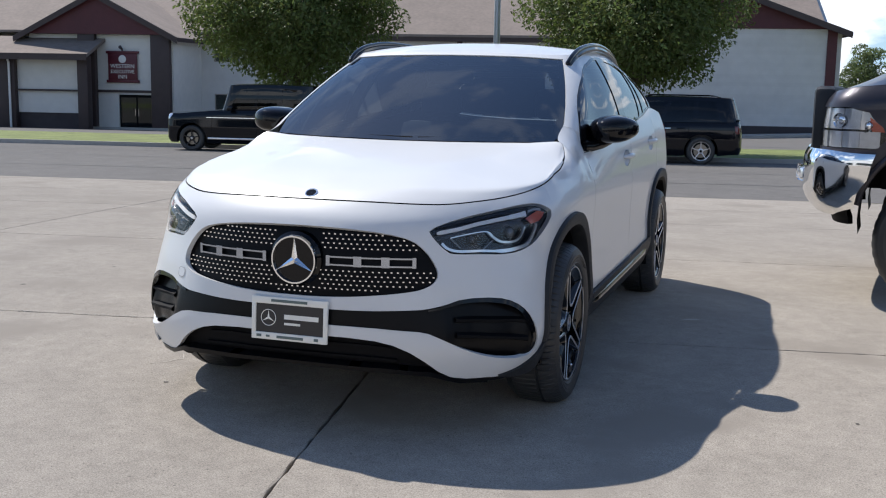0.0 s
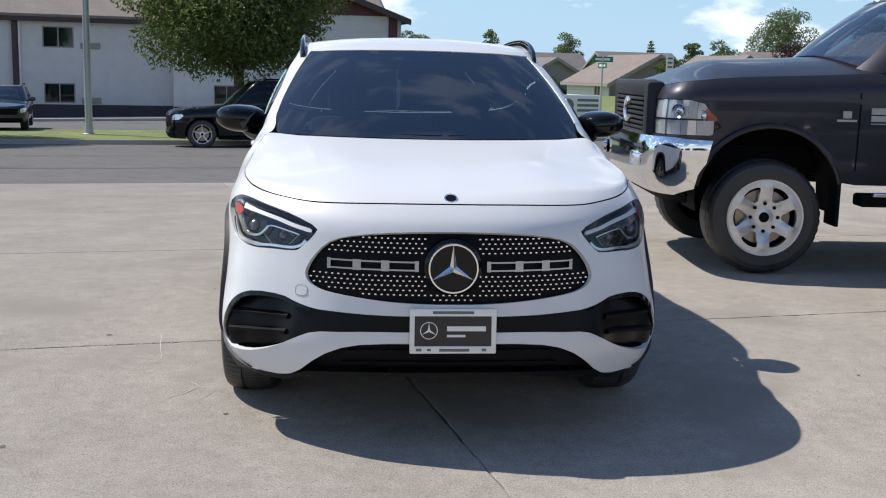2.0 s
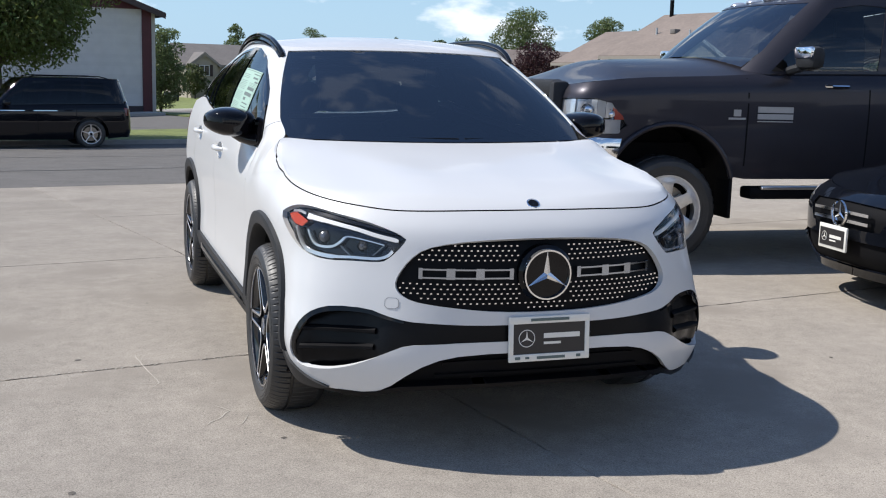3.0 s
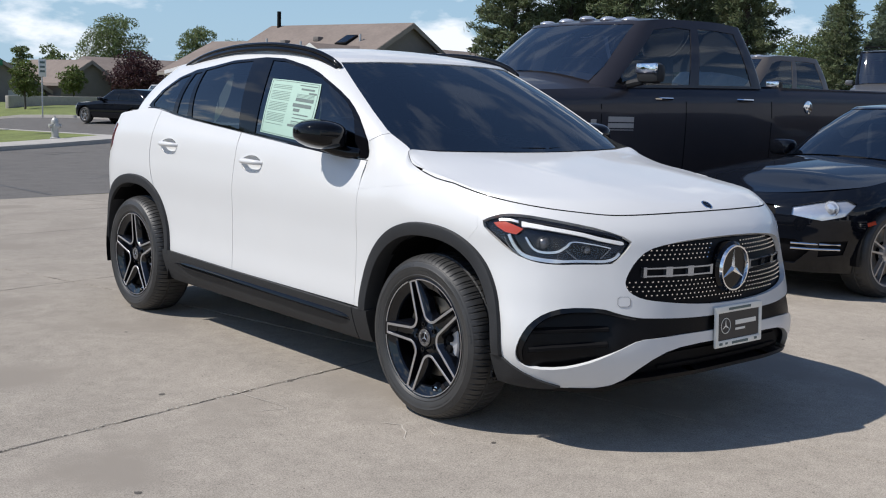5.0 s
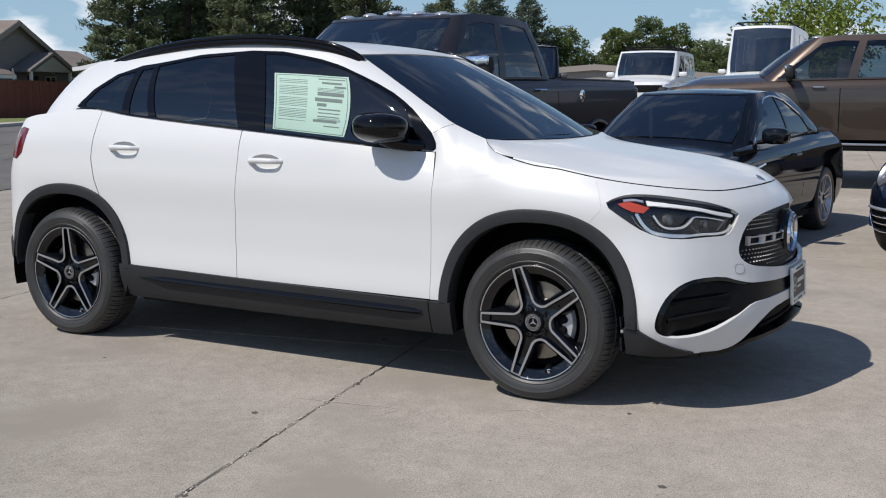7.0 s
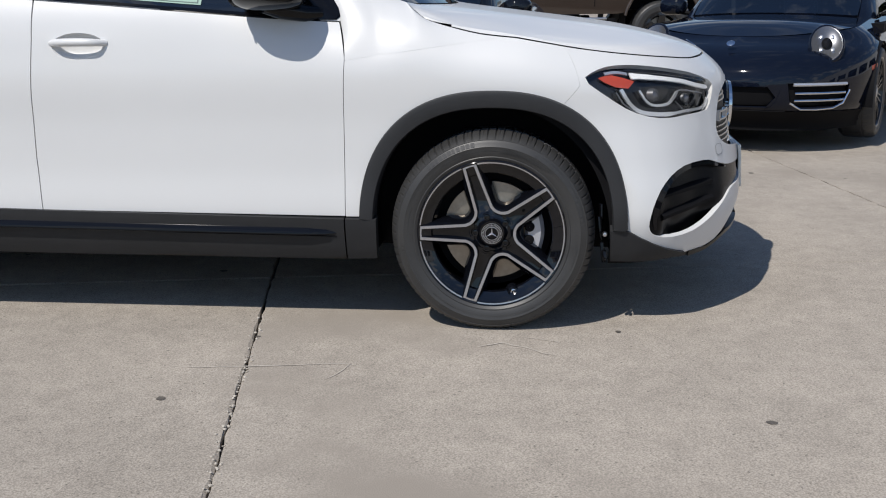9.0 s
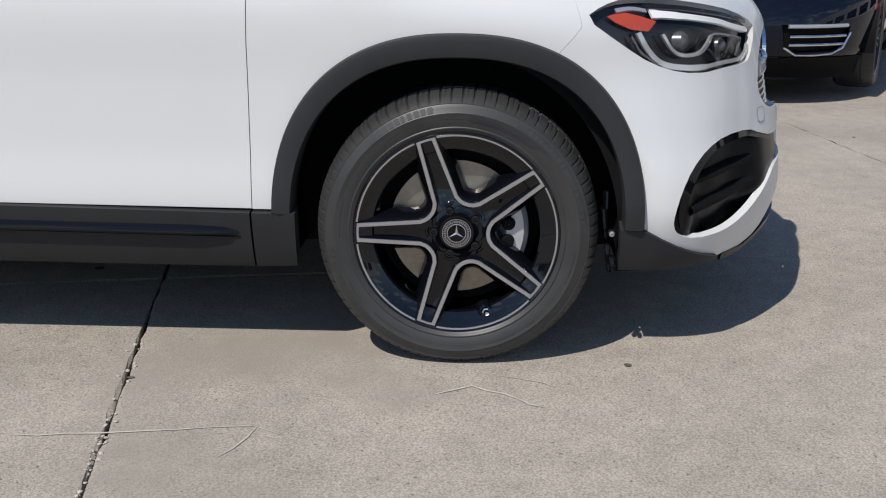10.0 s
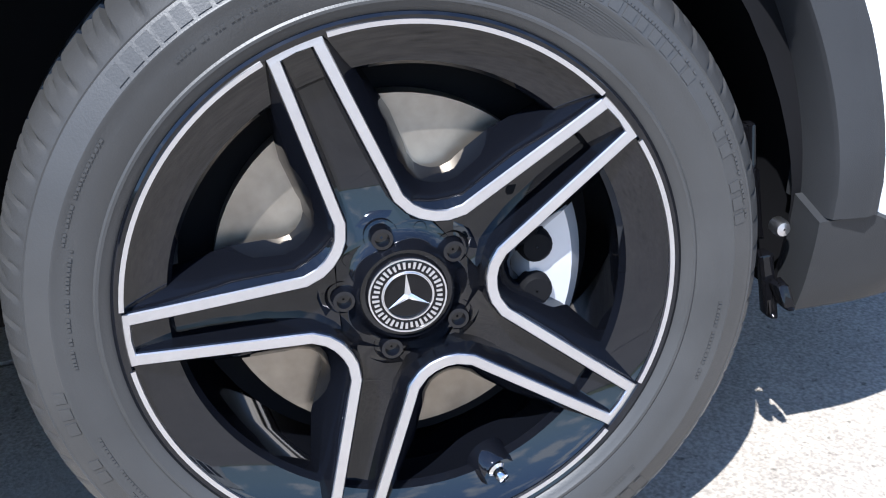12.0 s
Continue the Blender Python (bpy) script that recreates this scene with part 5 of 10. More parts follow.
# roof rails, mirrors, wipers
for s in (1, -1):
    pts = smooth_line([(s * 0.604, 1.00, 1.470), (s * 0.612, 1.10, 1.520), (s * 0.618, 1.28, 1.562), (s * 0.622, 1.6, 1.588), (s * 0.610, 2.0, 1.580), (s * 0.595, 2.35, 1.540), (s * 0.580, 2.62, 1.478)], 40)
    tube("roof_rail", pts, [0.008] + [0.0125] * 39 + [0.008], GLOSS_BLACK, car, "black roof rail", seg=10)
    pts2 = [Vector((p.x, p.y, p.z - 0.022)) for p in pts[2:-2]]
    tube("rail_foot", pts2, 0.016, GLOSS_BLACK, car, seg=8)
    # door mirror
    bm = bmesh.new()
    bmesh.ops.create_uvsphere(bm, u_segments=40, v_segments=24, radius=1)
    for v in bm.verts:
        x, y, z = v.co
        k = 1 - 0.34 * max(0, x) ** 1.6
        y2 = y * (0.62 if y > 0 else 1.10)
        zz = math.copysign(abs(z) ** 0.55, z) * (0.072 if z > 0 else 0.060)
        v.co = Vector((0.138 * math.copysign(abs(x) ** 0.85, x), 0.128 * math.copysign(abs(y2) ** 0.8, y2) * (1 - 0.2 * max(0, x)), zz * k + 0.010 * x))
    mirror_m = Matrix.Translation((s * 0.903, 0.748, 1.153)) @ pose(0, 0, 0, 0, 0, 13 * s) @ Matrix.Diagonal((s * 0.86, 1.10, 1.02, 1))
    bmesh.ops.transform(bm, matrix=mirror_m, verts=bm.verts)
    mir = part("door_mirror", bm, GLOSS_BLACK, car, "gloss black door mirror")
    bm = bmesh.new()
    add_tube(bm, [(s * 0.790, 0.57, 1.080), (s * 0.815, 0.62, 1.080), (s * 0.85, 0.69, 1.094), (s * 0.88, 0.74, 1.112)], [0.024, 0.028, 0.032, 0.030], 12)
    part("mirror_arm", bm, GLOSS_BLACK, mir)
    turned("mirror_glass", [(0.001, 0.0), (1.0, 0.0)], CHROME, mir, seg=32, m=Matrix.Translation((s * 0.894, 0.822, 1.152)) @ pose(0, 0, 0, -90, 0, 13 * s) @ Matrix.Diagonal((0.080, 0.050, 1, 1)))
for pts in ([(-0.60, 0.318, 1.118), (-0.25, 0.250, 1.114), (0.05, 0.236, 1.112)], [(0.08, 0.236, 1.112), (0.35, 0.262, 1.116), (0.62, 0.325, 1.120)]):
    tube("wiper", smooth_line(pts, 10), 0.007, DARK, car, seg=6)
panel("scuttle", lambda x, y: Vector((x, y, 1.088 - 0.03 * abs(x) ** 2.2)), [(-0.70, 0.27), (-0.3, 0.19), (0, 0.16), (0.3, 0.19), (0.70, 0.27), (0.72, 0.36), (0.3, 0.26), (0, 0.23), (-0.3, 0.26), (-0.72, 0.36)], DARK, car, (), 0.08, 0.05, edge=0, centre=Vector((0, 0, 0)))

# what closes the shell from within
def core(u, z):
    p = wrap(u, z)
    n = Vector((p.x, 0, 0)).normalized() if p.x > 1e-6 else Vector((0, 0, 0))
    k = 1 if u <= 1 else 0
    return Vector((p.x * 0.945, 0.08 + (p.y - 0.08) * 0.93 if p.y < 0.08 else (3.2 + (p.y - 3.2) * 0.9 if p.y > 3.2 else p.y), p.z - 0.02))


def core_run(a, b, z, n):
    return [(a + (b - a) * i / n, z) for i in range(n + 1)]


in_body = [(0.0, 0.318), (0.2, 0.312), (0.34, 0.298), (0.42, 0.262)] + core_run(0.48, u_at(-0.43, 0.36) - 0.01, 0.25, 6) + side_poly(arch(0, 0.44, 180, 4, 30)) + side_poly([(0.44, 0.25), (2.28, 0.25)]) + side_poly(arch(2.729, 0.44, 176, 4, 30)) + [(2.2, 0.25), (3.0, 0.25), (3.0, 1.0)] + [(u / 10, wrap_top(u / 10) - 0.01) for u in range(29, -1, -1)]
panel("inner_body", core, in_body, DARK, car, (), 0.03, 0.04, edge=0, both=True)
# floor pan, wheel housings
box("floor_pan", (-0.78, 0.78, 0.46, 2.26, 0.235, 0.275), DARK, car)
box("engine_floor", (-0.55, 0.55, -0.50, 0.46, 0.235, 0.27), DARK, car)
box("rear_floor", (-0.60, 0.60, 2.26, 3.3, 0.26, 0.32), DARK, car)
for cy in (0.0, 2.729):
    for s in (1, -1):
        bm = bmesh.new()
        seg = 30
        rows = []
        for x in (0.815 if cy < 1 else 0.865, 0.56):
            rows.append([bm.verts.new((s * x, cy + 0.425 * math.cos(radians(-15 + 210 * i / seg)), 0.36 + 0.425 * math.sin(radians(-15 + 210 * i / seg)))) for i in range(seg + 1)])
        for i in range(seg):
            bm.faces.new((rows[0][i], rows[0][i + 1], rows[1][i + 1], rows[1][i]))
        bm.faces.new(rows[1])
        part("wheel_housing", bm, DARK, car)
# cabin
for sx in (-0.36, 0.36):
    seat = empty("front_seat")
    seat.parent = car
    box("cushion", (sx - 0.25, sx + 0.25, 1.10, 1.62, 0.42, 0.58), SEAT, seat, bevel=0.05)
    box("backrest", (sx - 0.24, sx + 0.24, -0.07, 0.07, 0.0, 0.62), SEAT, seat, bevel=0.06, m=Matrix.Translation((0, 1.62, 0.54)) @ pose(0, 0, 0, -18))
    box("headrest", (sx - 0.13, sx + 0.13, -0.05, 0.05, 0.0, 0.18), SEAT, seat, bevel=0.045, m=Matrix.Translation((0, 1.83, 1.16)) @ pose(0, 0, 0, -10))
box("rear_bench", (-0.66, 0.66, 2.05, 2.6, 0.45, 1.08), SEAT, car, bevel=0.08)
bm = bmesh.new()
add_box(bm, -0.70, 0.70, 0.36, 0.86, 0.62, 1.03, 0.06)
part("dashboard", bm, CABIN, car)
wheel_ring = [(0.36 + 0.185 * math.cos(k * math.tau / 28), 0.98 + 0.06 * math.sin(k * math.tau / 28), 0.96 + 0.172 * math.sin(k * math.tau / 28)) for k in range(28)]
tube("steering_wheel", wheel_ring, 0.016, CABIN, car, seg=8, closed=True)
box("steering_hub", (0.29, 0.43, 0.92, 1.0, 0.92, 1.0), CABIN, car, bevel=0.02)
box("mirror_stem", (-0.12, 0.12, 0.93, 0.96, 1.36, 1.43), CABIN, car, bevel=0.012)
bm = bmesh.new()
add_box(bm, -0.55, 0.55, 1.1, 2.6, 1.44, 1.46)
part("headlining", bm, CABIN, car)

# ---- its wheels ----
TYRE_R, RIM_R, HUB_Z = 0.348, 0.247, 0.351


def tyre_mesh(r_rim, r_out, width, bulge=0.012, blocks=78, per=8):
    """A tyre about z, outer side up: side wall with raised rings, shoulder and tread cut by grooves."""
    w = width
    h = r_out - r_rim
    # bead ring, swelling side wall, rounded shoulder, tread
    shape = [(-0.010 / h, -0.014), (-0.001 / h, -0.002), (0.03, 0.0035), (0.07, 0.0055), (0.11, 0.0085), (0.135, 0.0088), (0.155, 0.0075),
             (0.25, 0.0112), (0.36, 0.0132), (0.46, 0.0138), (0.475, 0.0145), (0.495, 0.0145), (0.51, 0.0134),
             (0.62, 0.0105), (0.70, 0.0055), (0.715, 0.0058), (0.735, 0.0035),
             (0.80, -0.0035), (0.86, -0.0125), (0.915, -0.0235), (0.955, -0.0355), (0.985, -0.052), (0.995, -0.064), (0.925, -0.067), (0.925, -0.076), (0.998, -0.079)]
    prof = [(r_rim + f * h, z * bulge / 0.012) if z > 0 else (r_rim + f * h, z) for f, z in shape]
    prof += [(r_out + 0.001, -w / 2), (r_out, -w + 0.080), (r_out - 0.004, -w + 0.04), (r_out - 0.03, -w + 0.008), (r_rim + 0.3 * h, -w + 0.0), (r_rim - 0.01, -w + 0.02)]
    seg = blocks * per
    verts, faces = [], []
    for i in range(seg):
        a = i * math.tau / seg
        cut = i % per == 0
        for j, (r, z) in enumerate(prof):
            if cut and 17 <= j <= 22:
                r -= 0.0060 if j > 18 else 0.0015
                z -= 0.0030 if j < 20 else 0.001
            if i % (2 * per) == per // 2 and 19 <= j <= 22:
                r -= 0.0022
            if cut and 24 < j < 28:
                r -= 0.004
            verts.append((r * math.cos(a), r * math.sin(a), z))
    m = len(prof)
    for i in range(seg):
        for j in range(m - 1):
            faces.append((i * m + j, ((i + 1) % seg) * m + j, ((i + 1) % seg) * m + j + 1, i * m + j + 1))
    return verts, [f[::-1] for f in faces]


def flat_ring(bm, r0, r1, z, a0, a1, n, z2=None):
    """A raised arc plate."""
    zt = z2 if z2 is not None else z
    rows = []
    for i in range(n + 1):
        a = a0 + (a1 - a0) * i / n
        c, s = math.cos(a), math.sin(a)
        rows.append([bm.verts.new((r0 * c, r0 * s, z - 0.004)), bm.verts.new((r0 * c, r0 * s, z)), bm.verts.new((r1 * c, r1 * s, zt)), bm.verts.new((r1 * c, r1 * s, zt - 0.004))])
    for p, q in zip(rows, rows[1:]):
        for j in range(3):
            bm.faces.new((p[j], p[j + 1], q[j + 1], q[j]))
    bm.faces.new(rows[0]), bm.faces.new(rows[-1][::-1])


def dish(r):
    """How far the spokes' face lies out at this radius."""
    return -0.014 * (1 - min(1.0, r / 0.24)) ** 1.2


def ribbon(bm, pts, w, depth, drop=0.0, grow=0.0):
    """A flat-topped band along plane points, with walls down to depth."""
    rows = []
    n = len(pts)
    for i in range(n):
        a, b = Vector(pts[max(0, i - 1)]), Vector(pts[min(n - 1, i + 1)])
        d = (b - a).normalized()
        s = Vector((-d.y, d.x))
        p = Vector(pts[i])
        z = dish(p.length) - drop
        row = []
        for k, zz in ((-0.5 - grow, z - depth), (-0.5, z - 0.0012), (-0.42, z), (0.42, z), (0.5, z - 0.0012), (0.5 + grow, z - depth)):
            q = p + s * (w * k)
            row.append(bm.verts.new((q.x, q.y, zz)))
        rows.append(row)
    for p, q in zip(rows, rows[1:]):
        for j in range(5):
            bm.faces.new((p[j], q[j], q[j + 1], p[j + 1]))
    bm.faces.new(rows[0]), bm.faces.new(rows[-1][::-1])


def polar(r, deg):
    return (r * math.cos(radians(deg)), r * math.sin(radians(deg)))


def alloy_wheel(m, parent, turn=36.0, simple=False):
    """The five double-spoke wheel with tyre, disc and caliper; z points out of the car."""
    w = empty("wheel", m=m)
    w.parent = parent
    v, f = tyre_mesh(RIM_R * 1.012, TYRE_R, 0.225)
    # the tyre flattens where it stands
    inv = m.to_3x3().inverted()
    down = (inv @ Vector((0, 0, -1))).normalized()
    lim = HUB_Z - 0.012
    vv = []
    for p in v:
        q = Vector(p)
        k = q.dot(down)
        if k > lim:
            q -= down * (k - lim)
        vv.append(q)
    tyre = mesh_from("tyre", vv, f, RUBBER, w, "black road tyre with fine side lettering", sharp=28)
    # raised lettering as plain bars
    rnd = random.Random(5)
    bm = bmesh.new()
    side = spline([(-0.5, 0.0), (0.25, 0.0112), (0.36, 0.0132), (0.46, 0.0138), (0.51, 0.0134), (0.62, 0.0105), (0.735, 0.0035), (0.80, -0.0035)])
    lift = lambda r: side((r - RIM_R * 1.012) / (TYRE_R - RIM_R * 1.012))
    for start, count, r0, r1, cell in ((134, 11, 0.302, 0.316, 3.1), (62, 10, 0.300, 0.310, 2.9), (24, 2, 0.300, 0.310, 2.9), (14, 3, 0.300, 0.310, 3.0), (314, 11, 0.302, 0.316, 3.1), (242, 10, 0.300, 0.310, 2.9), (204, 2, 0.300, 0.310, 2.9), (194, 3, 0.300, 0.310, 3.0)):
        for k in range(count):
            at = start - k * cell
            wide = cell * rnd.uniform(0.55, 0.8)
            flat_ring(bm, r0, r1, lift(r0) + 0.0008, radians(at - wide), radians(at), 2, lift(r1) + 0.0008)
    for mid, span, r0, r1 in ((104, 44, 0.284, 0.287), (66, 20, 0.290, 0.293), (46, 24, 0.311, 0.3135), (20, 26, 0.311, 0.3135), (152, 20, 0.290, 0.2925), (172, 22, 0.283, 0.286), (206, 20, 0.288, 0.2905), (216, 16, 0.294, 0.2965), (236, 22, 0.284, 0.2865), (344, 16, 0.288, 0.291), (300, 30, 0.286, 0.289)):
        at = mid - span / 2
        while at < mid + span / 2 - 0.5:
            word = rnd.uniform(0.35, 0.75)
            flat_ring(bm, r0, r1, lift(r0) + 0.0009, radians(at), radians(at + word), 1, lift(r1) + 0.0009)
            at += word + (0.25 if rnd.random() < 0.8 else 1.1)
    # fine ribs in a patch of the side wall
    for k in range(9):
        r0 = 0.276 + 0.0022 * k
        flat_ring(bm, r0, r0 + 0.0009, lift(r0) + 0.0006, radians(52 - k), radians(84), 10, lift(r0 + 0.0009) + 0.0006)
    tagged(part("side_lettering", bm, RUBBER, tyre, "raised bars of side lettering", smooth=False), kind="stuff")
    rim = turned("rim", [(RIM_R + 0.004, -0.010), (RIM_R + 0.003, 0.0015), (RIM_R - 0.001, 0.004), (RIM_R - 0.006, 0.002), (RIM_R - 0.0075, -0.004), (0.234, -0.008), (0.205, -0.020), (0.201, -0.028), (0.206, -0.055), (0.212, -0.10), (0.215, -0.18), (0.20, -0.20)], RIM_BLACK, w, "gloss black rim", seg=128, sharp=30)
    rim.matrix_basis = Matrix.Diagonal((1.012, 1.012, 1, 1))
    # machined face lines
    bm = bmesh.new()
    for k in range(5):
        a = turn + 72 * k
        ax, sd = Vector(polar(1, a)), Vector(polar(1, a + 90))
        b = a + 72
        bx, bd = Vector(polar(1, b)), Vector(polar(1, b - 90))
        mid = a + 36
        way_pts = [ax * 0.2385 + sd * 0.0185, ax * 0.200 + sd * 0.0206, ax * 0.150 + sd * 0.0234, ax * 0.100 + sd * 0.0263, ax * 0.087 + sd * 0.0270, Vector(polar(0.0805, mid - 12)), Vector(polar(0.0765, mid - 5)), Vector(polar(0.0760, mid)),
                   Vector(polar(0.0765, mid + 5)), Vector(polar(0.0805, mid + 12)), bx * 0.087 + bd * 0.0270, bx * 0.100 + bd * 0.0263, bx * 0.150 + bd * 0.0234, bx * 0.200 + bd * 0.0206, bx * 0.2385 + bd * 0.0185]
        ribbon(bm, [(p.x, p.y) for p in way_pts], 0.0105, 0.004)
        # the spoke's end
        ribbon(bm, [tuple(ax * 0.2375 + sd * 0.0235), tuple(ax * 0.2395), tuple(ax * 0.2375 - sd * 0.0235)], 0.0085, 0.004)
        # arc along the rim between two spokes
        flat_ring(bm, 0.2385, 0.2425, 0.0030, radians(a + 6.6), radians(a + 65.4), 22, 0.0036)
    part("machined_face", bm, SILVER, rim, "bright machined spoke edges", sharp=25)
    # black walls that fall from the machined edges into the openings
    bm = bmesh.new()
    for k in range(5):
        a = turn + 72 * k
        ax, sd = Vector(polar(1, a)), Vector(polar(1, a + 90))
        b = a + 72
        bx, bd = Vector(polar(1, b)), Vector(polar(1, b - 90))
        mid = a + 36
        top_pts = [ax * 0.236 + sd * 0.0235, ax * 0.200 + sd * 0.0256, ax * 0.150 + sd * 0.0284, ax * 0.102 + sd * 0.0313, ax * 0.091 + sd * 0.0318, Vector(polar(0.0858, mid - 11)), Vector(polar(0.0818, mid - 4.5)), Vector(polar(0.0813, mid)),
                   Vector(polar(0.0818, mid + 4.5)), Vector(polar(0.0858, mid + 11)), bx * 0.091 + bd * 0.0318, bx * 0.102 + bd * 0.0313, bx * 0.150 + bd * 0.0284, bx * 0.200 + bd * 0.0256, bx * 0.236 + bd * 0.0235]
        c = Vector(polar(0.175, mid))
        rows = []
        for i, p in enumerate(top_pts):
            d = (c - p).normalized()
            z = dish(p.length)
            rows.append([bm.verts.new((*p, z - 0.002)), bm.verts.new((*(p + d * 0.0035), z - 0.0055)), bm.verts.new((*(p + d * 0.015), z - 0.020)), bm.verts.new((*(p + d * 0.0175), z - 0.026)), bm.verts.new((*(p + d * 0.0235), z - 0.050))])
        for p, q in zip(rows, rows[1:]):
            for j in range(4):
                bm.faces.new((p[j], p[j + 1], q[j + 1], q[j]))
    part("spoke_wall", bm, RIM_BLACK, rim, sharp=22)
    # black bodies of the spokes
    for k in range(5):
        a = turn + 72 * k
        ax, sd = Vector(polar(1, a)), Vector(polar(1, a + 90))
        bm = bmesh.new()
        for s in (1, -1):
            walls = [ax * 0.2385 + sd * 0.0185 * s, ax * 0.150 + sd * 0.0234 * s, ax * 0.100 + sd * 0.0263 * s, ax * 0.087 + sd * 0.0270 * s, Vector(polar(0.0805, a + 24 * s)), Vector(polar(0.0765, a + 31 * s)), Vector(polar(0.0760, a + 36 * s))]
            ribbon(bm, [tuple(p) for p in walls], 0.0125, 0.040, 0.0018, 0.35)
        # channel floor between the two edges, open towards the hub
        rows = []
        for r, hw, z in ((0.236, 0.017, -0.008), (0.222, 0.017, -0.024), (0.17, 0.019, -0.034), (0.125, 0.021, -0.038), (0.095, 0.023, -0.034), (0.06, 0.03, -0.024)):
            rows.append([bm.verts.new((*(ax * r + sd * hw), z)), bm.verts.new((*(ax * r), z - 0.003)), bm.verts.new((*(ax * r - sd * hw), z))])
        for p, q in zip(rows, rows[1:]):
            for j in range(2):
                bm.faces.new((p[j], p[j + 1], q[j + 1], q[j]))
        part("spoke", bm, RIM_BLACK, rim, sharp=30)
    turned("hub", [(0.084, -0.050), (0.080, -0.034), (0.074, -0.0285), (0.058, -0.0265), (0.050, -0.0235), (0.046, -0.018), (0.042, -0.012), (0.041, -0.016), (0.001, -0.016)], RIM_BLACK, rim, seg=60)
    for k in range(5):
        x, y = polar(0.058, turn + 36 + 72 * k)
        turned("hub_dimple", [(0.001, -0.0310), (0.0045, -0.0305), (0.0058, -0.0260), (0.0064, -0.0285)], RIM_BLACK, rim, seg=14, m=Matrix.Translation((x, y, 0)))
    for k in range(5):
        x, y = polar(0.0555, turn + 72 * k)
        turned("wheel_bolt", [(0.001, -0.0225), (0.0058, -0.0225), (0.0066, -0.0165), (0.0096, -0.0170), (0.0104, -0.0225), (0.0116, -0.0330), (0.0142, -0.0330), (0.0152, -0.0262), (0.0160, -0.0290)], RIM_BLACK, rim, seg=24, m=Matrix.Translation((x, y, 0.001)))
    cap = turned("centre_cap", [(0.001, -0.0105), (0.022, -0.0105), (0.0225, -0.0095), (0.0330, -0.0095), (0.0350, -0.0105), (0.0365, -0.0125), (0.0370, -0.016)], GLOSS_BLACK, rim, "black cap with bright star", seg=48)
    bm = bmesh.new()
    for r0, r1 in ((0.0225, 0.0235), (0.0335, 0.0350)):
        flat_ring(bm, r0, r1, -0.0090, 0, math.tau, 48)
    for i in range(40):
        a = i * math.tau / 40
        flat_ring(bm, 0.0262 if i % 2 else 0.0255, 0.0318 if i % 3 else 0.0308, -0.0088, a, a + math.tau / 40 * 0.5, 1)
    part("cap_print", bm, SILVER, cap, "bright wreath of small bars", smooth=False)
    star_badge("cap_star", 0.0225, cap, Matrix.Translation((0, 0, -0.0100)), SILVER, None, 0.0025, 0.03)
    turned("brake_disc", [(0.062, -0.055), (0.075, -0.060), (0.078, -0.072), (0.084, -0.074), (0.168, -0.074), (0.168, -0.096), (0.08, -0.096)], DISC, w, "steel brake disc", seg=72)
    bm = bmesh.new()
    a0, a1, r0, r1, z = radians(-24), radians(22.8), 0.122, 0.176, -0.046
    flat_ring(bm, r0, r1 - 0.012, z, a0, a1, 9, z - 0.002)
    flat_ring(bm, r1 - 0.012, r1, z - 0.002, a0, a1, 9, z - 0.016)
    flat_ring(bm, r0 - 0.012, r0, z - 0.018, a0, a1, 9, z)
    bmesh.ops.remove_doubles(bm, verts=bm.verts, dist=0.0002)
    cal = part("brake_caliper", bm, CALIPER, w, "silver brake caliper")
    bm = bmesh.new()
    for k in (-12, 8):
        x, y = polar(0.128, k)
        add_turned(bm, [(0.001, -0.034), (0.013, -0.034), (0.016, -0.038), (0.017, -0.05)], 18, Matrix.Translation((x, y, 0)))
    part("caliper_boss", bm, DARK, cal)
    bm = bmesh.new()
    for a in (24, 32):
        x, y = polar(0.142, a)
        add_box(bm, x - 0.022, x + 0.022, y - 0.008, y + 0.008, -0.062, -0.040, 0.004)
    part("caliper_bracket", bm, DARK, cal)
    x, y = polar(0.213, -70)
    turned("valve", [(0.001, 0.014), (0.0050, 0.0135), (0.0062, 0.010), (0.0062, 0.003), (0.0092, 0.001), (0.0098, -0.006), (0.0098, -0.016)], CHROME, rim, "bright tyre valve", seg=16, m=Matrix.Translation((x, y, -0.018)) @ pose(0, 0, 0, 14, 18, 0))
    turned("valve_boss", [(0.0125, -0.010), (0.0150, 0.004), (0.0168, 0.006), (0.0190, 0.002), (0.0215, -0.020)], RIM_BLACK, rim, seg=24, m=Matrix.Translation((x, y, -0.020)) @ pose(0, 0, 0, 14, 18, 0))
    turned("hub_back", [(0.001, -0.11), (0.20, -0.11)], DARK, w, seg=40)
    return w


RIGHT = Matrix(((0, 0, -1, 0), (-1, 0, 0, 0), (0, 1, 0, 0), (0, 0, 0, 1)))
LEFT = Matrix(((0, 0, 1, 0), (1, 0, 0, 0), (0, 1, 0, 0), (0, 0, 0, 1)))
for y, z in ((-0.008, HUB_Z), (2.715, HUB_Z)):
    for s, turn_m in ((-1, RIGHT), (1, LEFT)):
        alloy_wheel(Matrix.Translation((s * 0.884, y, z)) @ turn_m, car, 36 if y < 1 else 20)

# ---- other vehicles ----
def paint(name, colour, metal=0.0, rough=0.3, coat=1.0, spec=0.35):
    return material(name, colour, rough=rough, metal=metal, coat=coat, vary=0.05, scale=4, spec=spec)


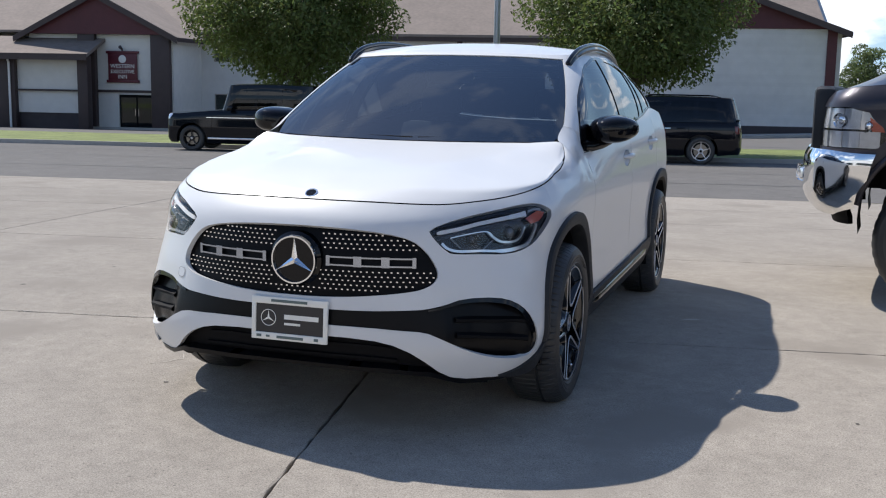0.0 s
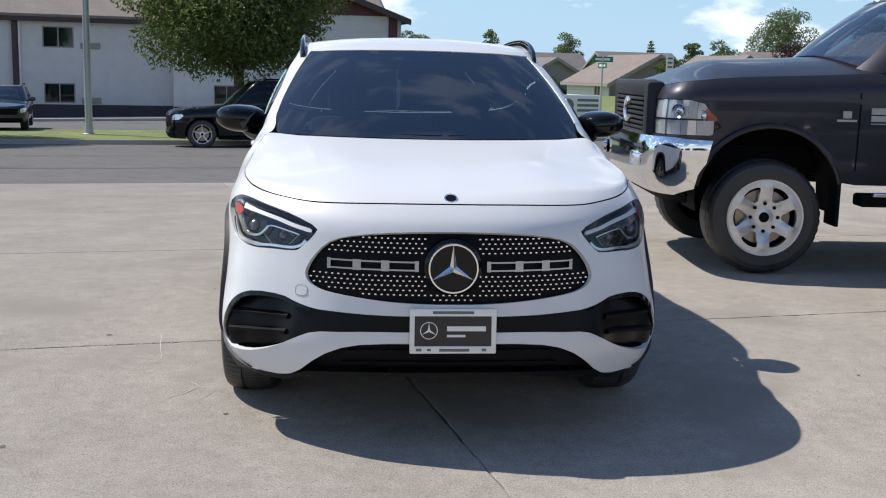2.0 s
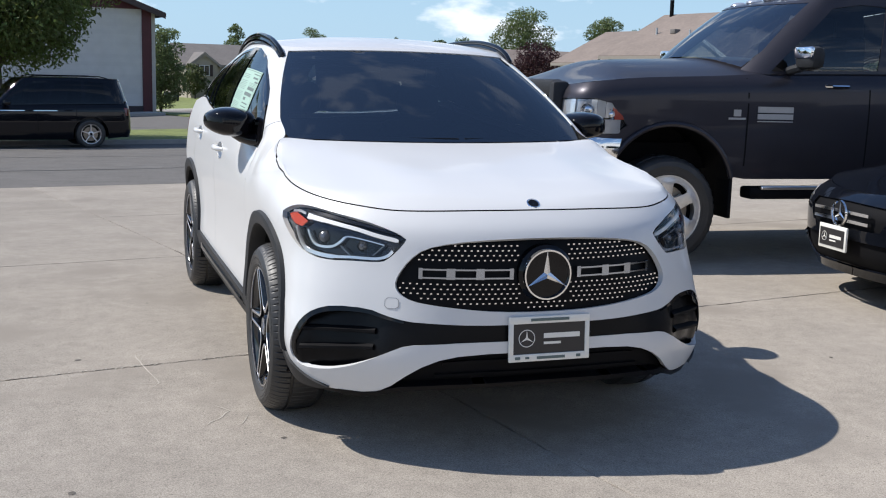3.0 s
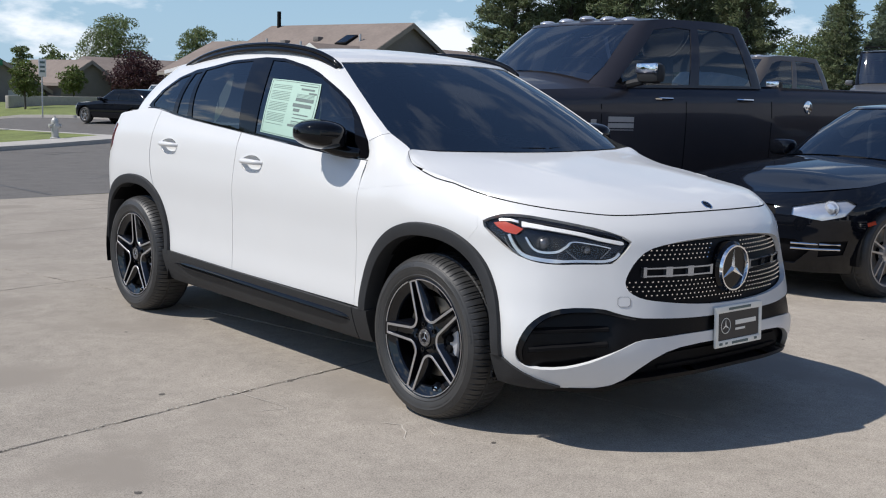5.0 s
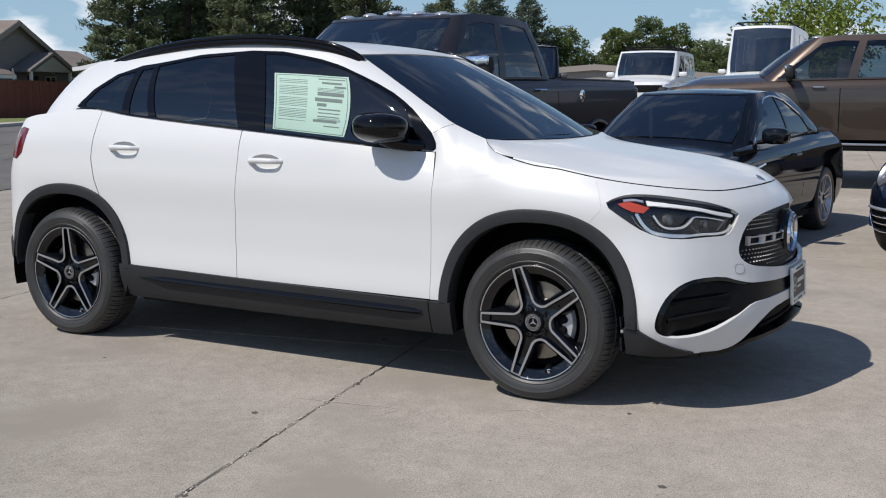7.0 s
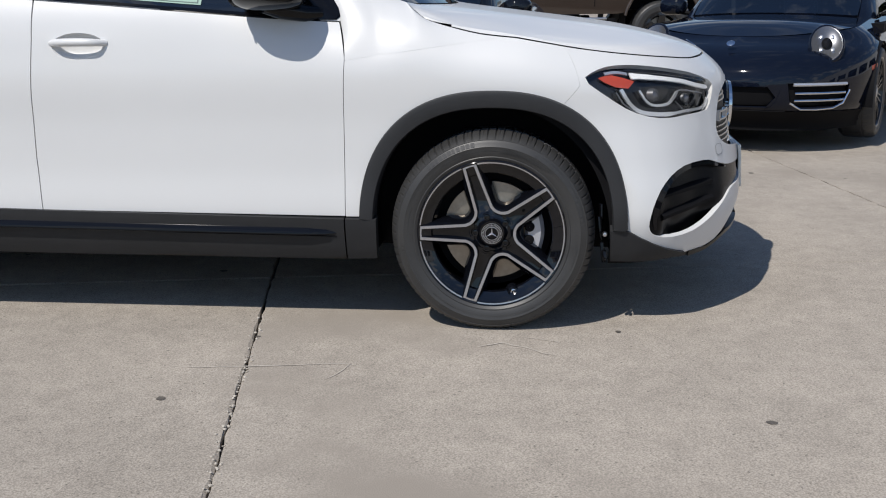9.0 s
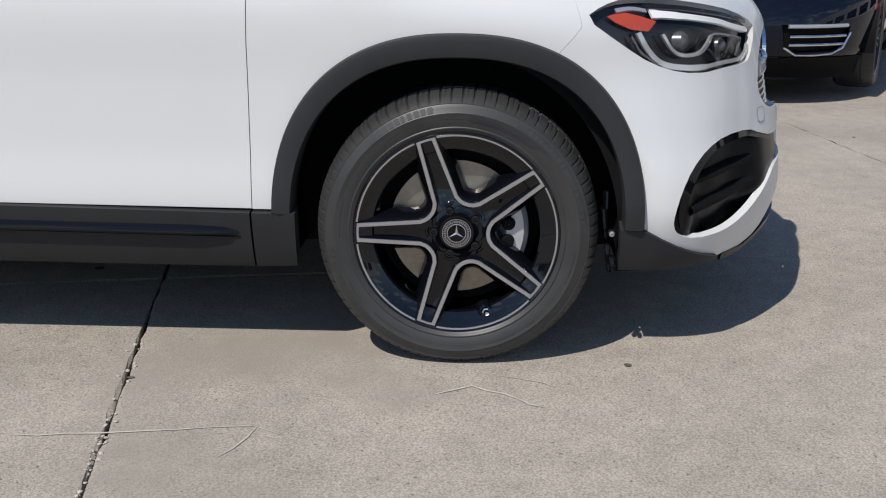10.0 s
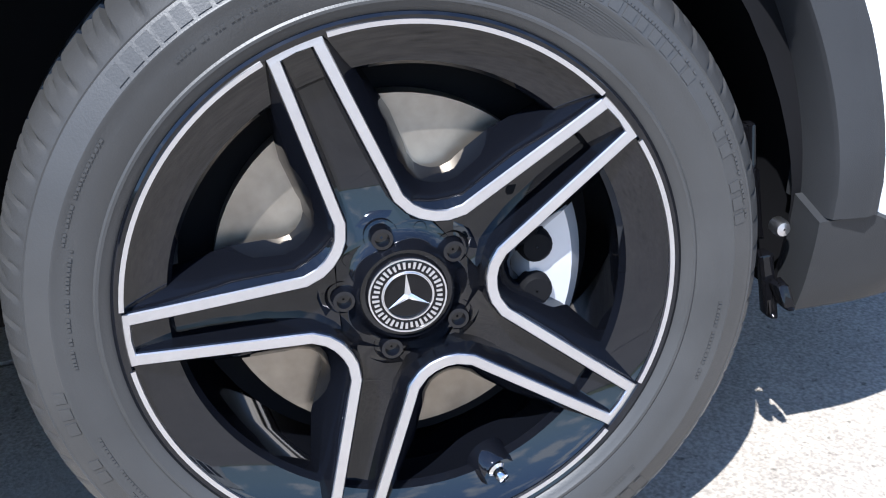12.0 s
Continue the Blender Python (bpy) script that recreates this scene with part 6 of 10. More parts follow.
BLACK_PAINT = paint("black car paint", (0.005, 0.006, 0.009), rough=0.04, coat=0.0, spec=0.42)
NAVY_PAINT = paint("blue-black car paint", (0.004, 0.006, 0.013), rough=0.04, coat=0.0, spec=0.42)
GREY_PAINT = paint("dark grey metallic paint", (0.046, 0.044, 0.053), metal=0.5, rough=0.38, coat=0.35, spec=0.15)
TAUPE_PAINT = paint("taupe metallic paint", (0.13, 0.115, 0.105), metal=0.3, rough=0.35, coat=0.5, spec=0.2)
BRONZE_PAINT = paint("bronze metallic paint", (0.080, 0.058, 0.045), metal=0.55, rough=0.34)
VAN_WHITE = paint("white van paint", (0.72, 0.73, 0.74), rough=0.4, coat=0.4)
VAN_GREY = paint("grey van paint", (0.11, 0.115, 0.125), metal=0.2, rough=0.35, coat=0.4)
WHEEL_GREY = material("silver wheel", (0.55, 0.55, 0.56), rough=0.3, metal=0.8, vary=0.05, scale=60)
POLISHED = material("polished truck wheel", (0.70, 0.70, 0.70), rough=0.34, metal=0.65, vary=0.06, scale=50)
WHEEL_BLACK = material("black wheel", (0.012, 0.012, 0.013), rough=0.25, coat=0.4)
DARK_GLASS = tinted_glass("dark privacy glass", (0.055, 0.065, 0.075), facing=0.5)


def square_off(bm):
    """Turns a ball into a rounded block."""
    for v in bm.verts:
        v.co = Vector([math.copysign(abs(c) ** 0.6, c) for c in v.co])
    return bm.verts


class Shape:
    """A car's body as a wrap (nose, side, tail) with a glasshouse on it; y runs back from the front axle."""

    def __init__(self, half, nose, tail, edge, y_side, y_tail, n_nose=2.6, n_tail=2.8, crest=0.06, crest_h=0.14, mid=0.05, base=None, roof=None, roof_z=None, crown=0.10, bulge=0.02):
        self.half, self.nose, self.tail, self.edge = spline(half), spline(nose), spline(tail), spline(edge)
        self.y_side, self.y_tail, self.n0, self.n1 = y_side, y_tail, n_nose, n_tail
        self.crest, self.crest_h, self.mid = crest, crest_h, mid
        self.base, self.roof, self.crown, self.bulge = base, roof, crown, bulge
        self.rz = spline(roof_z) if roof_z else None
        self.zlow = half[0][0]
        self.cache = {}
        self.centre = Vector((0, (nose[0][1] + tail[0][1]) / 2, 0.6))

    def plan(self, u, z, inset=0.0):
        w = self.half(z) - inset
        if u <= 1:
            yf = self.nose(z) + inset * 0.5
            a = max(0.0, u) * math.pi / 2
            return w * math.sin(a) ** (2 / self.n0), yf + (self.y_side - yf) * (1 - max(0.0, math.cos(a)) ** (2 / self.n0))
        if u <= 2:
            return w, self.y_side + (u - 1) * (self.y_tail - self.y_side)
        yr = self.tail(z) - inset * 0.5
        a = (3 - min(3.0, u)) * math.pi / 2
        return w * math.sin(a) ** (2 / self.n1), yr - (yr - self.y_tail) * (1 - max(0.0, math.cos(a)) ** (2 / self.n1))

    def top(self, u):
        k = round(abs(u), 4)
        if k not in self.cache:
            z = 0.8
            for _ in range(10):
                z = self.edge(self.plan(k, z, self.crest)[1])
            self.cache[k] = z
        return self.cache[k]

    def wrap(self, u, z):
        a = abs(u)
        t = self.top(a)
        k = max(0.0, 1 - (t - z) / self.crest_h)
        x, y = self.plan(a, z, self.crest * k * k)
        return Vector((math.copysign(x, u), y, min(z, t)))

    def u_at(self, y, z):
        if self.y_side <= y <= self.y_tail:
            return 1 + (y - self.y_side) / (self.y_tail - self.y_side)
        if y < self.y_side:
            yf = self.nose(z)
            return 2 / math.pi * math.acos(max(0.0, min(1.0, 1 - (y - yf) / (self.y_side - yf))) ** (self.n0 / 2))
        yr = self.tail(z)
        return 3 - 2 / math.pi * math.acos(max(0.0, min(1.0, 1 - (yr - y) / (yr - self.y_tail))) ** (self.n1 / 2))

    def deck(self, x, y):
        """Bonnet and boot lid: the edge's height with a crown across."""
        w = self.half(self.edge(y)) - self.crest
        front = self.nose(self.edge(y))
        rise = ease(front + 0.02, front + 0.50, y)
        return Vector((x, y, self.edge(y) + self.mid * rise * max(0.0, 1 - (abs(x) / w) ** 2.4)))

    def ring(self, spec, u):
        y0, y1, y2, y3, xw = spec
        a = abs(u)
        n = 2.6
        if a <= 1:
            t = a * math.pi / 2
            return xw * math.sin(t) ** (2 / n), y0 + (y1 - y0) * (1 - max(0.0, math.cos(t)) ** (2 / n))
        if a <= 2:
            return xw, y1 + (y2 - y1) * (a - 1)
        t = (3 - min(a, 3.0)) * math.pi / 2
        return xw * math.sin(t) ** (2 / n), y3 - (y3 - y2) * (1 - max(0.0, math.cos(t)) ** (2 / n))

    def roof_at(self, x, y):
        return Vector((x, y, self.rz(y) - self.crown * abs(x) ** 2.2))

    def house(self, u, g):
        bx, by = self.ring(self.base, u)
        rx, ry = self.ring(self.roof, u)
        a = abs(u)
        bz = self.edge(by) + (self.mid * (1 - (bx / self.base[4]) ** 2.4) if a < 1 or a > 2 else 0) - 0.004
        rz = self.rz(ry) - self.crown * rx ** 2.2
        k = 4 * g * (1 - g) * self.bulge
        side = ease(0.7, 1.1, a) * (1 - ease(1.9, 2.4, a))
        return Vector((math.copysign(bx + (rx - bx) * g + k * side, u), by + (ry - by) * g, bz + (rz - bz) * g + k * (1 - side)))


def spoked_wheel(m, parent, r, width, rim_r, spokes=5, mat=WHEEL_GREY, double=False, dish_in=0.02, bolts=0, width_s=0.16, lip=True, windows=False):
    """A plain road wheel with cast spokes; z out of the car."""
    w = empty("wheel", m=m)
    w.parent = parent
    v, f = tyre_mesh(rim_r, r, width, 0.010, 40, 3)
    mesh_from("tyre", v, f, RUBBER, w, sharp=28)
    rim = turned("rim", [(rim_r + 0.003, -0.008), (rim_r + 0.001, 0.004), (rim_r - 0.010, 0.002), (rim_r - 0.016, -0.012), (rim_r - 0.03, -0.05), (rim_r - 0.035, -0.12)], mat, w, seg=48)
    turned("rim_back", [(0.001, -0.09), (rim_r - 0.02, -0.09)], DARK, rim, seg=32)
    for k in range(0 if windows else spokes):
        bm = bmesh.new()
        a = 90 + 360 / spokes * k
        ax, sd = Vector(polar(1, a)), Vector(polar(1, a + 90))
        for off in ((-0.5, 0.5) if double else (0,)):
            rows = []
            for t, hw in ((0.16, width_s * (0.55 if double else 1.25)), (0.45, width_s * (0.42 if double else 0.75)), (0.8, width_s * (0.36 if double else 0.72)), (0.97, width_s * (0.42 if double else 1.05))):
                c = ax * rim_r * t + sd * (off * width_s * 1.5 * rim_r * (0.35 + t))
                z = -dish_in * (1 - t) - 0.004
                h = hw * rim_r * 0.5
                rows.append([bm.verts.new((*(c + sd * h), z - 0.03)), bm.verts.new((*(c + sd * h * 0.85), z)), bm.verts.new((*(c - sd * h * 0.85), z)), bm.verts.new((*(c - sd * h), z - 0.03))])
            for p, q in zip(rows, rows[1:]):
                for j in range(3):
                    bm.faces.new((p[j], p[j + 1], q[j + 1], q[j]))
        part("spoke", bm, mat, rim)
    if windows:
        # a cast face with rounded openings, each spoke crowned along its middle
        holes = []
        for k in range(spokes):
            a = 60 + 360 / spokes * k
            hole = [polar(rim_r * 0.47, a - 9), polar(rim_r * 0.60, a - 13), polar(rim_r * 0.74, a - 18), polar(rim_r * 0.82, a - 17), polar(rim_r * 0.845, a), polar(rim_r * 0.82, a + 17), polar(rim_r * 0.74, a + 18), polar(rim_r * 0.60, a + 13), polar(rim_r * 0.47, a + 9), polar(rim_r * 0.44, a)]
            holes.append(rounded(hole, 2))

        def face(x, y):
            r = math.hypot(x, y) / rim_r
            w = math.cos(math.atan2(y, x) * spokes - math.radians(90 * spokes))
            return Vector((x, y, -dish_in * (1 - ease(0.25, 0.9, r)) + 0.010 * max(0.0, w) ** 0.5 * ease(0.35, 0.5, r) * (1 - ease(0.78, 0.93, r))))
        panel("rim_face", face, [polar(rim_r * 0.975, 7.5 * k) for k in range(48)], mat, rim, holes, rim_r * 0.06, rim_r * 0.06, edge=0.035, centre=Vector((0, 0, -1)), sharp=50)
    turned("hub", [(rim_r * 0.30, -dish_in - 0.03), (rim_r * 0.28, -dish_in - 0.003), (rim_r * 0.20, -dish_in + 0.004), (0.001, -dish_in + 0.006)], mat, rim, seg=32)
    for k in range(bolts):
        x, y = polar(rim_r * 0.36, 360 / bolts * k)
        turned("wheel_nut", [(0.001, 0.012), (0.010, 0.010), (0.013, 0.0), (0.013, -0.02)], DARK, rim, seg=8, m=Matrix.Translation((x, y, -dish_in + 0.012)))
    turned("centre_cap", [(0.001, 0.004), (rim_r * 0.13, 0.003), (rim_r * 0.15, -0.004)], DARK if mat is not WHEEL_BLACK else WHEEL_GREY, rim, seg=24, m=Matrix.Translation((0, 0, -dish_in + 0.004)))
    turned("brake_disc", [(0.08, -0.07), (rim_r * 0.72, -0.07)], DISC, w, seg=32)
    return w


def vehicle(name, label, m, s, mat, wheels, side_windows, glass=GLASS, screen_glass=None, front_parts=(), rear_parts=(), doors=(), sill=None, detail=1.0, category="car", pillars=None, group="", deck=True, zlow=0.20, arch_r=None, mirror=None, handles=(), wheel_args=None, side_only=None, flare=None, rails=False, raise_body=0.0):
    """A whole car from its shape: side panels with arches, doors, bonnet, glass, lamps and wheels."""
    v = empty(name, label, category, m, group=group)
    r, width, rim_r, y_front, y_rear, track = wheels
    ra = arch_r or r + 0.06
    su, sv = 0.05 / detail, 0.05 / detail

    def arch_pts(cy, a0, a1, n=18):
        return [(s.u_at(cy + ra * math.cos(radians(a0 + (a1 - a0) * i / n)), 0.5), r + ra * math.sin(radians(a0 + (a1 - a0) * i / n))) for i in range(n + 1)]

    def foot(cy, sgn):
        dz = zlow + 0.02 - r
        return math.degrees(math.asin(max(-0.95, min(0.95, dz / ra))))
    fa = foot(y_front, 1)
    low = [(0.0, zlow + 0.02)] + [(u / 10, zlow + 0.02) for u in range(1, 10) if u / 10 < s.u_at(y_front - ra, 0.4) - 0.03]
    low += arch_pts(y_front, 180 - fa, fa)
    low += [(s.u_at(y_front + ra + 0.12, 0.5), zlow), (s.u_at(y_rear - ra - 0.12, 0.5), zlow)]
    low += arch_pts(y_rear, 180 - fa, fa)
    low += [(u / 10, zlow + 0.06) for u in range(20, 30) if u / 10 > s.u_at(y_rear + ra, 0.4) + 0.03] + [(3.0, zlow + 0.06)]
    up = [(u / 20, s.top(u / 20)) for u in range(60, -1, -1)]
    holes = [p for p, *_ in front_parts] + [p for p, *_ in rear_parts]
    panel("body_side", s.wrap, low + up, mat, v, holes, su * 0.6, sv, edge=0.015, both=True, centre=s.centre)
    for poly, nm, mt, lift, lab in list(front_parts) + list(rear_parts):
        panel(nm, s.wrap, poly, mt, v, (), su * 0.5, sv * 0.6, lift=lift, edge=0.006 if lift > 0 else 0, both=True, centre=s.centre, label=lab)
    if deck:
        run = [s.wrap(u / 20, s.top(u / 20)) for u in range(0, 61)]
        half = [(p.x, p.y) for p in run]
        if deck is not True:
            half = [q for q in half if q[1] < deck] + [(s.half(s.edge(deck)) - s.crest, deck), (0.0, deck)]
        panel("deck", s.deck, half + [(-x, y) for x, y in half[::-1] if abs(x) > 1e-6], mat, v, (), su * 2.2, su * 2.2, edge=0, centre=Vector((0, s.centre.y, 0)), sharp=50)
    # door gaps as narrow dark seams
    for line in doors:
        pts = [(s.u_at(y, z), z) for y, z in line]
        for q in (1, -1):
            lane(pts, 0.008, 0.001, "door_seam", DARK, v, lambda a, b, q=q: Vector((q * s.wrap(a, b).x, s.wrap(a, b).y, s.wrap(a, b).z)), 3.0, False)
    # glasshouse
    if s.base:
        WS = [(0.0, 0.03), (0.60, 0.03), (0.68, 0.25), (0.72, 0.93), (0.0, 0.95)]
        shell = [(0.0, 0.955), (0.725, 0.935), (0.685, 0.25), (0.61, 0.0), (1.0, 0.0), (2.0, 0.0), (2.40, 0.0), (2.38, 0.90), (3.0, 0.92), (3.0, 1.0), (2.0, 1.0), (1.0, 1.0), (0.0, 1.0)]
        panel("pillar_shell", s.house, shell, pillars or mat, v, side_windows, 0.05, 0.08, edge=0.008, both=True, centre=s.centre)
        g = panel("windscreen", s.house, twice(WS), screen_glass or glass, v, (), 0.08, 0.1, lift=-0.003, edge=0, centre=s.centre)
        g.visible_shadow = False
        for w in side_windows:
            for o in panel("side_window", s.house, shrink(w, -0.004, 2, 0.4), glass, v, (), 0.1, 0.1, lift=-0.006, edge=0, both=True, centre=s.centre):
                o.visible_shadow = False
        for o in panel("rear_window", s.house, [(2.39, 0.05), (3.0, 0.05), (3.0, 0.91), (2.38, 0.88)], glass, v, (), 0.1, 0.1, edge=0, both=True, centre=s.centre):
            o.visible_shadow = False
        rl = [s.ring(s.roof, u / 20) for u in range(0, 61)]
        panel("roof", s.roof_at, rl + [(-x, y) for x, y in rl[::-1] if abs(x) > 1e-6], mat, v, (), 0.12, 0.12, edge=0, centre=Vector((0, s.centre.y, 0)))
        y0, y1, y2, y3, xw = s.base
        zb = s.edge((y1 + y2) / 2)
        box("cabin_floor", (-xw * 0.96, xw * 0.96, y0 + 0.25, y3 - 0.25, zb - 0.45, zb - 0.30), CABIN, v)
        for sx in (-0.5, 0.5):
            box("seat", (sx * xw - 0.23, sx * xw + 0.23, y1 + 0.75, y1 + 0.95, zb - 0.35, min(zb + 0.28, s.rz(y1 + 1.0) - 0.14)), SEAT, v, bevel=0.05)
        box("dashboard", (-xw * 0.9, xw * 0.9, y0 + 0.12, y1 + 0.25, zb - 0.3, zb - 0.03), CABIN, v, bevel=0.04)
        if rails:
            for q in (1, -1):
                tube("roof_rail", [(q * (s.roof[4] - 0.02), y, s.rz(y) - s.crown * s.roof[4] ** 2.2 + h) for y, h in ((s.roof[1] + 0.05, 0.01), (s.roof[1] + 0.2, 0.05), (s.roof[2] - 0.2, 0.05), (s.roof[2], 0.01))], 0.015, DARK, v, seg=6)
    # inner dark body, floor and wheel housings
    lo, hi = s.nose(0.5) + 0.12, s.tail(0.5) - 0.12
    w0 = s.half(0.6)
    box("underbody", (-w0 * 0.62, w0 * 0.62, lo + 0.25, hi - 0.1, zlow + 0.05, zlow + 0.25), DARK, v)
    box("core", (-w0 * 0.93, w0 * 0.93, y_front + ra, y_rear - ra, zlow + 0.02, s.edge((y_front + y_rear) / 2) - 0.06), DARK, v)
    box("front_core", (-w0 * 0.55, w0 * 0.55, lo + 0.12, y_front + ra, zlow + 0.05, s.edge(lo + 0.12) - 0.10), DARK, v)
    box("rear_core", (-w0 * 0.55, w0 * 0.55, y_rear - ra, hi, zlow + 0.05, s.edge(y_rear) - 0.08), DARK, v)
    for cy in (y_front, y_rear):
        for q in (1, -1):
            bm = bmesh.new()
            rows = [[bm.verts.new((q * x, cy + (ra - 0.005) * math.cos(radians(-12 + 204 * i / 20)), r + (ra - 0.005) * math.sin(radians(-12 + 204 * i / 20)))) for i in range(21)] for x in (w0 * 0.985, w0 * 0.55)]
            for i in range(20):
                bm.faces.new((rows[0][i], rows[0][i + 1], rows[1][i + 1], rows[1][i]))
            part("wheel_housing", bm, DARK, v)
            if flare:
                pts = [(q * (s.wrap(s.u_at(cy + ra * math.cos(radians(a)), 0.5), 0.6).x + 0.012), cy + (ra + 0.02) * math.cos(radians(a)), r + (ra + 0.02) * math.sin(radians(a))) for a in range(-8, 190, 9)]
                tube("arch_trim", pts, 0.028, flare, v, seg=8)
            mm = Matrix.Translation((q * track, cy, r - raise_body)) @ (LEFT if q > 0 else RIGHT)
            spoked_wheel(mm, v, r, width, rim_r, **(wheel_args or {}))
    if mirror:
        mx, my, mz = mirror
        for q in (1, -1):
            bm = bmesh.new()
            bmesh.ops.create_uvsphere(bm, u_segments=20, v_segments=12, radius=1)
            bmesh.ops.transform(bm, matrix=Matrix.Translation((q * mx, my, mz)) @ Matrix.Diagonal((0.115, 0.085, 0.072, 1)), verts=[v2 for v2 in square_off(bm)])
            mo = part("door_mirror", bm, mat, v)
            tube("mirror_arm", [(q * (mx - 0.16), my - 0.02, mz - 0.06), (q * (mx - 0.04), my, mz - 0.045)], 0.020, DARK, mo, seg=6)
    for y, z, hm in handles:
        for q in (1, -1):
            x = s.wrap(s.u_at(y, z), z).x
            tube("door_handle", [(q * (x - 0.01), y - 0.10, z), (q * (x + 0.03), y - 0.07, z), (q * (x + 0.03), y + 0.07, z), (q * (x - 0.01), y + 0.10, z)], 0.014, hm, v, seg=8)
    if sill:
        for q in (1, -1):
            box("sill_trim", (min(q * (w0 - 0.06), q * (w0 - 0.005)), max(q * (w0 - 0.06), q * (w0 - 0.005)), y_front + ra + 0.05, y_rear - ra - 0.05, zlow - 0.04, zlow + 0.07), sill, v, bevel=0.015)
    return v

def up_line(y, z0, z1, n=6, lean=0.0):
    return [(y + lean * i / n, z0 + (z1 - z0) * i / n) for i in range(n + 1)]


def sp(s, pts):
    """An outline in (y, z) of the side, as the wrap takes it."""
    return [(s.u_at(y, z), z) for y, z in pts]


# the dark grey pickup truck
FROSTED = material("duller lamp reflector", (0.50, 0.53, 0.57), rough=0.22, metal=0.6, vary=0.12, scale=30)


def pickup(name, label, m, mat, chrome_bits=True, wheel_mat=POLISHED, category="truck", raised=0.14, detail=1.0, flare=None):
    s = Shape(half=[(0.38, 0.90), (0.52, 0.965), (0.80, 0.985), (1.05, 0.99), (1.25, 0.975), (1.48, 0.93)],
              nose=[(0.38, -0.67), (0.60, -0.80), (0.95, -0.80), (1.14, -0.78), (1.34, -0.66)],
              tail=[(0.38, 4.95), (0.60, 5.00), (1.40, 4.99)],
              edge=[(-0.82, 1.17), (-0.60, 1.225), (-0.2, 1.265), (0.35, 1.290), (0.8, 1.315), (2.0, 1.345), (3.0, 1.365), (3.2, 1.375), (5.0, 1.39)],
              y_side=-0.30, y_tail=4.80, n_nose=5.0, n_tail=6, crest=0.055, crest_h=0.12, mid=0.135,
              base=(0.52, 0.86, 2.74, 2.84, 0.925), roof=(1.16, 1.42, 2.56, 2.72, 0.735),
              roof_z=[(1.1, 1.88), (1.3, 1.935), (1.6, 1.968), (2.2, 1.98), (2.72, 1.945)], crown=0.06, bulge=0.03)
    lamp = sp(s, [(-0.795, 1.10), (-0.795, 0.850), (-0.47, 0.846), (-0.415, 0.856), (-0.355, 0.915), (-0.395, 0.985), (-0.48, 1.075), (-0.60, 1.105)])
    front_parts = [(lamp, "headlight", LAMP_DARK, -0.024, "clear pickup headlight")]
    wins = [[(0.945, 0.04), (1.47, 0.04), (1.435, 0.86), (1.25, 0.885), (1.06, 0.84)], [(1.535, 0.04), (1.935, 0.04), (1.915, 0.86), (1.515, 0.875)]]
    doors = (up_line(0.62, 0.62, 1.28), up_line(1.66, 0.62, 1.33), up_line(2.86, 0.62, 1.36))
    v = vehicle(name, label, m, s, mat, (0.415, 0.28, 0.275, 0.0, 3.80, 0.985), wins, glass=CAB_GLASS, screen_glass=PALE_SCREEN, front_parts=front_parts, doors=doors, detail=detail, category=category, deck=0.98, zlow=0.52, arch_r=0.515, raise_body=raised, handles=((1.38, 1.235, CHROME), (2.47, 1.245, CHROME)), wheel_args=dict(spokes=6, mat=wheel_mat, dish_in=0.03, bolts=8, windows=True), flare=flare)
    # bed
    for q in (1, -1):
        box("bed_wall", (min(q * 0.80, q * 0.92), max(q * 0.80, q * 0.92), 3.06, 4.95, 0.85, 1.375), mat, v)
    box("bed_floor", (-0.86, 0.86, 3.06, 4.95, 0.80, 0.86), DARK, v)
    box("bed_front", (-0.88, 0.88, 3.04, 3.10, 0.60, 1.37), mat, v)
    box("tailgate", (-0.86, 0.86, 4.90, 4.97, 0.62, 1.385), mat, v, bevel=0.02)
    for q in (1, -1):
        box("tail_lamp", (min(q * 0.84, q * 0.955), max(q * 0.84, q * 0.955), 4.90, 4.985, 1.00, 1.30), RED, v, "red tail lamp", bevel=0.015)
    box("cab_back", (-0.90, 0.90, 2.94, 3.00, 0.60, 1.38), mat, v)
    box("cab_floor", (-0.9, 0.9, 1.0, 3.0, 0.55, 0.70), DARK, v)
    for q in (1, -1):
        g = panel("lamp_cover", lambda a, b, q=q: Vector((q * s.wrap(a, b).x, s.wrap(a, b).y, s.wrap(a, b).z)), lamp, CLEAR, v, (), 0.03, 0.03, lift=0.002, edge=0, centre=s.centre)
        g.visible_shadow = False
        skin = lambda a, b, q=q: Vector((q * s.wrap(a, b).x, s.wrap(a, b).y, s.wrap(a, b).z))
        lu0, lu1 = s.u_at(-0.78, 0.95), s.u_at(-0.40, 0.95)
        # reflector facets, two alternating tones painting its sparkle; dividing bar and two bulbs
        for k in range(9):
            ua, ub = lu0 + (lu1 - lu0) * k / 9, lu0 + (lu1 - lu0) * (k + 0.97) / 9
            for za, zb in ((0.852, 0.955), (0.968, 1.098)):
                panel("lamp_facet", skin, [(ua, za), (ub, za), (ub, zb), (ua, zb)], LAMP_GREY if (k + (za > 0.9)) % 2 else FROSTED, v, (), 0.05, 0.06, lift=-0.014 + 0.005 * (k % 3), edge=0.012, centre=s.centre)
        panel("lamp_bar", skin, [(lu0, 0.956), (lu1, 0.956), (lu1, 0.967), (lu0, 0.967)], LAMP_DARK, v, (), 0.05, 0.06, lift=-0.004, edge=0.01, centre=s.centre)
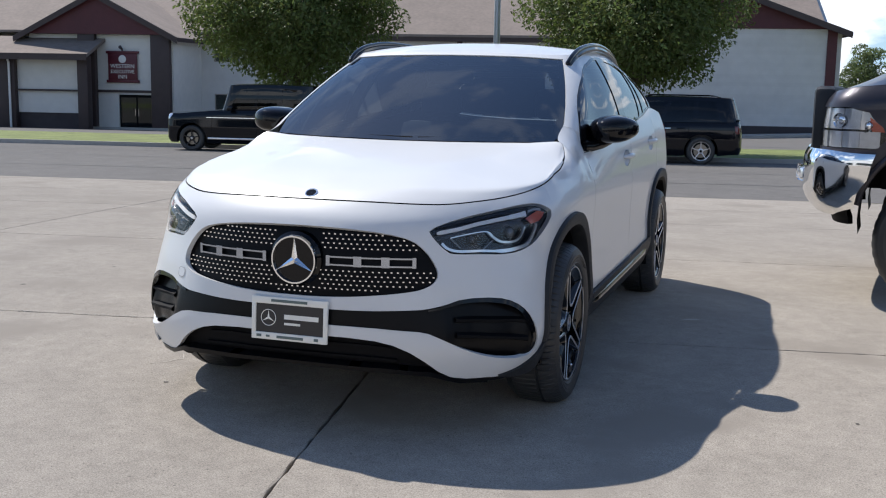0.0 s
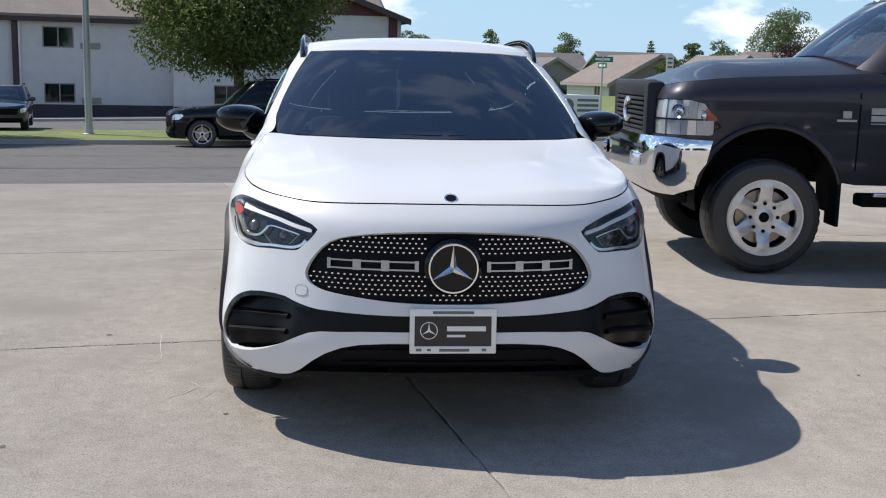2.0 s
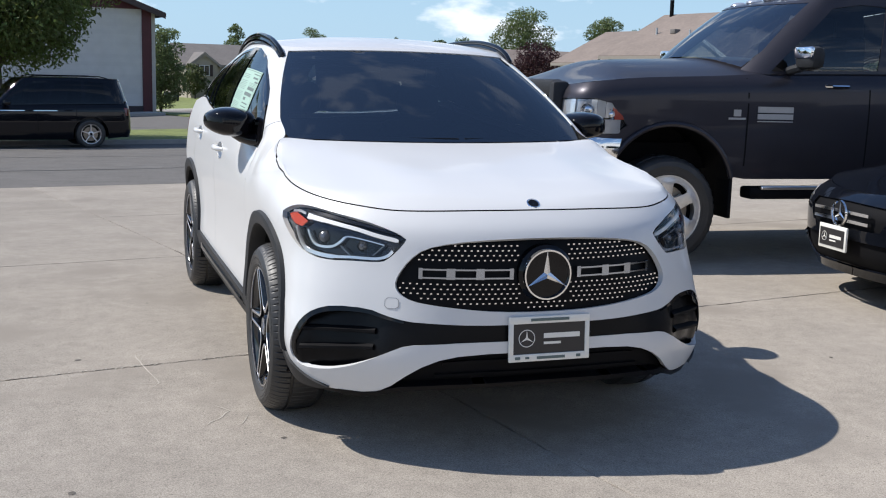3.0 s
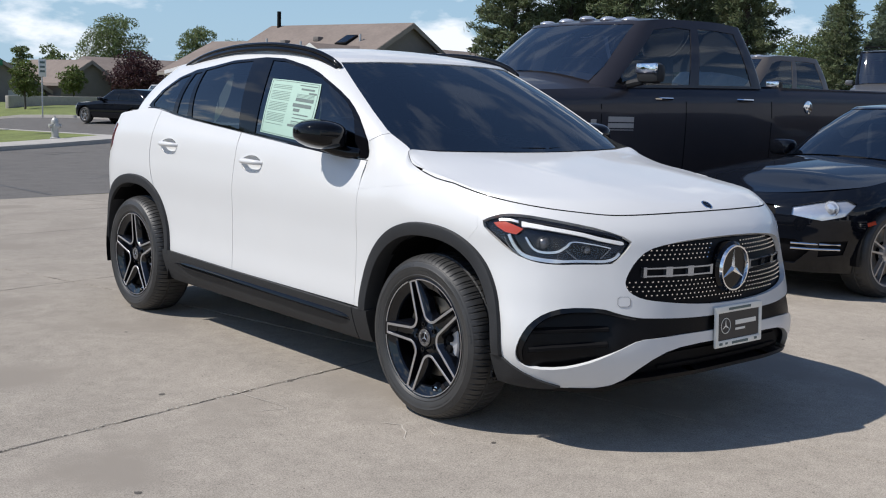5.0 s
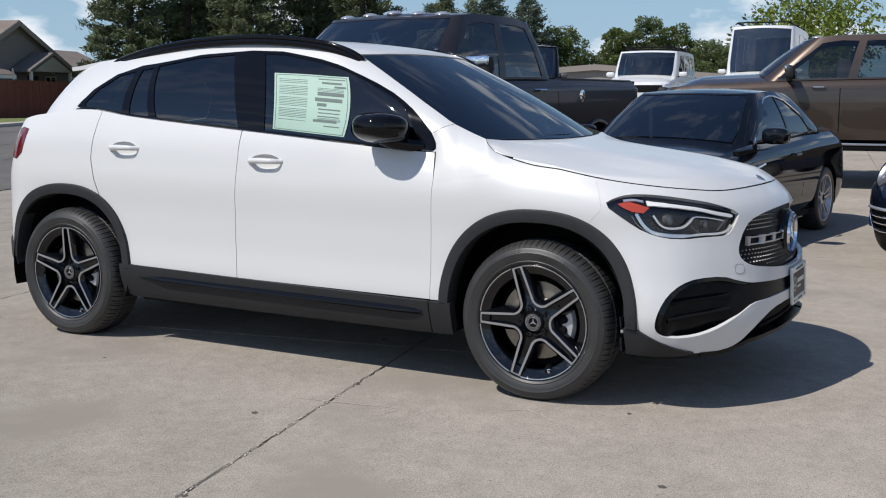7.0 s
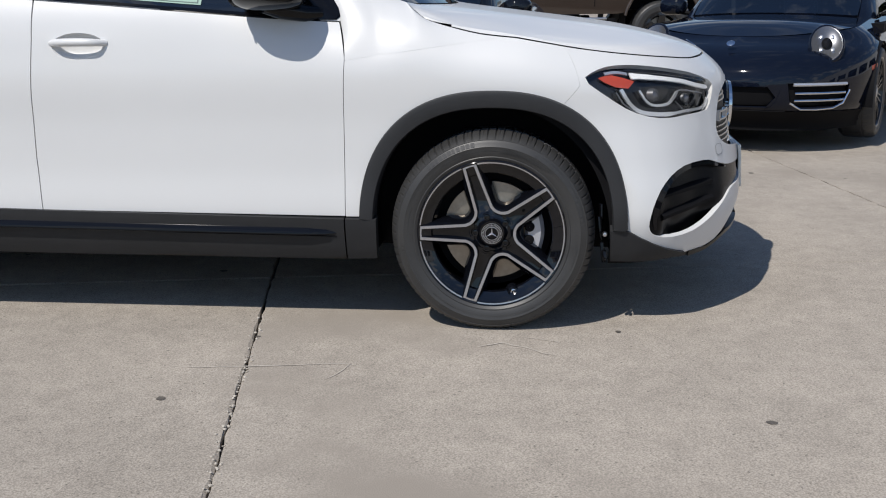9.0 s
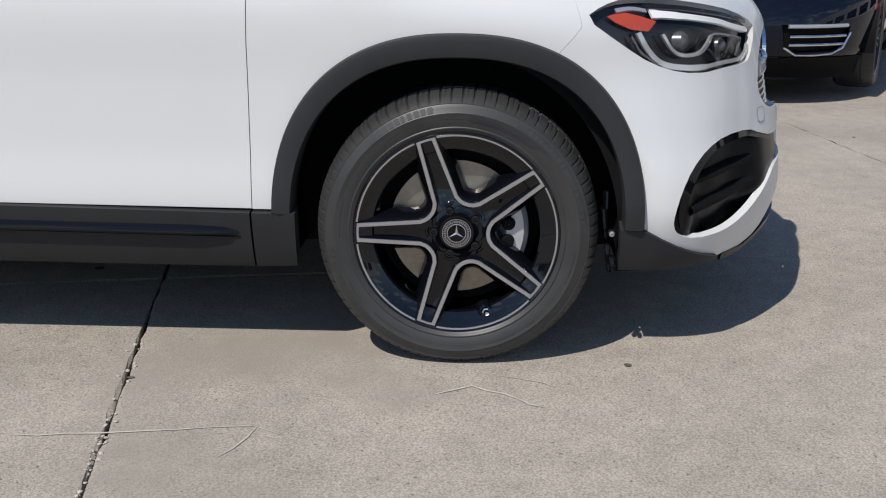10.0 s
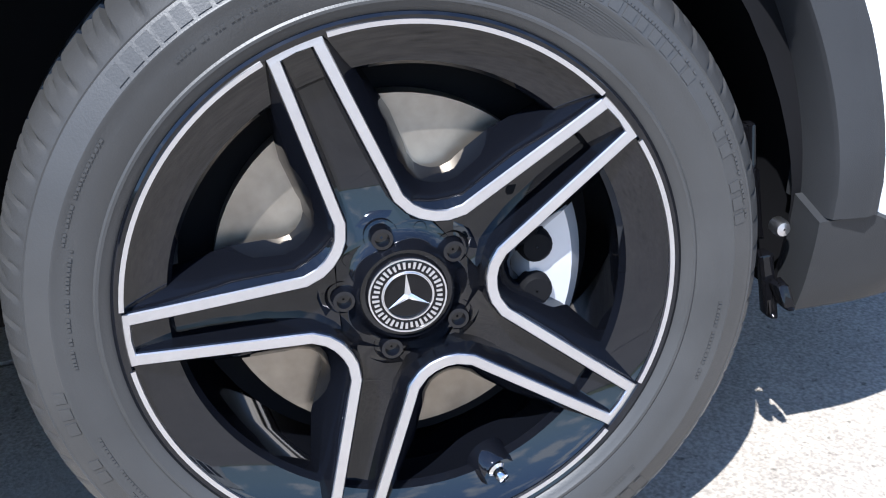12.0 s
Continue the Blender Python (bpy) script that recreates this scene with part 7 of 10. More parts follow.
        for yy, zz, rr_ in ((-0.66, 1.02, 0.050), (-0.50, 0.99, 0.042)):
            p = skin(s.u_at(yy, zz), zz)
            d = (p - Vector((0, 0.1, zz))).normalized()
            turned("lamp_lens", [(0.001, 0.004), (rr_ * 0.5, 0.002), (rr_ * 0.7, -0.006), (rr_ * 0.95, 0.004), (rr_, -0.012)], CHROME, v, seg=20, m=Matrix.Translation(p - d * 0.006) @ d.to_track_quat("Z", "Y").to_matrix().to_4x4())
        am = sp(s, [(-0.475, 1.045), (-0.455, 0.955), (-0.375, 0.955), (-0.405, 1.005)])
        panel("amber_marker", skin, am, AMBER, v, (), 0.05, 0.05, lift=-0.001, edge=0, centre=s.centre)
        # wheel arch lip
        pts = [(q * (s.wrap(s.u_at(max(-0.6, 0.52 * math.cos(radians(a))), 0.8), 0.8).x + 0.010), 0.525 * math.cos(radians(a)), 0.405 + 0.525 * math.sin(radians(a))) for a in range(14, 172, 6)]
        tube("arch_lip", pts, 0.022, mat, v, seg=8)
        pts = [(q * 0.995, 3.80 + 0.525 * math.cos(radians(a)), 0.405 + 0.525 * math.sin(radians(a))) for a in range(14, 172, 6)]
        tube("arch_lip", pts, 0.022, mat, v, seg=8)
        box("running_board", (min(q * 0.86, q * 1.03), max(q * 0.86, q * 1.03), 0.66, 3.15, 0.37, 0.46), DARK, v, bevel=0.02)
        box("step_bar", (min(q * 1.0, q * 1.045), max(q * 1.0, q * 1.045), 0.74, 3.02, 0.445, 0.475), SILVER, v, bevel=0.01)
        box("mud_flap", (min(q * 0.76, q * 0.99), max(q * 0.76, q * 0.99), 0.50, 0.53, 0.22, 0.56), DARK, v, bevel=0.008)
        # towing mirror
        bm = bmesh.new()
        add_box(bm, -0.13, 0.13, -0.06, 0.06, -0.075, 0.095, 0.05)
        mo = part("door_mirror", bm, SATIN_BLACK, v, "large black towing mirror", m=Matrix.Translation((q * 1.16, 1.0, 1.43)))
        box("mirror_cap", (-0.115, 0.115, -0.07, -0.03, 0.0, 0.092), CHROME, mo, bevel=0.018)
        tube("mirror_arm", [(-q * 0.26, -0.02, -0.09), (-q * 0.08, 0.0, -0.055)], 0.035, SATIN_BLACK, mo, seg=8)
    # chrome bumper wraps the nose
    bump = [(u / 20, 0.805) for u in range(0, 16)] + [(s.u_at(-0.40, 0.6), 0.80), (s.u_at(-0.43, 0.6), 0.66), (s.u_at(-0.50, 0.5), 0.50)] + [(u / 20, 0.47) for u in range(14, -1, -1)]
    def bowed(u, z):
        p = s.wrap(u, z)
        d = Vector((p.x, p.y - 0.6, 0)).normalized()
        # a flat face with rounded upper and lower edges
        k = max(-1.0, min(1.0, (z - 0.64) / 0.18))
        return p + d * 0.045 * (1 - k ** 6) ** 0.5

    panel("front_bumper", bowed, bump, CHROME if chrome_bits else mat, v, (), 0.03, 0.03, lift=0.055, edge=0.06, both=True, centre=s.centre, label="chrome front bumper")
    panel("air_dam", s.wrap, [(u / 20, 0.47) for u in range(0, 17)] + [(u / 20, 0.36) for u in range(15, -1, -1)], DARK, v, (), 0.05, 0.05, lift=0.02, edge=0.05, both=True, centre=s.centre)
    for q in (1, -1):
        box("fog_lamp_frame", (-0.10, 0.10, -0.012, 0.012, -0.055, 0.055), CHROME, v, bevel=0.02, m=Matrix.Translation((q * 0.70, -0.875, 0.665)) @ pose(0, 0, 0, 0, 0, q * 24))
        box("fog_lamp", (-0.065, 0.065, -0.016, 0.0, -0.035, 0.035), LAMP_GREY, v, bevel=0.015, m=Matrix.Translation((q * 0.70, -0.885, 0.665)) @ pose(0, 0, 0, 0, 0, q * 24))
    # grille surround with bars
    gr = empty("grille")
    gr.parent = v
    bm = bmesh.new()
    add_box(bm, -0.66, 0.66, -0.842, -0.73, 1.105, 1.235, 0.035)
    add_box(bm, -0.66, 0.66, -0.850, -0.77, 0.80, 0.86, 0.03)
    for x in (-0.640, 0.640):
        add_box(bm, x - 0.06, x + 0.06, -0.840, -0.70, 0.81, 1.225, 0.035)
    part("surround", bm, SATIN_BLACK, gr, "black grille surround")
    box("backing", (-0.60, 0.60, -0.80, -0.77, 0.82, 1.15), DARK, gr)
    badge = [(0.085 * math.cos(radians(a)), -0.848, 1.0 + 0.085 * math.sin(radians(a))) for a in range(40, 321, 20)]
    tube("grille_badge", badge, 0.018, LAMP_GREY, gr, seg=8)
    for i in range(7):
        z = 0.865 + 0.036 * i
        box("grille_bar", (-0.58, 0.58, -0.838, -0.80, z, z + 0.022), SATIN_BLACK, gr, bevel=0.006)
    # badge bars on the front door
    for y0, y1, z0, z1 in ((0.70, 1.00, 1.025, 1.070), (0.70, 1.00, 0.975, 1.015), (0.70, 1.00, 0.955, 0.962), (0.46, 0.60, 0.97, 0.985), (0.50, 0.56, 0.995, 1.045)):
        for q in (1, -1):
            x = s.wrap(s.u_at((y0 + y1) / 2, z0), z0).x
            box("badge_bar", (min(q * x, q * (x + 0.006)), max(q * x, q * (x + 0.006)), y0, y1, z0, z1), WHEEL_GREY, v)
    for x in (-0.55, -0.28, 0.0, 0.28, 0.55):
        bm = bmesh.new()
        bmesh.ops.create_uvsphere(bm, u_segments=16, v_segments=8, radius=1)
        bmesh.ops.transform(bm, matrix=Matrix.Translation((x, 1.34, 1.945 - 0.05 * abs(x))) @ Matrix.Diagonal((0.075, 0.085, 0.032, 1)), verts=bm.verts)
        part("roof_marker", bm, LAMP_GREY, v, "small roof marker lamp")
    for q in (1,):
        x = s.wrap(s.u_at(3.45, 1.18), 1.18).x
        turned("fuel_flap", [(0.001, 0.008), (0.055, 0.006), (0.070, 0.0)], CHROME, v, "bright fuel filler", seg=24, m=Matrix.Translation((x, 3.42, 1.19)) @ pose(0, 0, 0, 0, 90, 0))
    tube("wiper", [(-0.6, 0.70, 1.36), (0.0, 0.62, 1.39), (0.3, 0.62, 1.39)], 0.010, DARK, v, seg=6)
    return v


def at_ground(x, y, rz, dz=0.0):
    return pose(x, y, ground_z(*uv(x, y)) + dz, 0, 0, rz)


pickup("pickup_truck", "dark grey metallic crew cab pickup truck with chrome bumper", pose(2.70, 3.70, 0.152, 0, 0, -94.8), GREY_PAINT, detail=1.6)
pickup("pickup_truck", "bronze metallic crew cab pickup truck with black bumper", at_ground(11.4, 2.3, 189.5, 0.14), BRONZE_PAINT, raised=0.14, chrome_bits=False, wheel_mat=WHEEL_BLACK)
pickup("pickup_truck", "taupe crew cab pickup truck behind the row", at_ground(10.2, 7.3, -95, 0.14), TAUPE_PAINT, wheel_mat=WHEEL_GREY)


# the black coupe
def coupe():
    s = Shape(half=[(0.20, 0.80), (0.35, 0.865), (0.55, 0.885), (0.72, 0.875), (0.85, 0.86), (1.0, 0.83)],
              nose=[(0.20, -0.70), (0.35, -0.78), (0.55, -0.79), (0.66, -0.765), (0.76, -0.66)],
              tail=[(0.20, 3.60), (0.45, 3.78), (0.80, 3.76), (1.0, 3.70)],
              edge=[(-0.8, 0.690), (-0.6, 0.735), (-0.2, 0.80), (0.3, 0.865), (0.8, 0.905), (1.6, 0.935), (2.6, 0.975), (3.7, 0.985)],
              y_side=-0.10, y_tail=3.2, n_nose=2.5, n_tail=2.6, crest=0.085, crest_h=0.16, mid=0.075,
              base=(0.52, 0.95, 2.75, 3.20, 0.765), roof=(1.28, 1.52, 2.30, 2.62, 0.555),
              roof_z=[(1.2, 1.34), (1.45, 1.385), (1.9, 1.405), (2.3, 1.385), (2.65, 1.32)], crown=0.10, bulge=0.03)
    lamp = [(0.36, 0.655), (0.36, 0.595), (0.55, 0.565), (0.70, 0.60), (0.78, 0.685), (0.70, 0.715), (0.52, 0.695)]
    grille = [(0.0, 0.665), (0.25, 0.655), (0.27, 0.60), (0.22, 0.505), (0.0, 0.495)]
    low = [(0.0, 0.43), (0.40, 0.425), (0.50, 0.36), (0.40, 0.25), (0.0, 0.25)]
    fog = [(0.55, 0.42), (0.74, 0.43), (0.72, 0.33), (0.55, 0.31)]
    side_mark = [(0.86, 0.555), (0.92, 0.57), (0.93, 0.545), (0.87, 0.53)]
    wins = [[(0.97, 0.04), (1.50, 0.04), (1.45, 0.88), (1.15, 0.86)], [(1.53, 0.04), (1.88, 0.10), (1.86, 0.50), (1.70, 0.80), (1.48, 0.88)]]
    v = vehicle("coupe", "glossy black two-door coupe with five-spoke wheels", pose(3.80, 1.165, 0.012, 0, 0, -97), s, BLACK_PAINT, (0.325, 0.235, 0.235, 0.0, 2.76, 0.868), wins, glass=GLASS, screen_glass=SCREEN,
                front_parts=[(lamp, "headlight", LAMP_GREY, -0.015, "clear headlight with round projector"), (grille, "grille", DARK, -0.015, "dark grille with a bright star"), (low, "lower_intake", DARK, -0.02, ""), (fog, "side_intake", DARK, -0.012, ""), (side_mark, "amber_marker", AMBER, 0.002, "amber side marker")],
                doors=(up_line(0.62, 0.30, 0.86), up_line(1.98, 0.30, 0.93)), detail=1.5, zlow=0.17, arch_r=0.365, mirror=(0.93, 0.98, 0.985), handles=((1.75, 0.80, BLACK_PAINT),), wheel_args=dict(spokes=5, mat=WHEEL_GREY, double=True, width_s=0.17))
    for q in (1, -1):
        g = panel("lamp_cover", lambda a, b, q=q: Vector((q * s.wrap(a, b).x, s.wrap(a, b).y, s.wrap(a, b).z)), lamp, CLEAR, v, (), 0.04, 0.04, lift=0.002, edge=0, centre=s.centre)
        g.visible_shadow = False
        p = s.wrap(0.60, 0.645)
        turned("projector", [(0.001, 0.03), (0.035, 0.022), (0.05, 0.0), (0.058, 0.004), (0.058, -0.02)], LAMP_GREY, v, seg=24, m=Matrix.Translation((q * (p.x - 0.02), p.y + 0.02, p.z)) @ Vector((q * 0.35, -0.93, 0.1)).to_track_quat("Z", "Y").to_matrix().to_4x4())
    for z in (0.545, 0.60):
        box("grille_bar", (-0.30, 0.30, -0.795, -0.77, z - 0.010, z + 0.010), CHROME, v)
    star_badge("star_emblem", 0.085, v, Matrix.Translation((0, -0.80, 0.585)) @ pose(0, 0, 0, 90), CHROME, None, 0.012, 0.07)
    for q in (1, -1):
        for z in (0.40, 0.365):
            tube("intake_bar", [(q * 0.55, -0.70, z), (q * 0.68, -0.60, z), (q * 0.78, -0.46, z)], 0.007, CHROME, v, seg=6)
        x = s.half(0.72)
        tube("side_vent", [(q * (x + 0.004), 0.52, 0.70), (q * (x + 0.008), 0.70, 0.725), (q * (x + 0.004), 0.86, 0.745)], 0.020, CHROME, v, seg=6, squash=0.6)
        pts = [s.house(u, g) for u, g in ((0.96, 0.03), (1.13, 0.86), (1.3, 0.90), (1.47, 0.90), (1.70, 0.82), (1.87, 0.50), (1.90, 0.08), (1.5, 0.02), (0.96, 0.02))]
        tube("window_trim", [(q * p.x, p.y, p.z) for p in pts], 0.008, CHROME, v, seg=6)
    pl = empty("plate_holder", m=Matrix.Translation((0, -0.835, 0.43)))
    pl.parent = v
    box("frame", (-0.155, 0.155, -0.006, 0.01, -0.078, 0.078), PLATE_WHITE, pl, bevel=0.006)
    box("plate", (-0.135, 0.135, -0.010, -0.004, -0.055, 0.055), PLATE_DARK, pl)
    box("print_bar", (-0.02, 0.11, -0.012, -0.009, -0.005, 0.015), PLATE_WHITE, pl)
    box("print_bar", (-0.02, 0.05, -0.012, -0.009, -0.025, -0.016), PLATE_WHITE, pl)
    star_badge("plate_mark", 0.03, pl, Matrix.Translation((-0.08, -0.011, 0.0)) @ pose(0, 0, 0, 90), PLATE_WHITE, None, 0.001, 0.05)
    return v


coupe()


# the low sports car
def sports_car():
    s = Shape(half=[(0.18, 0.84), (0.32, 0.90), (0.52, 0.925), (0.70, 0.925), (0.82, 0.90), (0.95, 0.86)],
              nose=[(0.18, -0.86), (0.30, -0.98), (0.45, -0.995), (0.56, -0.955), (0.66, -0.83), (0.74, -0.62)],
              tail=[(0.18, 3.35), (0.45, 3.48), (0.80, 3.42)],
              edge=[(-1.0, 0.585), (-0.8, 0.66), (-0.55, 0.745), (-0.2, 0.80), (0.3, 0.83), (0.9, 0.86), (1.6, 0.89), (2.4, 0.90), (3.4, 0.82)],
              y_side=-0.02, y_tail=2.9, n_nose=2.3, n_tail=2.4, crest=0.16, crest_h=0.22, mid=0.05,
              base=(0.38, 0.88, 2.10, 3.20, 0.76), roof=(1.05, 1.32, 1.85, 2.20, 0.54),
              roof_z=[(1.0, 1.22), (1.3, 1.275), (1.6, 1.285), (2.0, 1.25), (2.3, 1.19)], crown=0.13, bulge=0.035)
    mouth = [(0.0, 0.43), (0.18, 0.43), (0.22, 0.36), (0.18, 0.29), (0.0, 0.29)]
    side = [(0.27, 0.455), (0.50, 0.46), (0.62, 0.44), (0.62, 0.36), (0.56, 0.29), (0.34, 0.28), (0.29, 0.33)]
    mark = [(0.80, 0.55), (0.87, 0.565), (0.87, 0.535), (0.81, 0.52)]
    wins = [[(0.97, 0.04), (1.55, 0.04), (1.50, 0.88), (1.2, 0.86)], [(1.58, 0.05), (1.95, 0.12), (1.85, 0.72), (1.54, 0.88)]]
    v = vehicle("sports_car", "dark blue-black low sports car with oval headlights", pose(4.18, -1.71, 0.055, 0, 0, -112), s, NAVY_PAINT, (0.335, 0.25, 0.255, 0.0, 2.45, 0.905), wins, glass=GLASS, screen_glass=SCREEN,
                front_parts=[(mouth, "front_intake", DARK, -0.03, ""), (side, "side_intake", DARK, -0.03, "dark side intake"), (mark, "amber_marker", AMBER, 0.002, "")],
                doors=(up_line(0.72, 0.28, 0.83), up_line(1.85, 0.28, 0.87)), detail=1.5, zlow=0.14, arch_r=0.375, mirror=(0.93, 0.95, 0.93), handles=((1.65, 0.74, NAVY_PAINT),), wheel_args=dict(spokes=10, mat=WHEEL_BLACK, width_s=0.10, double=True))
    for q in (1, -1):
        axis = Vector((q * 0.22, -0.80, 0.56))
        mm = Matrix.Translation((q * 0.615, -0.625, 0.708)) @ axis.to_track_quat("Z", "Y").to_matrix().to_4x4() @ Matrix.Diagonal((0.108, 0.142, 0.55, 1))
        lamp = turned("headlight", [(0.001, 0.0), (0.9, 0.0), (0.96, 0.012), (1.04, 0.006), (1.08, -0.04)], LAMP_SMOKE, v, "oval headlight in bright ring", seg=40, m=mm)
        turned("lamp_ring", [(0.96, 0.014), (1.03, 0.018), (1.10, -0.01)], NAVY_PAINT, lamp, seg=40)
        for dx, dy in ((0.35, 0.35), (-0.35, 0.35), (0.35, -0.35), (-0.35, -0.35)):
            turned("lamp_dot", [(0.001, 0.022), (0.10, 0.018), (0.12, 0.0)], LAMP_GREY, lamp, seg=12, m=Matrix.Translation((dx, dy, 0.0)))
        turned("lamp_lens", [(0.001, 0.030), (0.26, 0.022), (0.34, 0.0)], DARK, lamp, seg=20)
        g = turned("lamp_cover", [(0.001, 0.055), (0.4, 0.050), (0.75, 0.034), (1.0, 0.012)], CLEAR, lamp, seg=32)
        g.visible_shadow = False
        for z in (0.335, 0.385):
            pts = [s.wrap(q * u, z) for u in (0.31, 0.38, 0.46, 0.54, 0.60)]
            tube("intake_slat", [p + Vector((0, 0.012, 0)) for p in pts], 0.008, CHROME, v, seg=6)
        pts = [s.wrap(q * u, 0.445) for u in (0.30, 0.38, 0.46, 0.54, 0.60)]
        tube("day_light", [p + Vector((0, -0.004, 0)) for p in pts], 0.012, LAMP_GREY, v, seg=8)
        pts = [s.wrap(q * u, z) for u, z in ((0.63, 0.40), (0.60, 0.31), (0.54, 0.278), (0.44, 0.272), (0.35, 0.275), (0.29, 0.32))]
        tube("intake_rim", pts, 0.007, CHROME, v, seg=6)
    panel("front_lip", s.wrap, twice([(0.0, 0.27), (0.5, 0.26), (0.80, 0.25), (0.80, 0.13), (0.5, 0.12), (0.0, 0.12)]), DARK, v, (), 0.05, 0.04, lift=0.006, edge=0.02, centre=s.centre)
    turned("bonnet_badge", [(0.001, 0.006), (0.02, 0.005), (0.03, 0.0)], CHROME, v, seg=16, m=Matrix.Translation((0, -0.80, 0.712)) @ pose(0, 0, 0, 35))
    return v


sports_car()


# taller cars
def tall_car(name, label, m, mat, length, width, height, wheelbase, front, r, rim_r, hood=0.95, belt=1.05, box_like=2.6, tail_lean=0.15, screen=(0.55, 1.15), wheel=WHEEL_GREY, rails=False, spokes=5, category="car", glass=DARK_GLASS, detail=0.8, group="", nose_h=0.75, side_line=None, hood_mid=0.06, pillars=None):
    hw = width / 2
    rear = length - front
    roof_w = hw * (0.74 if box_like < 3 else 0.86)
    s = Shape(half=[(0.22, hw * 0.92), (0.40, hw * 0.985), (0.65, hw), (0.9, hw * 0.99), (belt, hw * 0.965), (belt + 0.15, hw * 0.93)],
              nose=[(0.22, -front + 0.10), (0.42, -front), (nose_h, -front + 0.02), (hood, -front + 0.16)],
              tail=[(0.22, rear - 0.08), (0.5, rear), (0.9, rear - 0.02), (belt, rear - 0.05)],
              edge=[(-front, nose_h + 0.05), (-front + 0.3, hood - 0.06), (0.2, hood), (screen[0], hood + 0.04), (screen[0] + 0.5, belt), (rear, belt + 0.05)],
              y_side=-0.25, y_tail=rear - 0.35, n_nose=box_like, n_tail=box_like + 0.4, crest=0.05, crest_h=0.14, mid=hood_mid,
              base=(screen[0], screen[0] + 0.30, rear - 0.55, rear - 0.06, hw * 0.93), roof=(screen[1], screen[1] + 0.22, rear - 0.50 - tail_lean, rear - 0.10 - tail_lean, roof_w),
              roof_z=[(screen[1] - 0.1, height - 0.06), (screen[1] + 0.25, height - 0.015), ((screen[1] + rear) / 2, height), (rear - 0.2 - tail_lean, height - 0.03), (rear, height - 0.08)], crown=0.05, bulge=0.02)
    lamp = [(0.50, nose_h - 0.01), (0.50, nose_h - 0.13), (0.72, nose_h - 0.12), (0.84, nose_h - 0.02), (0.80, nose_h + 0.03), (0.60, nose_h + 0.02)]
    grille = [(0.0, nose_h - 0.01), (0.42, nose_h - 0.01), (0.40, nose_h - 0.2), (0.0, nose_h - 0.2)]
    low = [(0.0, 0.42), (0.6, 0.42), (0.6, 0.28), (0.0, 0.28)]
    tail = [(2.08, belt - 0.06), (2.35, belt - 0.06), (2.35, belt - 0.26), (2.12, belt - 0.26)]
    wins = [[(1.02, 0.05), (1.36, 0.05), (1.34, 0.85), (1.12, 0.84)], [(1.40, 0.05), (1.70, 0.05), (1.68, 0.85), (1.38, 0.85)], [(1.74, 0.05), (1.94, 0.05), (1.93, 0.82), (1.72, 0.85)]]
    v = vehicle(name, label, m, s, mat, (r, 0.24, rim_r, 0.0, wheelbase, hw - 0.02), wins, glass=glass, screen_glass=SCREEN, front_parts=[(lamp, "headlight", LAMP_GREY, 0.002, ""), (grille, "grille", DARK, 0.002, ""), (low, "lower_intake", DARK, 0.002, "")], rear_parts=[(tail, "tail_lamp", RED, 0.003, "")],
                doors=(up_line(0.62, 0.35, belt - 0.05), up_line(screen[0] + 1.15, 0.35, belt), up_line(screen[0] + 2.1, 0.55, belt)), detail=detail, zlow=0.24, mirror=(hw + 0.08, screen[0] + 0.42, belt + 0.06), handles=((screen[0] + 0.95, belt - 0.14, mat), (screen[0] + 1.9, belt - 0.13, mat)), wheel_args=dict(spokes=spokes, mat=wheel), rails=rails, category=category, group=group, pillars=pillars)
    if side_line:
        for q in (1, -1):
            for z in side_line:
                pts = [(s.u_at(y, z), z) for y in (0.45, 0.9, 1.4, 1.9, 2.25)]
                lane(pts, 0.02, 0.004, "side_strip", CHROME, v, lambda a, b, q=q: Vector((q * s.wrap(a, b).x, s.wrap(a, b).y, s.wrap(a, b).z)), 3.0, False)
    return v, s


def street_pose(u, v, rz, dz=0.0):
    x, y = xy(u, v)
    return pose(x, y, ground_z(u, v) + dz, 0, 0, rz + 10.3)


tall_car("estate_car", "black long seven-seat suv with silver wheels at the kerb", street_pose(0.42, 26.05, -90), BLACK_PAINT, 5.12, 1.93, 1.84, 3.075, 0.92, 0.385, 0.255, hood=1.06, belt=1.12, nose_h=0.88, screen=(0.62, 1.35), rails=True, detail=1.1, category="suv", side_line=(0.98,), wheel=SILVER)
g_car, _ = tall_car("off_road_car", "boxy black off-road car with spare wheel at the kerb", street_pose(-10.75, 25.9, -90), BLACK_PAINT, 4.55, 1.78, 1.95, 2.85, 0.78, 0.38, 0.25, hood=1.14, belt=1.20, box_like=6.0, tail_lean=0.02, screen=(0.78, 1.02), nose_h=1.05, wheel=WHEEL_BLACK, detail=1.1, category="suv", side_line=(0.98,), hood_mid=0.02)
turned("spare_wheel", [(0.001, 0.10), (0.30, 0.10), (0.345, 0.07), (0.35, 0.0), (0.35, -0.12), (0.001, -0.12)], CHROME, g_car, "spare wheel in bright cover", seg=40, m=Matrix.Translation((0.1, 3.90, 1.05)) @ pose(0, 0, 0, -90))
for q in (1, -1):
    box("side_step", (min(q * 0.78, q * 0.93), max(q * 0.78, q * 0.93), 0.5, 2.3, 0.36, 0.42), SILVER, g_car, bevel=0.015)
tall_car("small_suv", "dark green-black small suv facing the street", street_pose(-5.6, 34.2, 2, 0.12), paint("dark teal paint", (0.012, 0.022, 0.026)), 4.45, 1.78, 1.46, 2.60, 0.88, 0.33, 0.22, hood=0.88, belt=0.93, nose_h=0.72, rails=True, category="suv")
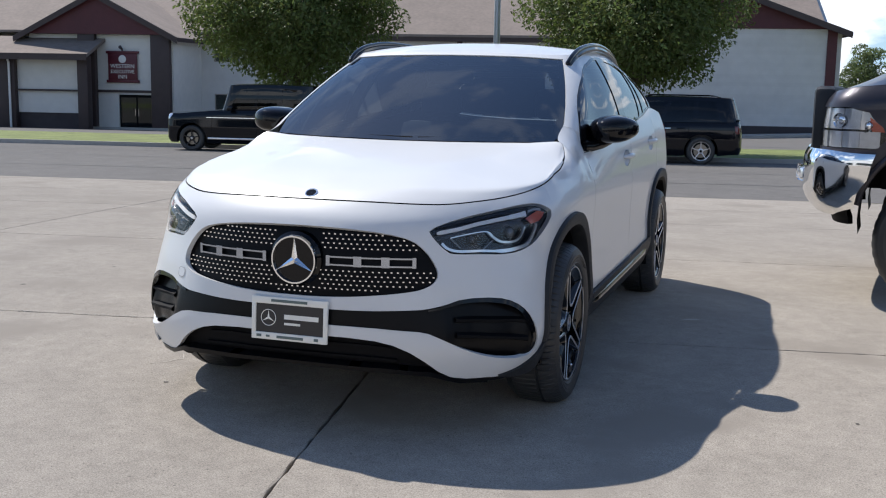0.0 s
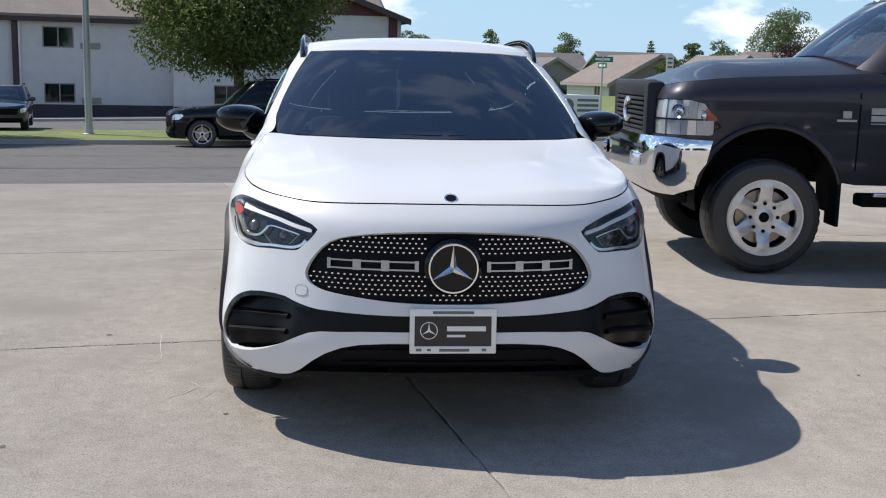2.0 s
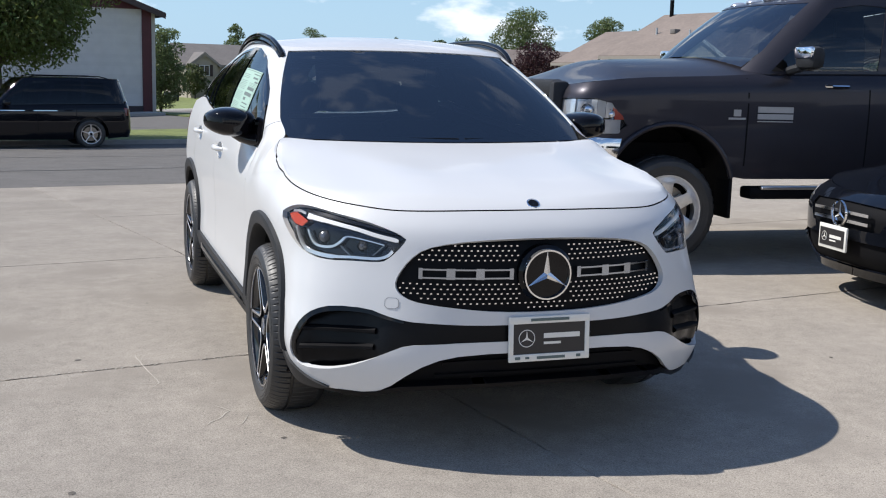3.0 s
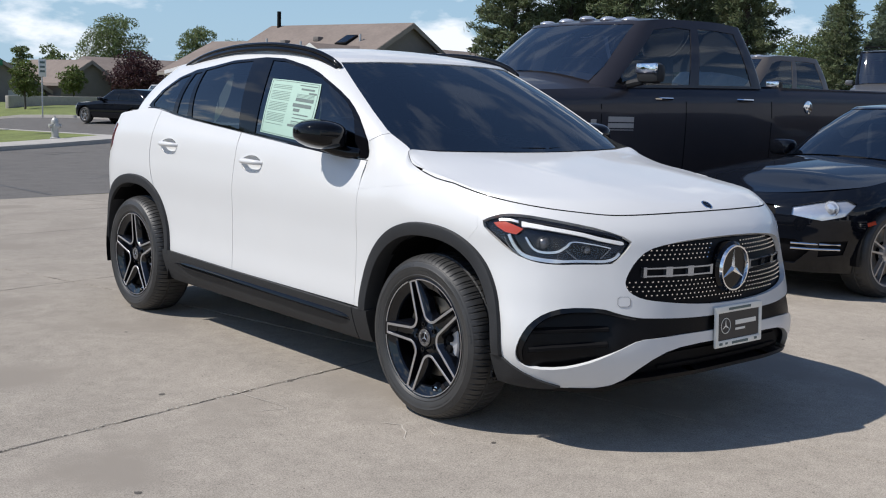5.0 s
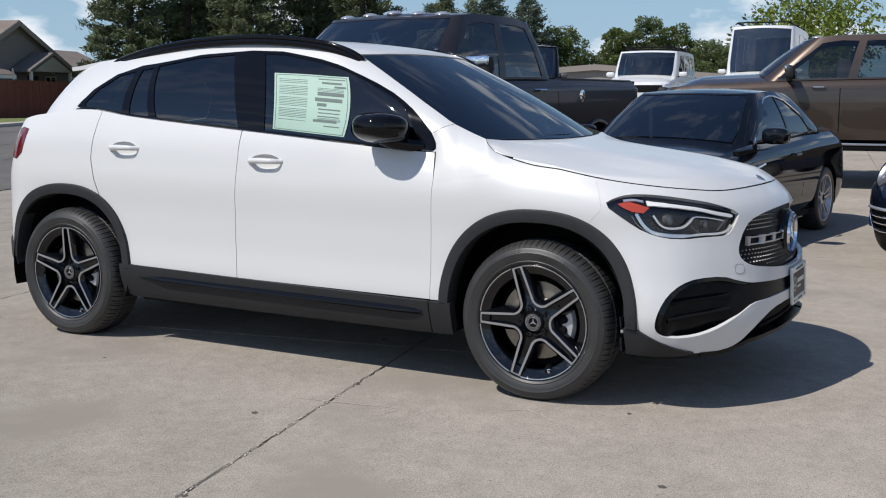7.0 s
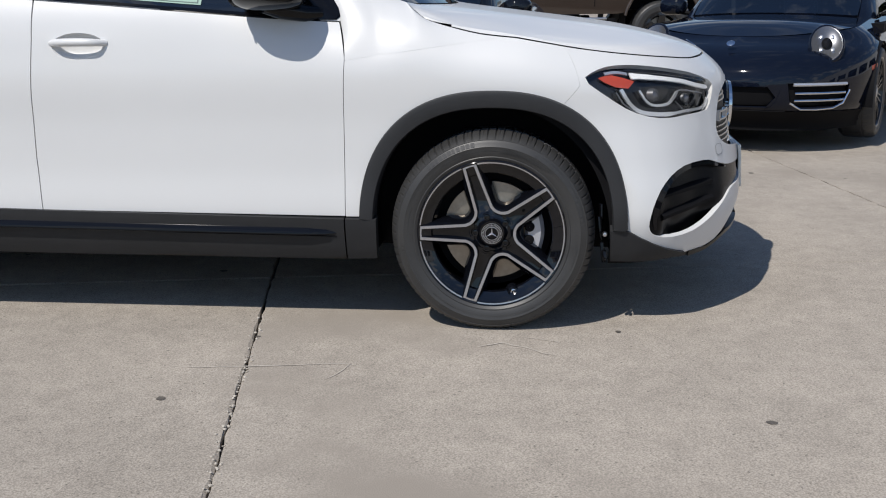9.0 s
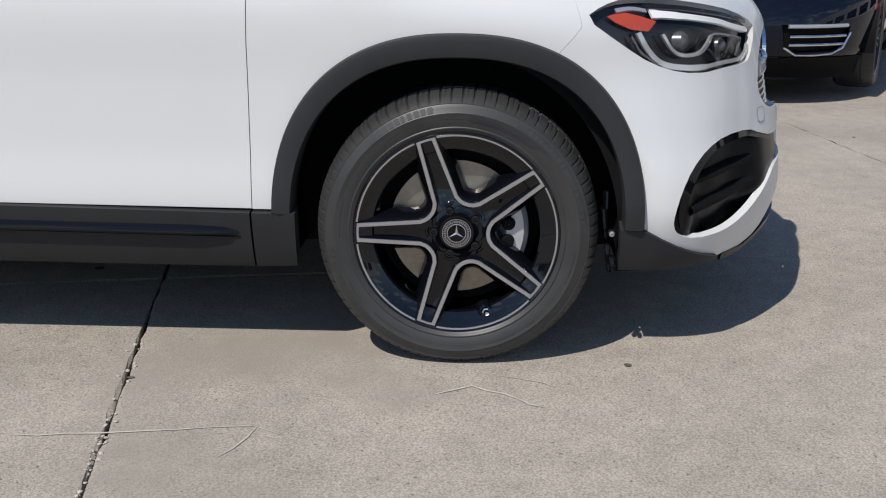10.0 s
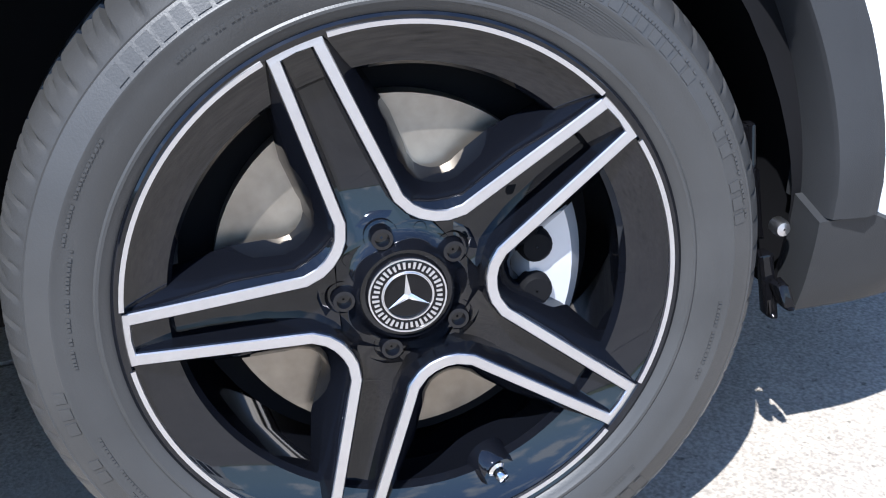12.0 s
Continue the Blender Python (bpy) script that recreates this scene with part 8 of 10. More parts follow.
tall_car("minivan", "white minivan parked beyond the lawn", street_pose(24.2, 62.0, -14, 0.0), VAN_WHITE, 5.1, 1.95, 1.75, 3.0, 0.95, 0.34, 0.21, hood=0.98, belt=1.05, nose_h=0.80, screen=(0.4, 1.25), category="minivan", glass=GLASS)
tall_car("saloon_car", "black saloon car on the side street", street_pose(22.7, 37.7, 189), BLACK_PAINT, 4.75, 1.82, 1.45, 2.80, 0.88, 0.33, 0.225, hood=0.86, belt=0.95, nose_h=0.68, screen=(0.60, 1.35), tail_lean=0.75)
tall_car("hatchback", "white hatchback on a drive by the houses", street_pose(43.2, 61.8, -52, 0.1), VAN_WHITE, 4.2, 1.76, 1.5, 2.55, 0.85, 0.32, 0.21, hood=0.90, belt=0.98, nose_h=0.74, glass=GLASS)


def van(name, label, m, mat, length, width, height, high=False):
    v, s = tall_car(name, label, m, mat, length, width, height, length * 0.6, 0.85, 0.34, 0.20, hood=1.08, belt=1.15, nose_h=0.92, box_like=4.5, tail_lean=0.02, screen=(0.25, 0.75), category="van", glass=DARK_GLASS, pillars=GLOSS_BLACK if mat is VAN_GREY else None)
    for q in (1, -1):
        tube("roof_bar", [(q * width * 0.36, 0.9, height + 0.05), (q * width * 0.36, length - 1.3, height + 0.05)], 0.025, DARK, v, seg=6)
    for y in (1.0, length * 0.45, length - 1.5):
        tube("rack_bar", [(-width * 0.40, y, height + 0.02), (-width * 0.36, y, height + 0.07), (width * 0.36, y, height + 0.07), (width * 0.40, y, height + 0.02)], 0.02, DARK, v, seg=6)
    return v


van("van", "dark grey panel van with roof rack", at_ground(25.2, 11.5, -66), VAN_GREY, 5.9, 2.0, 2.15)
van("van", "white compact panel van", at_ground(23.0, 7.3, -84), VAN_WHITE, 4.7, 1.80, 1.88)
van("van", "white high-roofed panel van", at_ground(26.6, 5.1, -86), VAN_WHITE, 5.9, 2.0, 2.55)

tall_car("saloon_car", "dark blue saloon car behind the sports car", at_ground(17.6, -3.0, 186), paint("dark blue paint", (0.012, 0.022, 0.05)), 4.7, 1.82, 1.46, 2.78, 0.88, 0.33, 0.225, hood=0.88, belt=0.96, nose_h=0.70, screen=(0.60, 1.35), tail_lean=0.7, wheel=WHEEL_GREY)

# ---- buildings ----
CREAM = material("cream lap siding", (0.62, 0.565, 0.475), rough=0.6, vary=0.05, scale=3, piece=0.03)
GREY_WALL = material("grey-brown stucco", (0.235, 0.215, 0.20), rough=0.85, vary=0.06, scale=4, bump=0.3, bump_scale=60)
TAUPE_WALL = material("taupe siding", (0.30, 0.275, 0.25), rough=0.75, vary=0.05, scale=3)
BEIGE_WALL = material("beige stucco", (0.42, 0.37, 0.30), rough=0.85, vary=0.06, scale=4)
PALE_WALL = material("pale painted siding", (0.68, 0.66, 0.62), rough=0.7, vary=0.05, scale=3, piece=0.02)
INN_WALL = material("weathered white siding", (0.60, 0.585, 0.56), rough=0.7, vary=0.07, scale=2, piece=0.03)
INN_DARK = material("dark plum skirting", (0.045, 0.036, 0.040), rough=0.7, vary=0.15, scale=3)
INN_RED = material("oxblood painted boards", (0.085, 0.018, 0.024), rough=0.6, vary=0.12, scale=3, piece=0.06)
INN_BROWN = material("dark brown painted wood", (0.055, 0.036, 0.034), rough=0.6, vary=0.12, scale=3)
SHINGLE = material("brown-grey shingles", (0.215, 0.175, 0.15), rough=0.9, vary=0.14, scale=5, bump=0.5, bump_scale=14)
SHINGLE_GREY = material("grey shingles", (0.17, 0.155, 0.145), rough=0.9, vary=0.14, scale=5, bump=0.5, bump_scale=14)
WHITE_TRIM = material("white trim paint", (0.74, 0.73, 0.71), rough=0.5, vary=0.03)
TRIM_TAUPE = material("taupe trim paint", (0.30, 0.26, 0.23), rough=0.6, vary=0.04)
WINDOW_GLASS = tinted_glass("house window glass", (0.50, 0.56, 0.56), facing=0.6)
BLIND = material("window blind", (0.42, 0.45, 0.43), rough=0.8, vary=0.1, scale=6)
FENCE_RED = material("red-brown stained boards", (0.175, 0.055, 0.042), rough=0.8, vary=0.14, scale=9, piece=0.12)
STEEL = material("galvanised steel", (0.50, 0.51, 0.52), rough=0.5, metal=0.6, vary=0.06, scale=6)
SIGN_RED = material("oxblood sign paint", (0.10, 0.012, 0.022), rough=0.45, vary=0.06)
SIGN_WHITE = material("white sign paint", (0.78, 0.76, 0.72), rough=0.5)


def site(name, label, category, u, v, z, kind=""):
    """An empty at a building's foot, turned with the street, and the shift that brings street coordinates to it."""
    x, y = xy(u, v)
    e = empty(name, label, category, m=pose(x, y, z, 0, 0, 10.3), kind=kind)
    return e, Matrix.Translation((-u, -v, -z))


def facade(name, off, parent, mat, axis, at, a0, a1, z0, z1, holes=(), thick=0.25, inward=1):
    """An upright wall with openings cut through; axis 'u' runs along the street at v = at, axis 'v' across it at u = at."""
    sa = sorted({a0, a1, *[h[0] for h in holes], *[h[1] for h in holes]})
    sz = sorted({z0, z1, *[h[2] for h in holes], *[h[3] for h in holes]})
    solid = {(i, j) for i in range(len(sa) - 1) for j in range(len(sz) - 1) if not any(h[0] <= (sa[i] + sa[i + 1]) / 2 <= h[1] and h[2] <= (sz[j] + sz[j + 1]) / 2 <= h[3] for h in holes)}
    verts, faces, index = [], [], {}

    def vert(a, d, z):
        k = (round(a, 4), d, round(z, 4))
        if k not in index:
            index[k] = len(verts)
            q = at + inward * d
            verts.append((a, q, z) if axis == "u" else (q, a, z))
        return index[k]
    for i, j in solid:
        a, b, c, d = sa[i], sa[i + 1], sz[j], sz[j + 1]
        for dep in (0, thick):
            faces.append((vert(a, dep, c), vert(b, dep, c), vert(b, dep, d), vert(a, dep, d)))
        for (di, dj), e in (((-1, 0), ((a, c), (a, d))), ((1, 0), ((b, c), (b, d))), ((0, -1), ((a, c), (b, c))), ((0, 1), ((a, d), (b, d)))):
            if (i + di, j + dj) not in solid:
                (p, q), (r, t) = e
                faces.append((vert(p, 0, q), vert(r, 0, t), vert(r, thick, t), vert(p, thick, q)))
    bm = bmesh.new()
    bv = [bm.verts.new(v) for v in verts]
    for f in faces:
        bm.faces.new([bv[k] for k in f])
    return part(name, bm, mat, parent, smooth=False, m=off)


def prism(name, off, parent, mat, pts, d0, d1, axis="v", label=""):
    """A flat outline (a, z) drawn out from d0 to d1 along u or v."""
    bm = bmesh.new()
    rings = []
    for d in (d0, d1):
        rings.append([bm.verts.new((a, d, z) if axis == "v" else (d, a, z)) for a, z in pts])
    bm.faces.new(rings[0])
    bm.faces.new(rings[1][::-1])
    for i in range(len(pts)):
        j = (i + 1) % len(pts)
        bm.faces.new((rings[0][i], rings[0][j], rings[1][j], rings[1][i]))
    return part(name, bm, mat, parent, label, smooth=False, m=off)


def roof_pair(off, parent, mat, trim, a0, a1, d0, d1, eave, peak, axis, over=0.45, thick=0.12, mid=None, trim_w=0.2):
    """Two roof slopes over a block; the ridge runs along axis; a across it."""
    mid = (a0 + a1) / 2 if mid is None else mid
    made = []
    for side, a in ((-1, a0), (1, a1)):
        slope = (peak - eave) / abs(mid - a)
        e, ez = a + side * over, eave - slope * over
        pts = [(mid, peak), (e, ez), (e, ez + thick), (mid, peak + thick)]
        made.append(prism("roof_slope", off, parent, mat, pts, d0 - over, d1 + over, axis))
        prism("fascia", off, parent, trim, [(e + side * 0.004, ez - 0.10), (e + side * 0.03, ez - 0.10), (e + side * 0.03, ez + thick * 0.7), (e + side * 0.004, ez + thick * 0.7)], d0 - over, d1 + over, axis)
        for d, s in ((d0 - over, -1), (d1 + over, 1)):
            prism("bargeboard", off, parent, trim, [(mid, peak + thick * 0.8), (e, ez + thick * 0.8), (e, ez - trim_w), (mid, peak - trim_w)], d + s * 0.004, d + s * 0.03, axis)
    return made


def window(off, parent, axis, at, a0, a1, z0, z1, frame_mat, inward=1, panes=2, depth=0.06, blind=True, name="window"):
    """Frame, panes and a blind set into an opening; the window is a part, these its pieces."""
    def put(nm, b, c, z, zz, d0, d1, mat, par):
        q0, q1 = sorted((at + inward * d0, at + inward * d1))
        dims = (b, c, q0, q1, z, zz) if axis == "u" else (q0, q1, b, c, z, zz)
        return box(nm, dims, mat, par, m=None if par is not parent else off)
    w = 0.06
    bm = bmesh.new()
    bars = [(a0, a1, z0, z0 + w), (a0, a1, z1 - w, z1), (a0, a0 + w, z0 + w, z1 - w), (a1 - w, a1, z0 + w, z1 - w)]
    for k in range(1, panes):
        c = a0 + (a1 - a0) * k / panes
        bars.append((c - w / 2, c + w / 2, z0 + w, z1 - w))
    for b, c, z, zz in bars:
        q0, q1 = sorted((at + inward * 0.02, at + inward * 0.10))
        add_box(bm, *((b, c, q0, q1, z, zz) if axis == "u" else (q0, q1, b, c, z, zz)))
    fr = part(name, bm, frame_mat, parent, smooth=False, m=off)
    for k in range(panes):
        b, c = a0 + (a1 - a0) * k / panes + w / 2, a0 + (a1 - a0) * (k + 1) / panes - w / 2
        put("pane", b, c, z0 + w, z1 - w, depth, depth + 0.01, WINDOW_GLASS, fr)
    put("blind", a0, a1, z0, z1, 0.24, 0.26, BLIND if blind else DARK, fr)
    return fr


def lap_boards(off, parent, mat, axis, at, z0, z1, step, width, inward=1, lap=0.018):
    """Lapped boards on a wall; width(z) gives the run of each board."""
    n = int(round((z1 - z0) / step))
    for k in range(n):
        c, d = z0 + k * step, z0 + (k + 1) * step
        wa, wb = width(c), width(d)
        if wa[1] - wa[0] < 0.1:
            continue
        q = lambda t: at - inward * t
        run = [(wa[0], q(lap), c), (wa[1], q(lap), c), (wb[1], q(0.003), d), (wb[0], q(0.003), d), (wa[0], q(0), c), (wa[1], q(0), c)]
        vs = run if axis == "u" else [(b, a, z) for a, b, z in run]
        mesh_from("siding_board", vs, [(0, 1, 2, 3), (0, 4, 5, 1), (0, 3, 4), (1, 5, 2)], mat, parent, smooth=False, m=off)


# the inn across the street
IV = 54.0
inn, io_ = site("inn", "two-storey white-sided inn with plum skirting and brown roof", "inn", -8, IV, -1.9)
EAVE, FOOT, SKIRT = 3.77, -1.95, -0.62
holes = []
for c in (-20.0, -15.0, -10.2, -4.95, 2.0, 6.2):
    if c > 0:
        continue
    holes += [(c - 0.75, c + 0.75, 2.2, 3.25), (c - 0.75, c + 0.75, -0.55, 0.45)]
facade("wall", io_, inn, INN_WALL, "u", IV, -23.2, 0.6, FOOT, EAVE, holes)
for h in holes:
    window(io_, inn, "u", IV, *h, TRIM_TAUPE)
for a0, a1 in ((-23.2, 0.6),):
    box("skirting", (a0, a1, IV - 0.05, IV - 0.004, FOOT, SKIRT), INN_DARK, inn, m=io_)
    box("eave_board", (a0, a1, IV - 0.5, IV - 0.004, EAVE - 0.30, EAVE - 0.06), INN_BROWN, inn, m=io_)
# air conditioners under the lower windows
for c in (-20.0, -15.0, -10.2, -4.95):
    for z in (-0.98, 1.75):
        box("air_conditioner_grille", (c + 1.05, c + 2.0, IV - 0.06, IV - 0.004, z + 0.42, z + 0.72), TRIM_TAUPE, inn, m=io_, bevel=0.01)
for c in (-6.95, -16.9):
    box("downspout", (c - 0.16, c + 0.10, IV - 0.18, IV - 0.006, FOOT, EAVE - 0.3), INN_BROWN, inn, "dark brown downspout", m=io_)
    box("drain_pipe", (c + 0.14, c + 0.22, IV - 0.12, IV - 0.006, FOOT, EAVE - 0.3), WHITE_TRIM, inn, m=io_)
prism("roof", io_, inn, SHINGLE, [(IV - 0.55, EAVE - 0.08), (IV - 0.55, EAVE + 0.05), (IV + 8, EAVE + 4.2), (IV + 16.5, EAVE + 0.05), (IV + 16.5, EAVE - 0.08), (IV + 8, EAVE + 4.05)], -36, 12.0, "u")
facade("back_wall", io_, inn, INN_WALL, "u", IV + 16, -36, 12.5, FOOT, EAVE)
for a in (-35.8, 12.2):
    prism("end_wall", io_, inn, INN_WALL, [(IV + 0.3, FOOT), (IV + 16, FOOT), (IV + 16, EAVE), (IV + 8, EAVE + 3.9), (IV + 0.3, EAVE)], a - 0.12, a + 0.12, "u")
# street gable at the corner
GV = IV - 1.0
GE = EAVE + 0.5
facade("gable_wall", io_, inn, INN_WALL, "u", GV, 0.6, 12.1, FOOT, GE, [(2.6, 3.9, -0.5, 0.5), (2.6, 3.9, 2.2, 3.2)])
for h in ((2.6, 3.9, -0.5, 0.5), (2.6, 3.9, 2.2, 3.2)):
    window(io_, inn, "u", GV, *h, TRIM_TAUPE)
lap_boards(io_, inn, INN_WALL, "u", GV, SKIRT, GE - 0.12, 0.2, lambda z: (4.3, 12.0))
for a in (0.6, 12.25):
    facade("return_wall", io_, inn, INN_WALL, "v", a, GV + 0.25, IV + 9, FOOT, GE)
box("skirting", (0.6, 12.1, GV - 0.05, GV - 0.004, FOOT, SKIRT), INN_DARK, inn, m=io_)
box("corner_board", (11.75, 12.22, GV - 0.10, GV + 0.5, FOOT, GE + 0.1), INN_RED, inn, "oxblood corner board", m=io_)
prism("gable", io_, inn, INN_RED, [(0.3, GE), (12.4, GE), (6.35, GE + 2.15)], GV - 0.10, GV + 0.1, "v", "oxblood gable boards")
roof_pair(io_, inn, SHINGLE, INN_BROWN, 0.6, 12.1, GV, IV + 7, GE, GE + 2.08, "v", over=0.7)
# entrance gable
EV = IV - 4.0
k = (EV + 4.8) / 58.8
def eu(u):
    return -0.68 + (u + 0.68) * k
def ez(z):
    return 1.405 + (z - 1.405) * k
E0, E1 = eu(-31.6), eu(-23.0)
facade("entrance_wall", io_, inn, PALE_WALL, "u", EV, E0, E1, ez(-1.9), ez(3.64), [(eu(-26.3), eu(-24.25), ez(-1.9), ez(0.30))])
door = box("entrance_door", (eu(-26.3), eu(-24.25), EV + 0.12, EV + 0.16, ez(-1.9), ez(0.3)), DARK, inn, "dark glazed entrance door", m=io_)
for a, b in ((-26.2, -25.3), (-25.2, -24.35)):
    box("door_glass", (eu(a), eu(b), EV + 0.09, EV + 0.10, ez(-1.7), ez(0.15)), WINDOW_GLASS, door)
    tube("door_handle", [(eu(-25.25 + (0.1 if a > -26 else -0.1)), EV + 0.06, ez(-0.9)), (eu(-25.25 + (0.1 if a > -26 else -0.1)), EV + 0.06, ez(-0.5))], 0.02, CHROME, door, seg=6)
for a, b in ((-24.2, -23.1), (-28.5, -27.5)):
    box("column", (eu(a), eu(b), EV - 0.35, EV - 0.006, ez(-1.9), ez(3.64)), INN_BROWN, inn, "dark brown entrance column", m=io_, bevel=0.02)
box("beam", (eu(-27.5), eu(-24.2), EV - 0.12, EV - 0.006, ez(0.42), ez(0.56)), INN_BROWN, inn, m=io_)
facade("side_wall", io_, inn, PALE_WALL, "v", E1 - 0.26, EV + 0.25, IV, ez(-1.9), ez(3.64))
facade("side_wall", io_, inn, PALE_WALL, "v", E0, EV + 0.25, IV, ez(-1.9), ez(3.64))
ge = [(E0 - 0.2, ez(3.64)), (E1 + 0.2, ez(3.64)), (eu(-27.3), ez(5.85))]
prism("entrance_gable", io_, inn, INN_RED, ge, EV - 0.42, EV - 0.2, "v", "oxblood entrance gable")
roof_pair(io_, inn, SHINGLE, INN_BROWN, E0, E1, EV - 0.2, IV + 6, ez(3.64), ez(5.85), "v", over=0.5, mid=eu(-27.3))
# lower porch roof beside the entrance
PV = EV - 1.6
for a, b in ((-27.9, -27.3), (-32.6, -31.6)):
    box("porch_column", (eu(a), eu(b), PV, PV + 0.5, ez(-1.9), ez(2.42)), INN_BROWN, inn, m=io_, bevel=0.02)
facade("porch_wall", io_, inn, PALE_WALL, "u", PV + 0.3, eu(-31.6), eu(-27.9), ez(-0.75), ez(2.3))
box("porch_rail", (eu(-31.6), eu(-27.9), PV + 0.1, PV + 0.28, ez(0.45), ez(0.55)), INN_BROWN, inn, m=io_)
facade("porch_skirt", io_, inn, INN_DARK, "u", PV + 0.4, eu(-31.6), eu(-27.9), ez(-1.9), ez(-0.75))
prism("porch_roof", io_, inn, SHINGLE, [(PV - 0.6, ez(2.30)), (PV - 0.6, ez(2.48)), (EV + 0.2, ez(3.5)), (EV + 0.2, ez(3.3))], eu(-40), eu(-27.0), "u")
box("porch_fascia", (eu(-40), eu(-27.0), PV - 0.66, PV - 0.604, ez(2.15), ez(2.5)), INN_BROWN, inn, m=io_)
facade("porch_wall", io_, inn, INN_DARK, "u", PV + 0.2, eu(-40), eu(-32.6), ez(-1.9), ez(2.3))
tube("downpipe", [(eu(-31.75), PV - 0.5, ez(2.3)), (eu(-31.85), PV - 0.12, ez(2.0)), (eu(-31.85), PV - 0.12, ez(-1.8))], 0.06, WHITE_TRIM, inn, "white downpipe", seg=8, m=io_)

# hanging sign
sx, sv_ = eu(-25.95), EV - 0.1
hang, ho = site("hanging_sign", "oxblood hanging inn sign with white lettering", "sign", sx, sv_, ez(0.97))
wdt = 0.80
box("board", (sx - wdt, sx + wdt, sv_ - 0.05, sv_ + 0.02, ez(1.1), ez(2.6)), SIGN_RED, hang, m=ho, bevel=0.01)
for z in (0.97, 2.58):
    box("rail", (sx - wdt - 0.1, sx + wdt + 0.1, sv_ - 0.08, sv_ + 0.05, ez(z), ez(z + 0.15)), SIGN_RED, hang, m=ho, bevel=0.02)
tube("lamp", [(sx, sv_ - 0.3, ez(2.95)), (sx, sv_ - 0.05, ez(2.82)), (sx, sv_, ez(2.6))], [0.09, 0.05, 0.03], INN_BROWN, hang, "sign lamp", seg=8, m=ho)
turned("mark", [(0.001, 0.012), (0.20, 0.012), (0.21, 0.0)], SIGN_WHITE, hang, "round white mark", seg=24, m=ho @ Matrix.Translation((sx, sv_ - 0.052, ez(2.28))) @ pose(0, 0, 0, 90))


def lettering(text, size, mat, parent, m, label="", depth=0.004, bold=0.0):
    """Words as a mesh of their own."""
    cu = bpy.data.curves.new("words", "FONT")
    cu.body, cu.size, cu.align_x, cu.align_y, cu.extrude, cu.offset = text, size, "CENTER", "CENTER", depth, bold
    tmp = bpy.data.objects.new("words", cu)
    me = bpy.data.meshes.new_from_object(tmp)
    bpy.data.objects.remove(tmp)
    me.materials.clear()
    me.materials.append(mat)
    ob = new("lettering", me)
    ob.parent, ob.matrix_basis = parent, m
    if label:
        ob["label"] = label
    return ob


for z, txt, sz in ((1.88, "WESTERN", 0.30), (1.58, "EXECUTIVE", 0.26), (1.29, "INN", 0.28)):
    lettering(txt, sz, SIGN_WHITE, hang, ho @ Matrix.Translation((sx, sv_ - 0.056, ez(z))) @ pose(0, 0, 0, 90), "white words")


# houses
def vent_pipe(off, parent, u, v, z, h=0.5, r=0.07, mat=STEEL, name="vent_pipe"):
    tube(name, [(u, v, z - 0.3), (u, v, z + h)], r, mat, parent, seg=8, m=off)


def house(label, u0, u1, v0, v1, foot, eave, peak, axis, wall, roof, trim=TRIM_TAUPE, wins=(), over=0.45, name="house", doors=(), end_wall=None):
    """A gabled house; ridge along axis; wins: (face, a0, a1, z0, z1) with face 'south' (towards the street) or 'west'."""
    e, off = site(name, label, "house", (u0 + u1) / 2, (v0 + v1) / 2, foot)
    so = [w[1:] for w in list(wins) + list(doors) if w[0] == "south"]
    we = [w[1:] for w in list(wins) + list(doors) if w[0] == "west"]
    end_wall = end_wall or wall
    facade("wall", off, e, end_wall, "u", v0, u0, u1, foot, eave, so)
    facade("wall", off, e, wall, "v", u0, v0 + 0.25, v1 - 0.25, foot, eave, we)
    facade("wall", off, e, wall, "u", v1, u0, u1, foot, eave, (), inward=-1)
    facade("wall", off, e, wall, "v", u1, v0 + 0.25, v1 - 0.25, foot, eave, (), inward=-1)
    for w in wins:
        window(off, e, "u" if w[0] == "south" else "v", v0 if w[0] == "south" else u0, *w[1:], WHITE_TRIM)
    for w in doors:
        a0, a1, z0, z1 = w[1:]
        big = a1 - a0 > 1.8
        q = v0 if w[0] == "south" else u0
        for r in range(4 if big else 1):
            zz0, zz1 = z0 + (z1 - z0) * r / (4 if big else 1), z0 + (z1 - z0) * (r + 1) / (4 if big else 1)
            dims = (a0, a1, q + 0.08, q + 0.12, zz0, zz1 - 0.015)
            box("garage_panel" if big else "door", dims if w[0] == "south" else (dims[2], dims[3], a0, a1, zz0, zz1 - 0.015), PALE_WALL if big else INN_BROWN, e, m=off)
    a0, a1, d0, d1 = (u0, u1, v0, v1) if axis == "v" else (v0, v1, u0, u1)
    roof_pair(off, e, roof, trim, a0, a1, d0, d1, eave, peak, axis, over=over)
    for d in (d0, d1):
        prism("gable", off, e, end_wall, [(a0, eave), (a1, eave), ((a0 + a1) / 2, peak - 0.02)], d + (0.002 if d == d0 else -0.25), d + (0.25 if d == d0 else -0.002), axis)
    return e, off


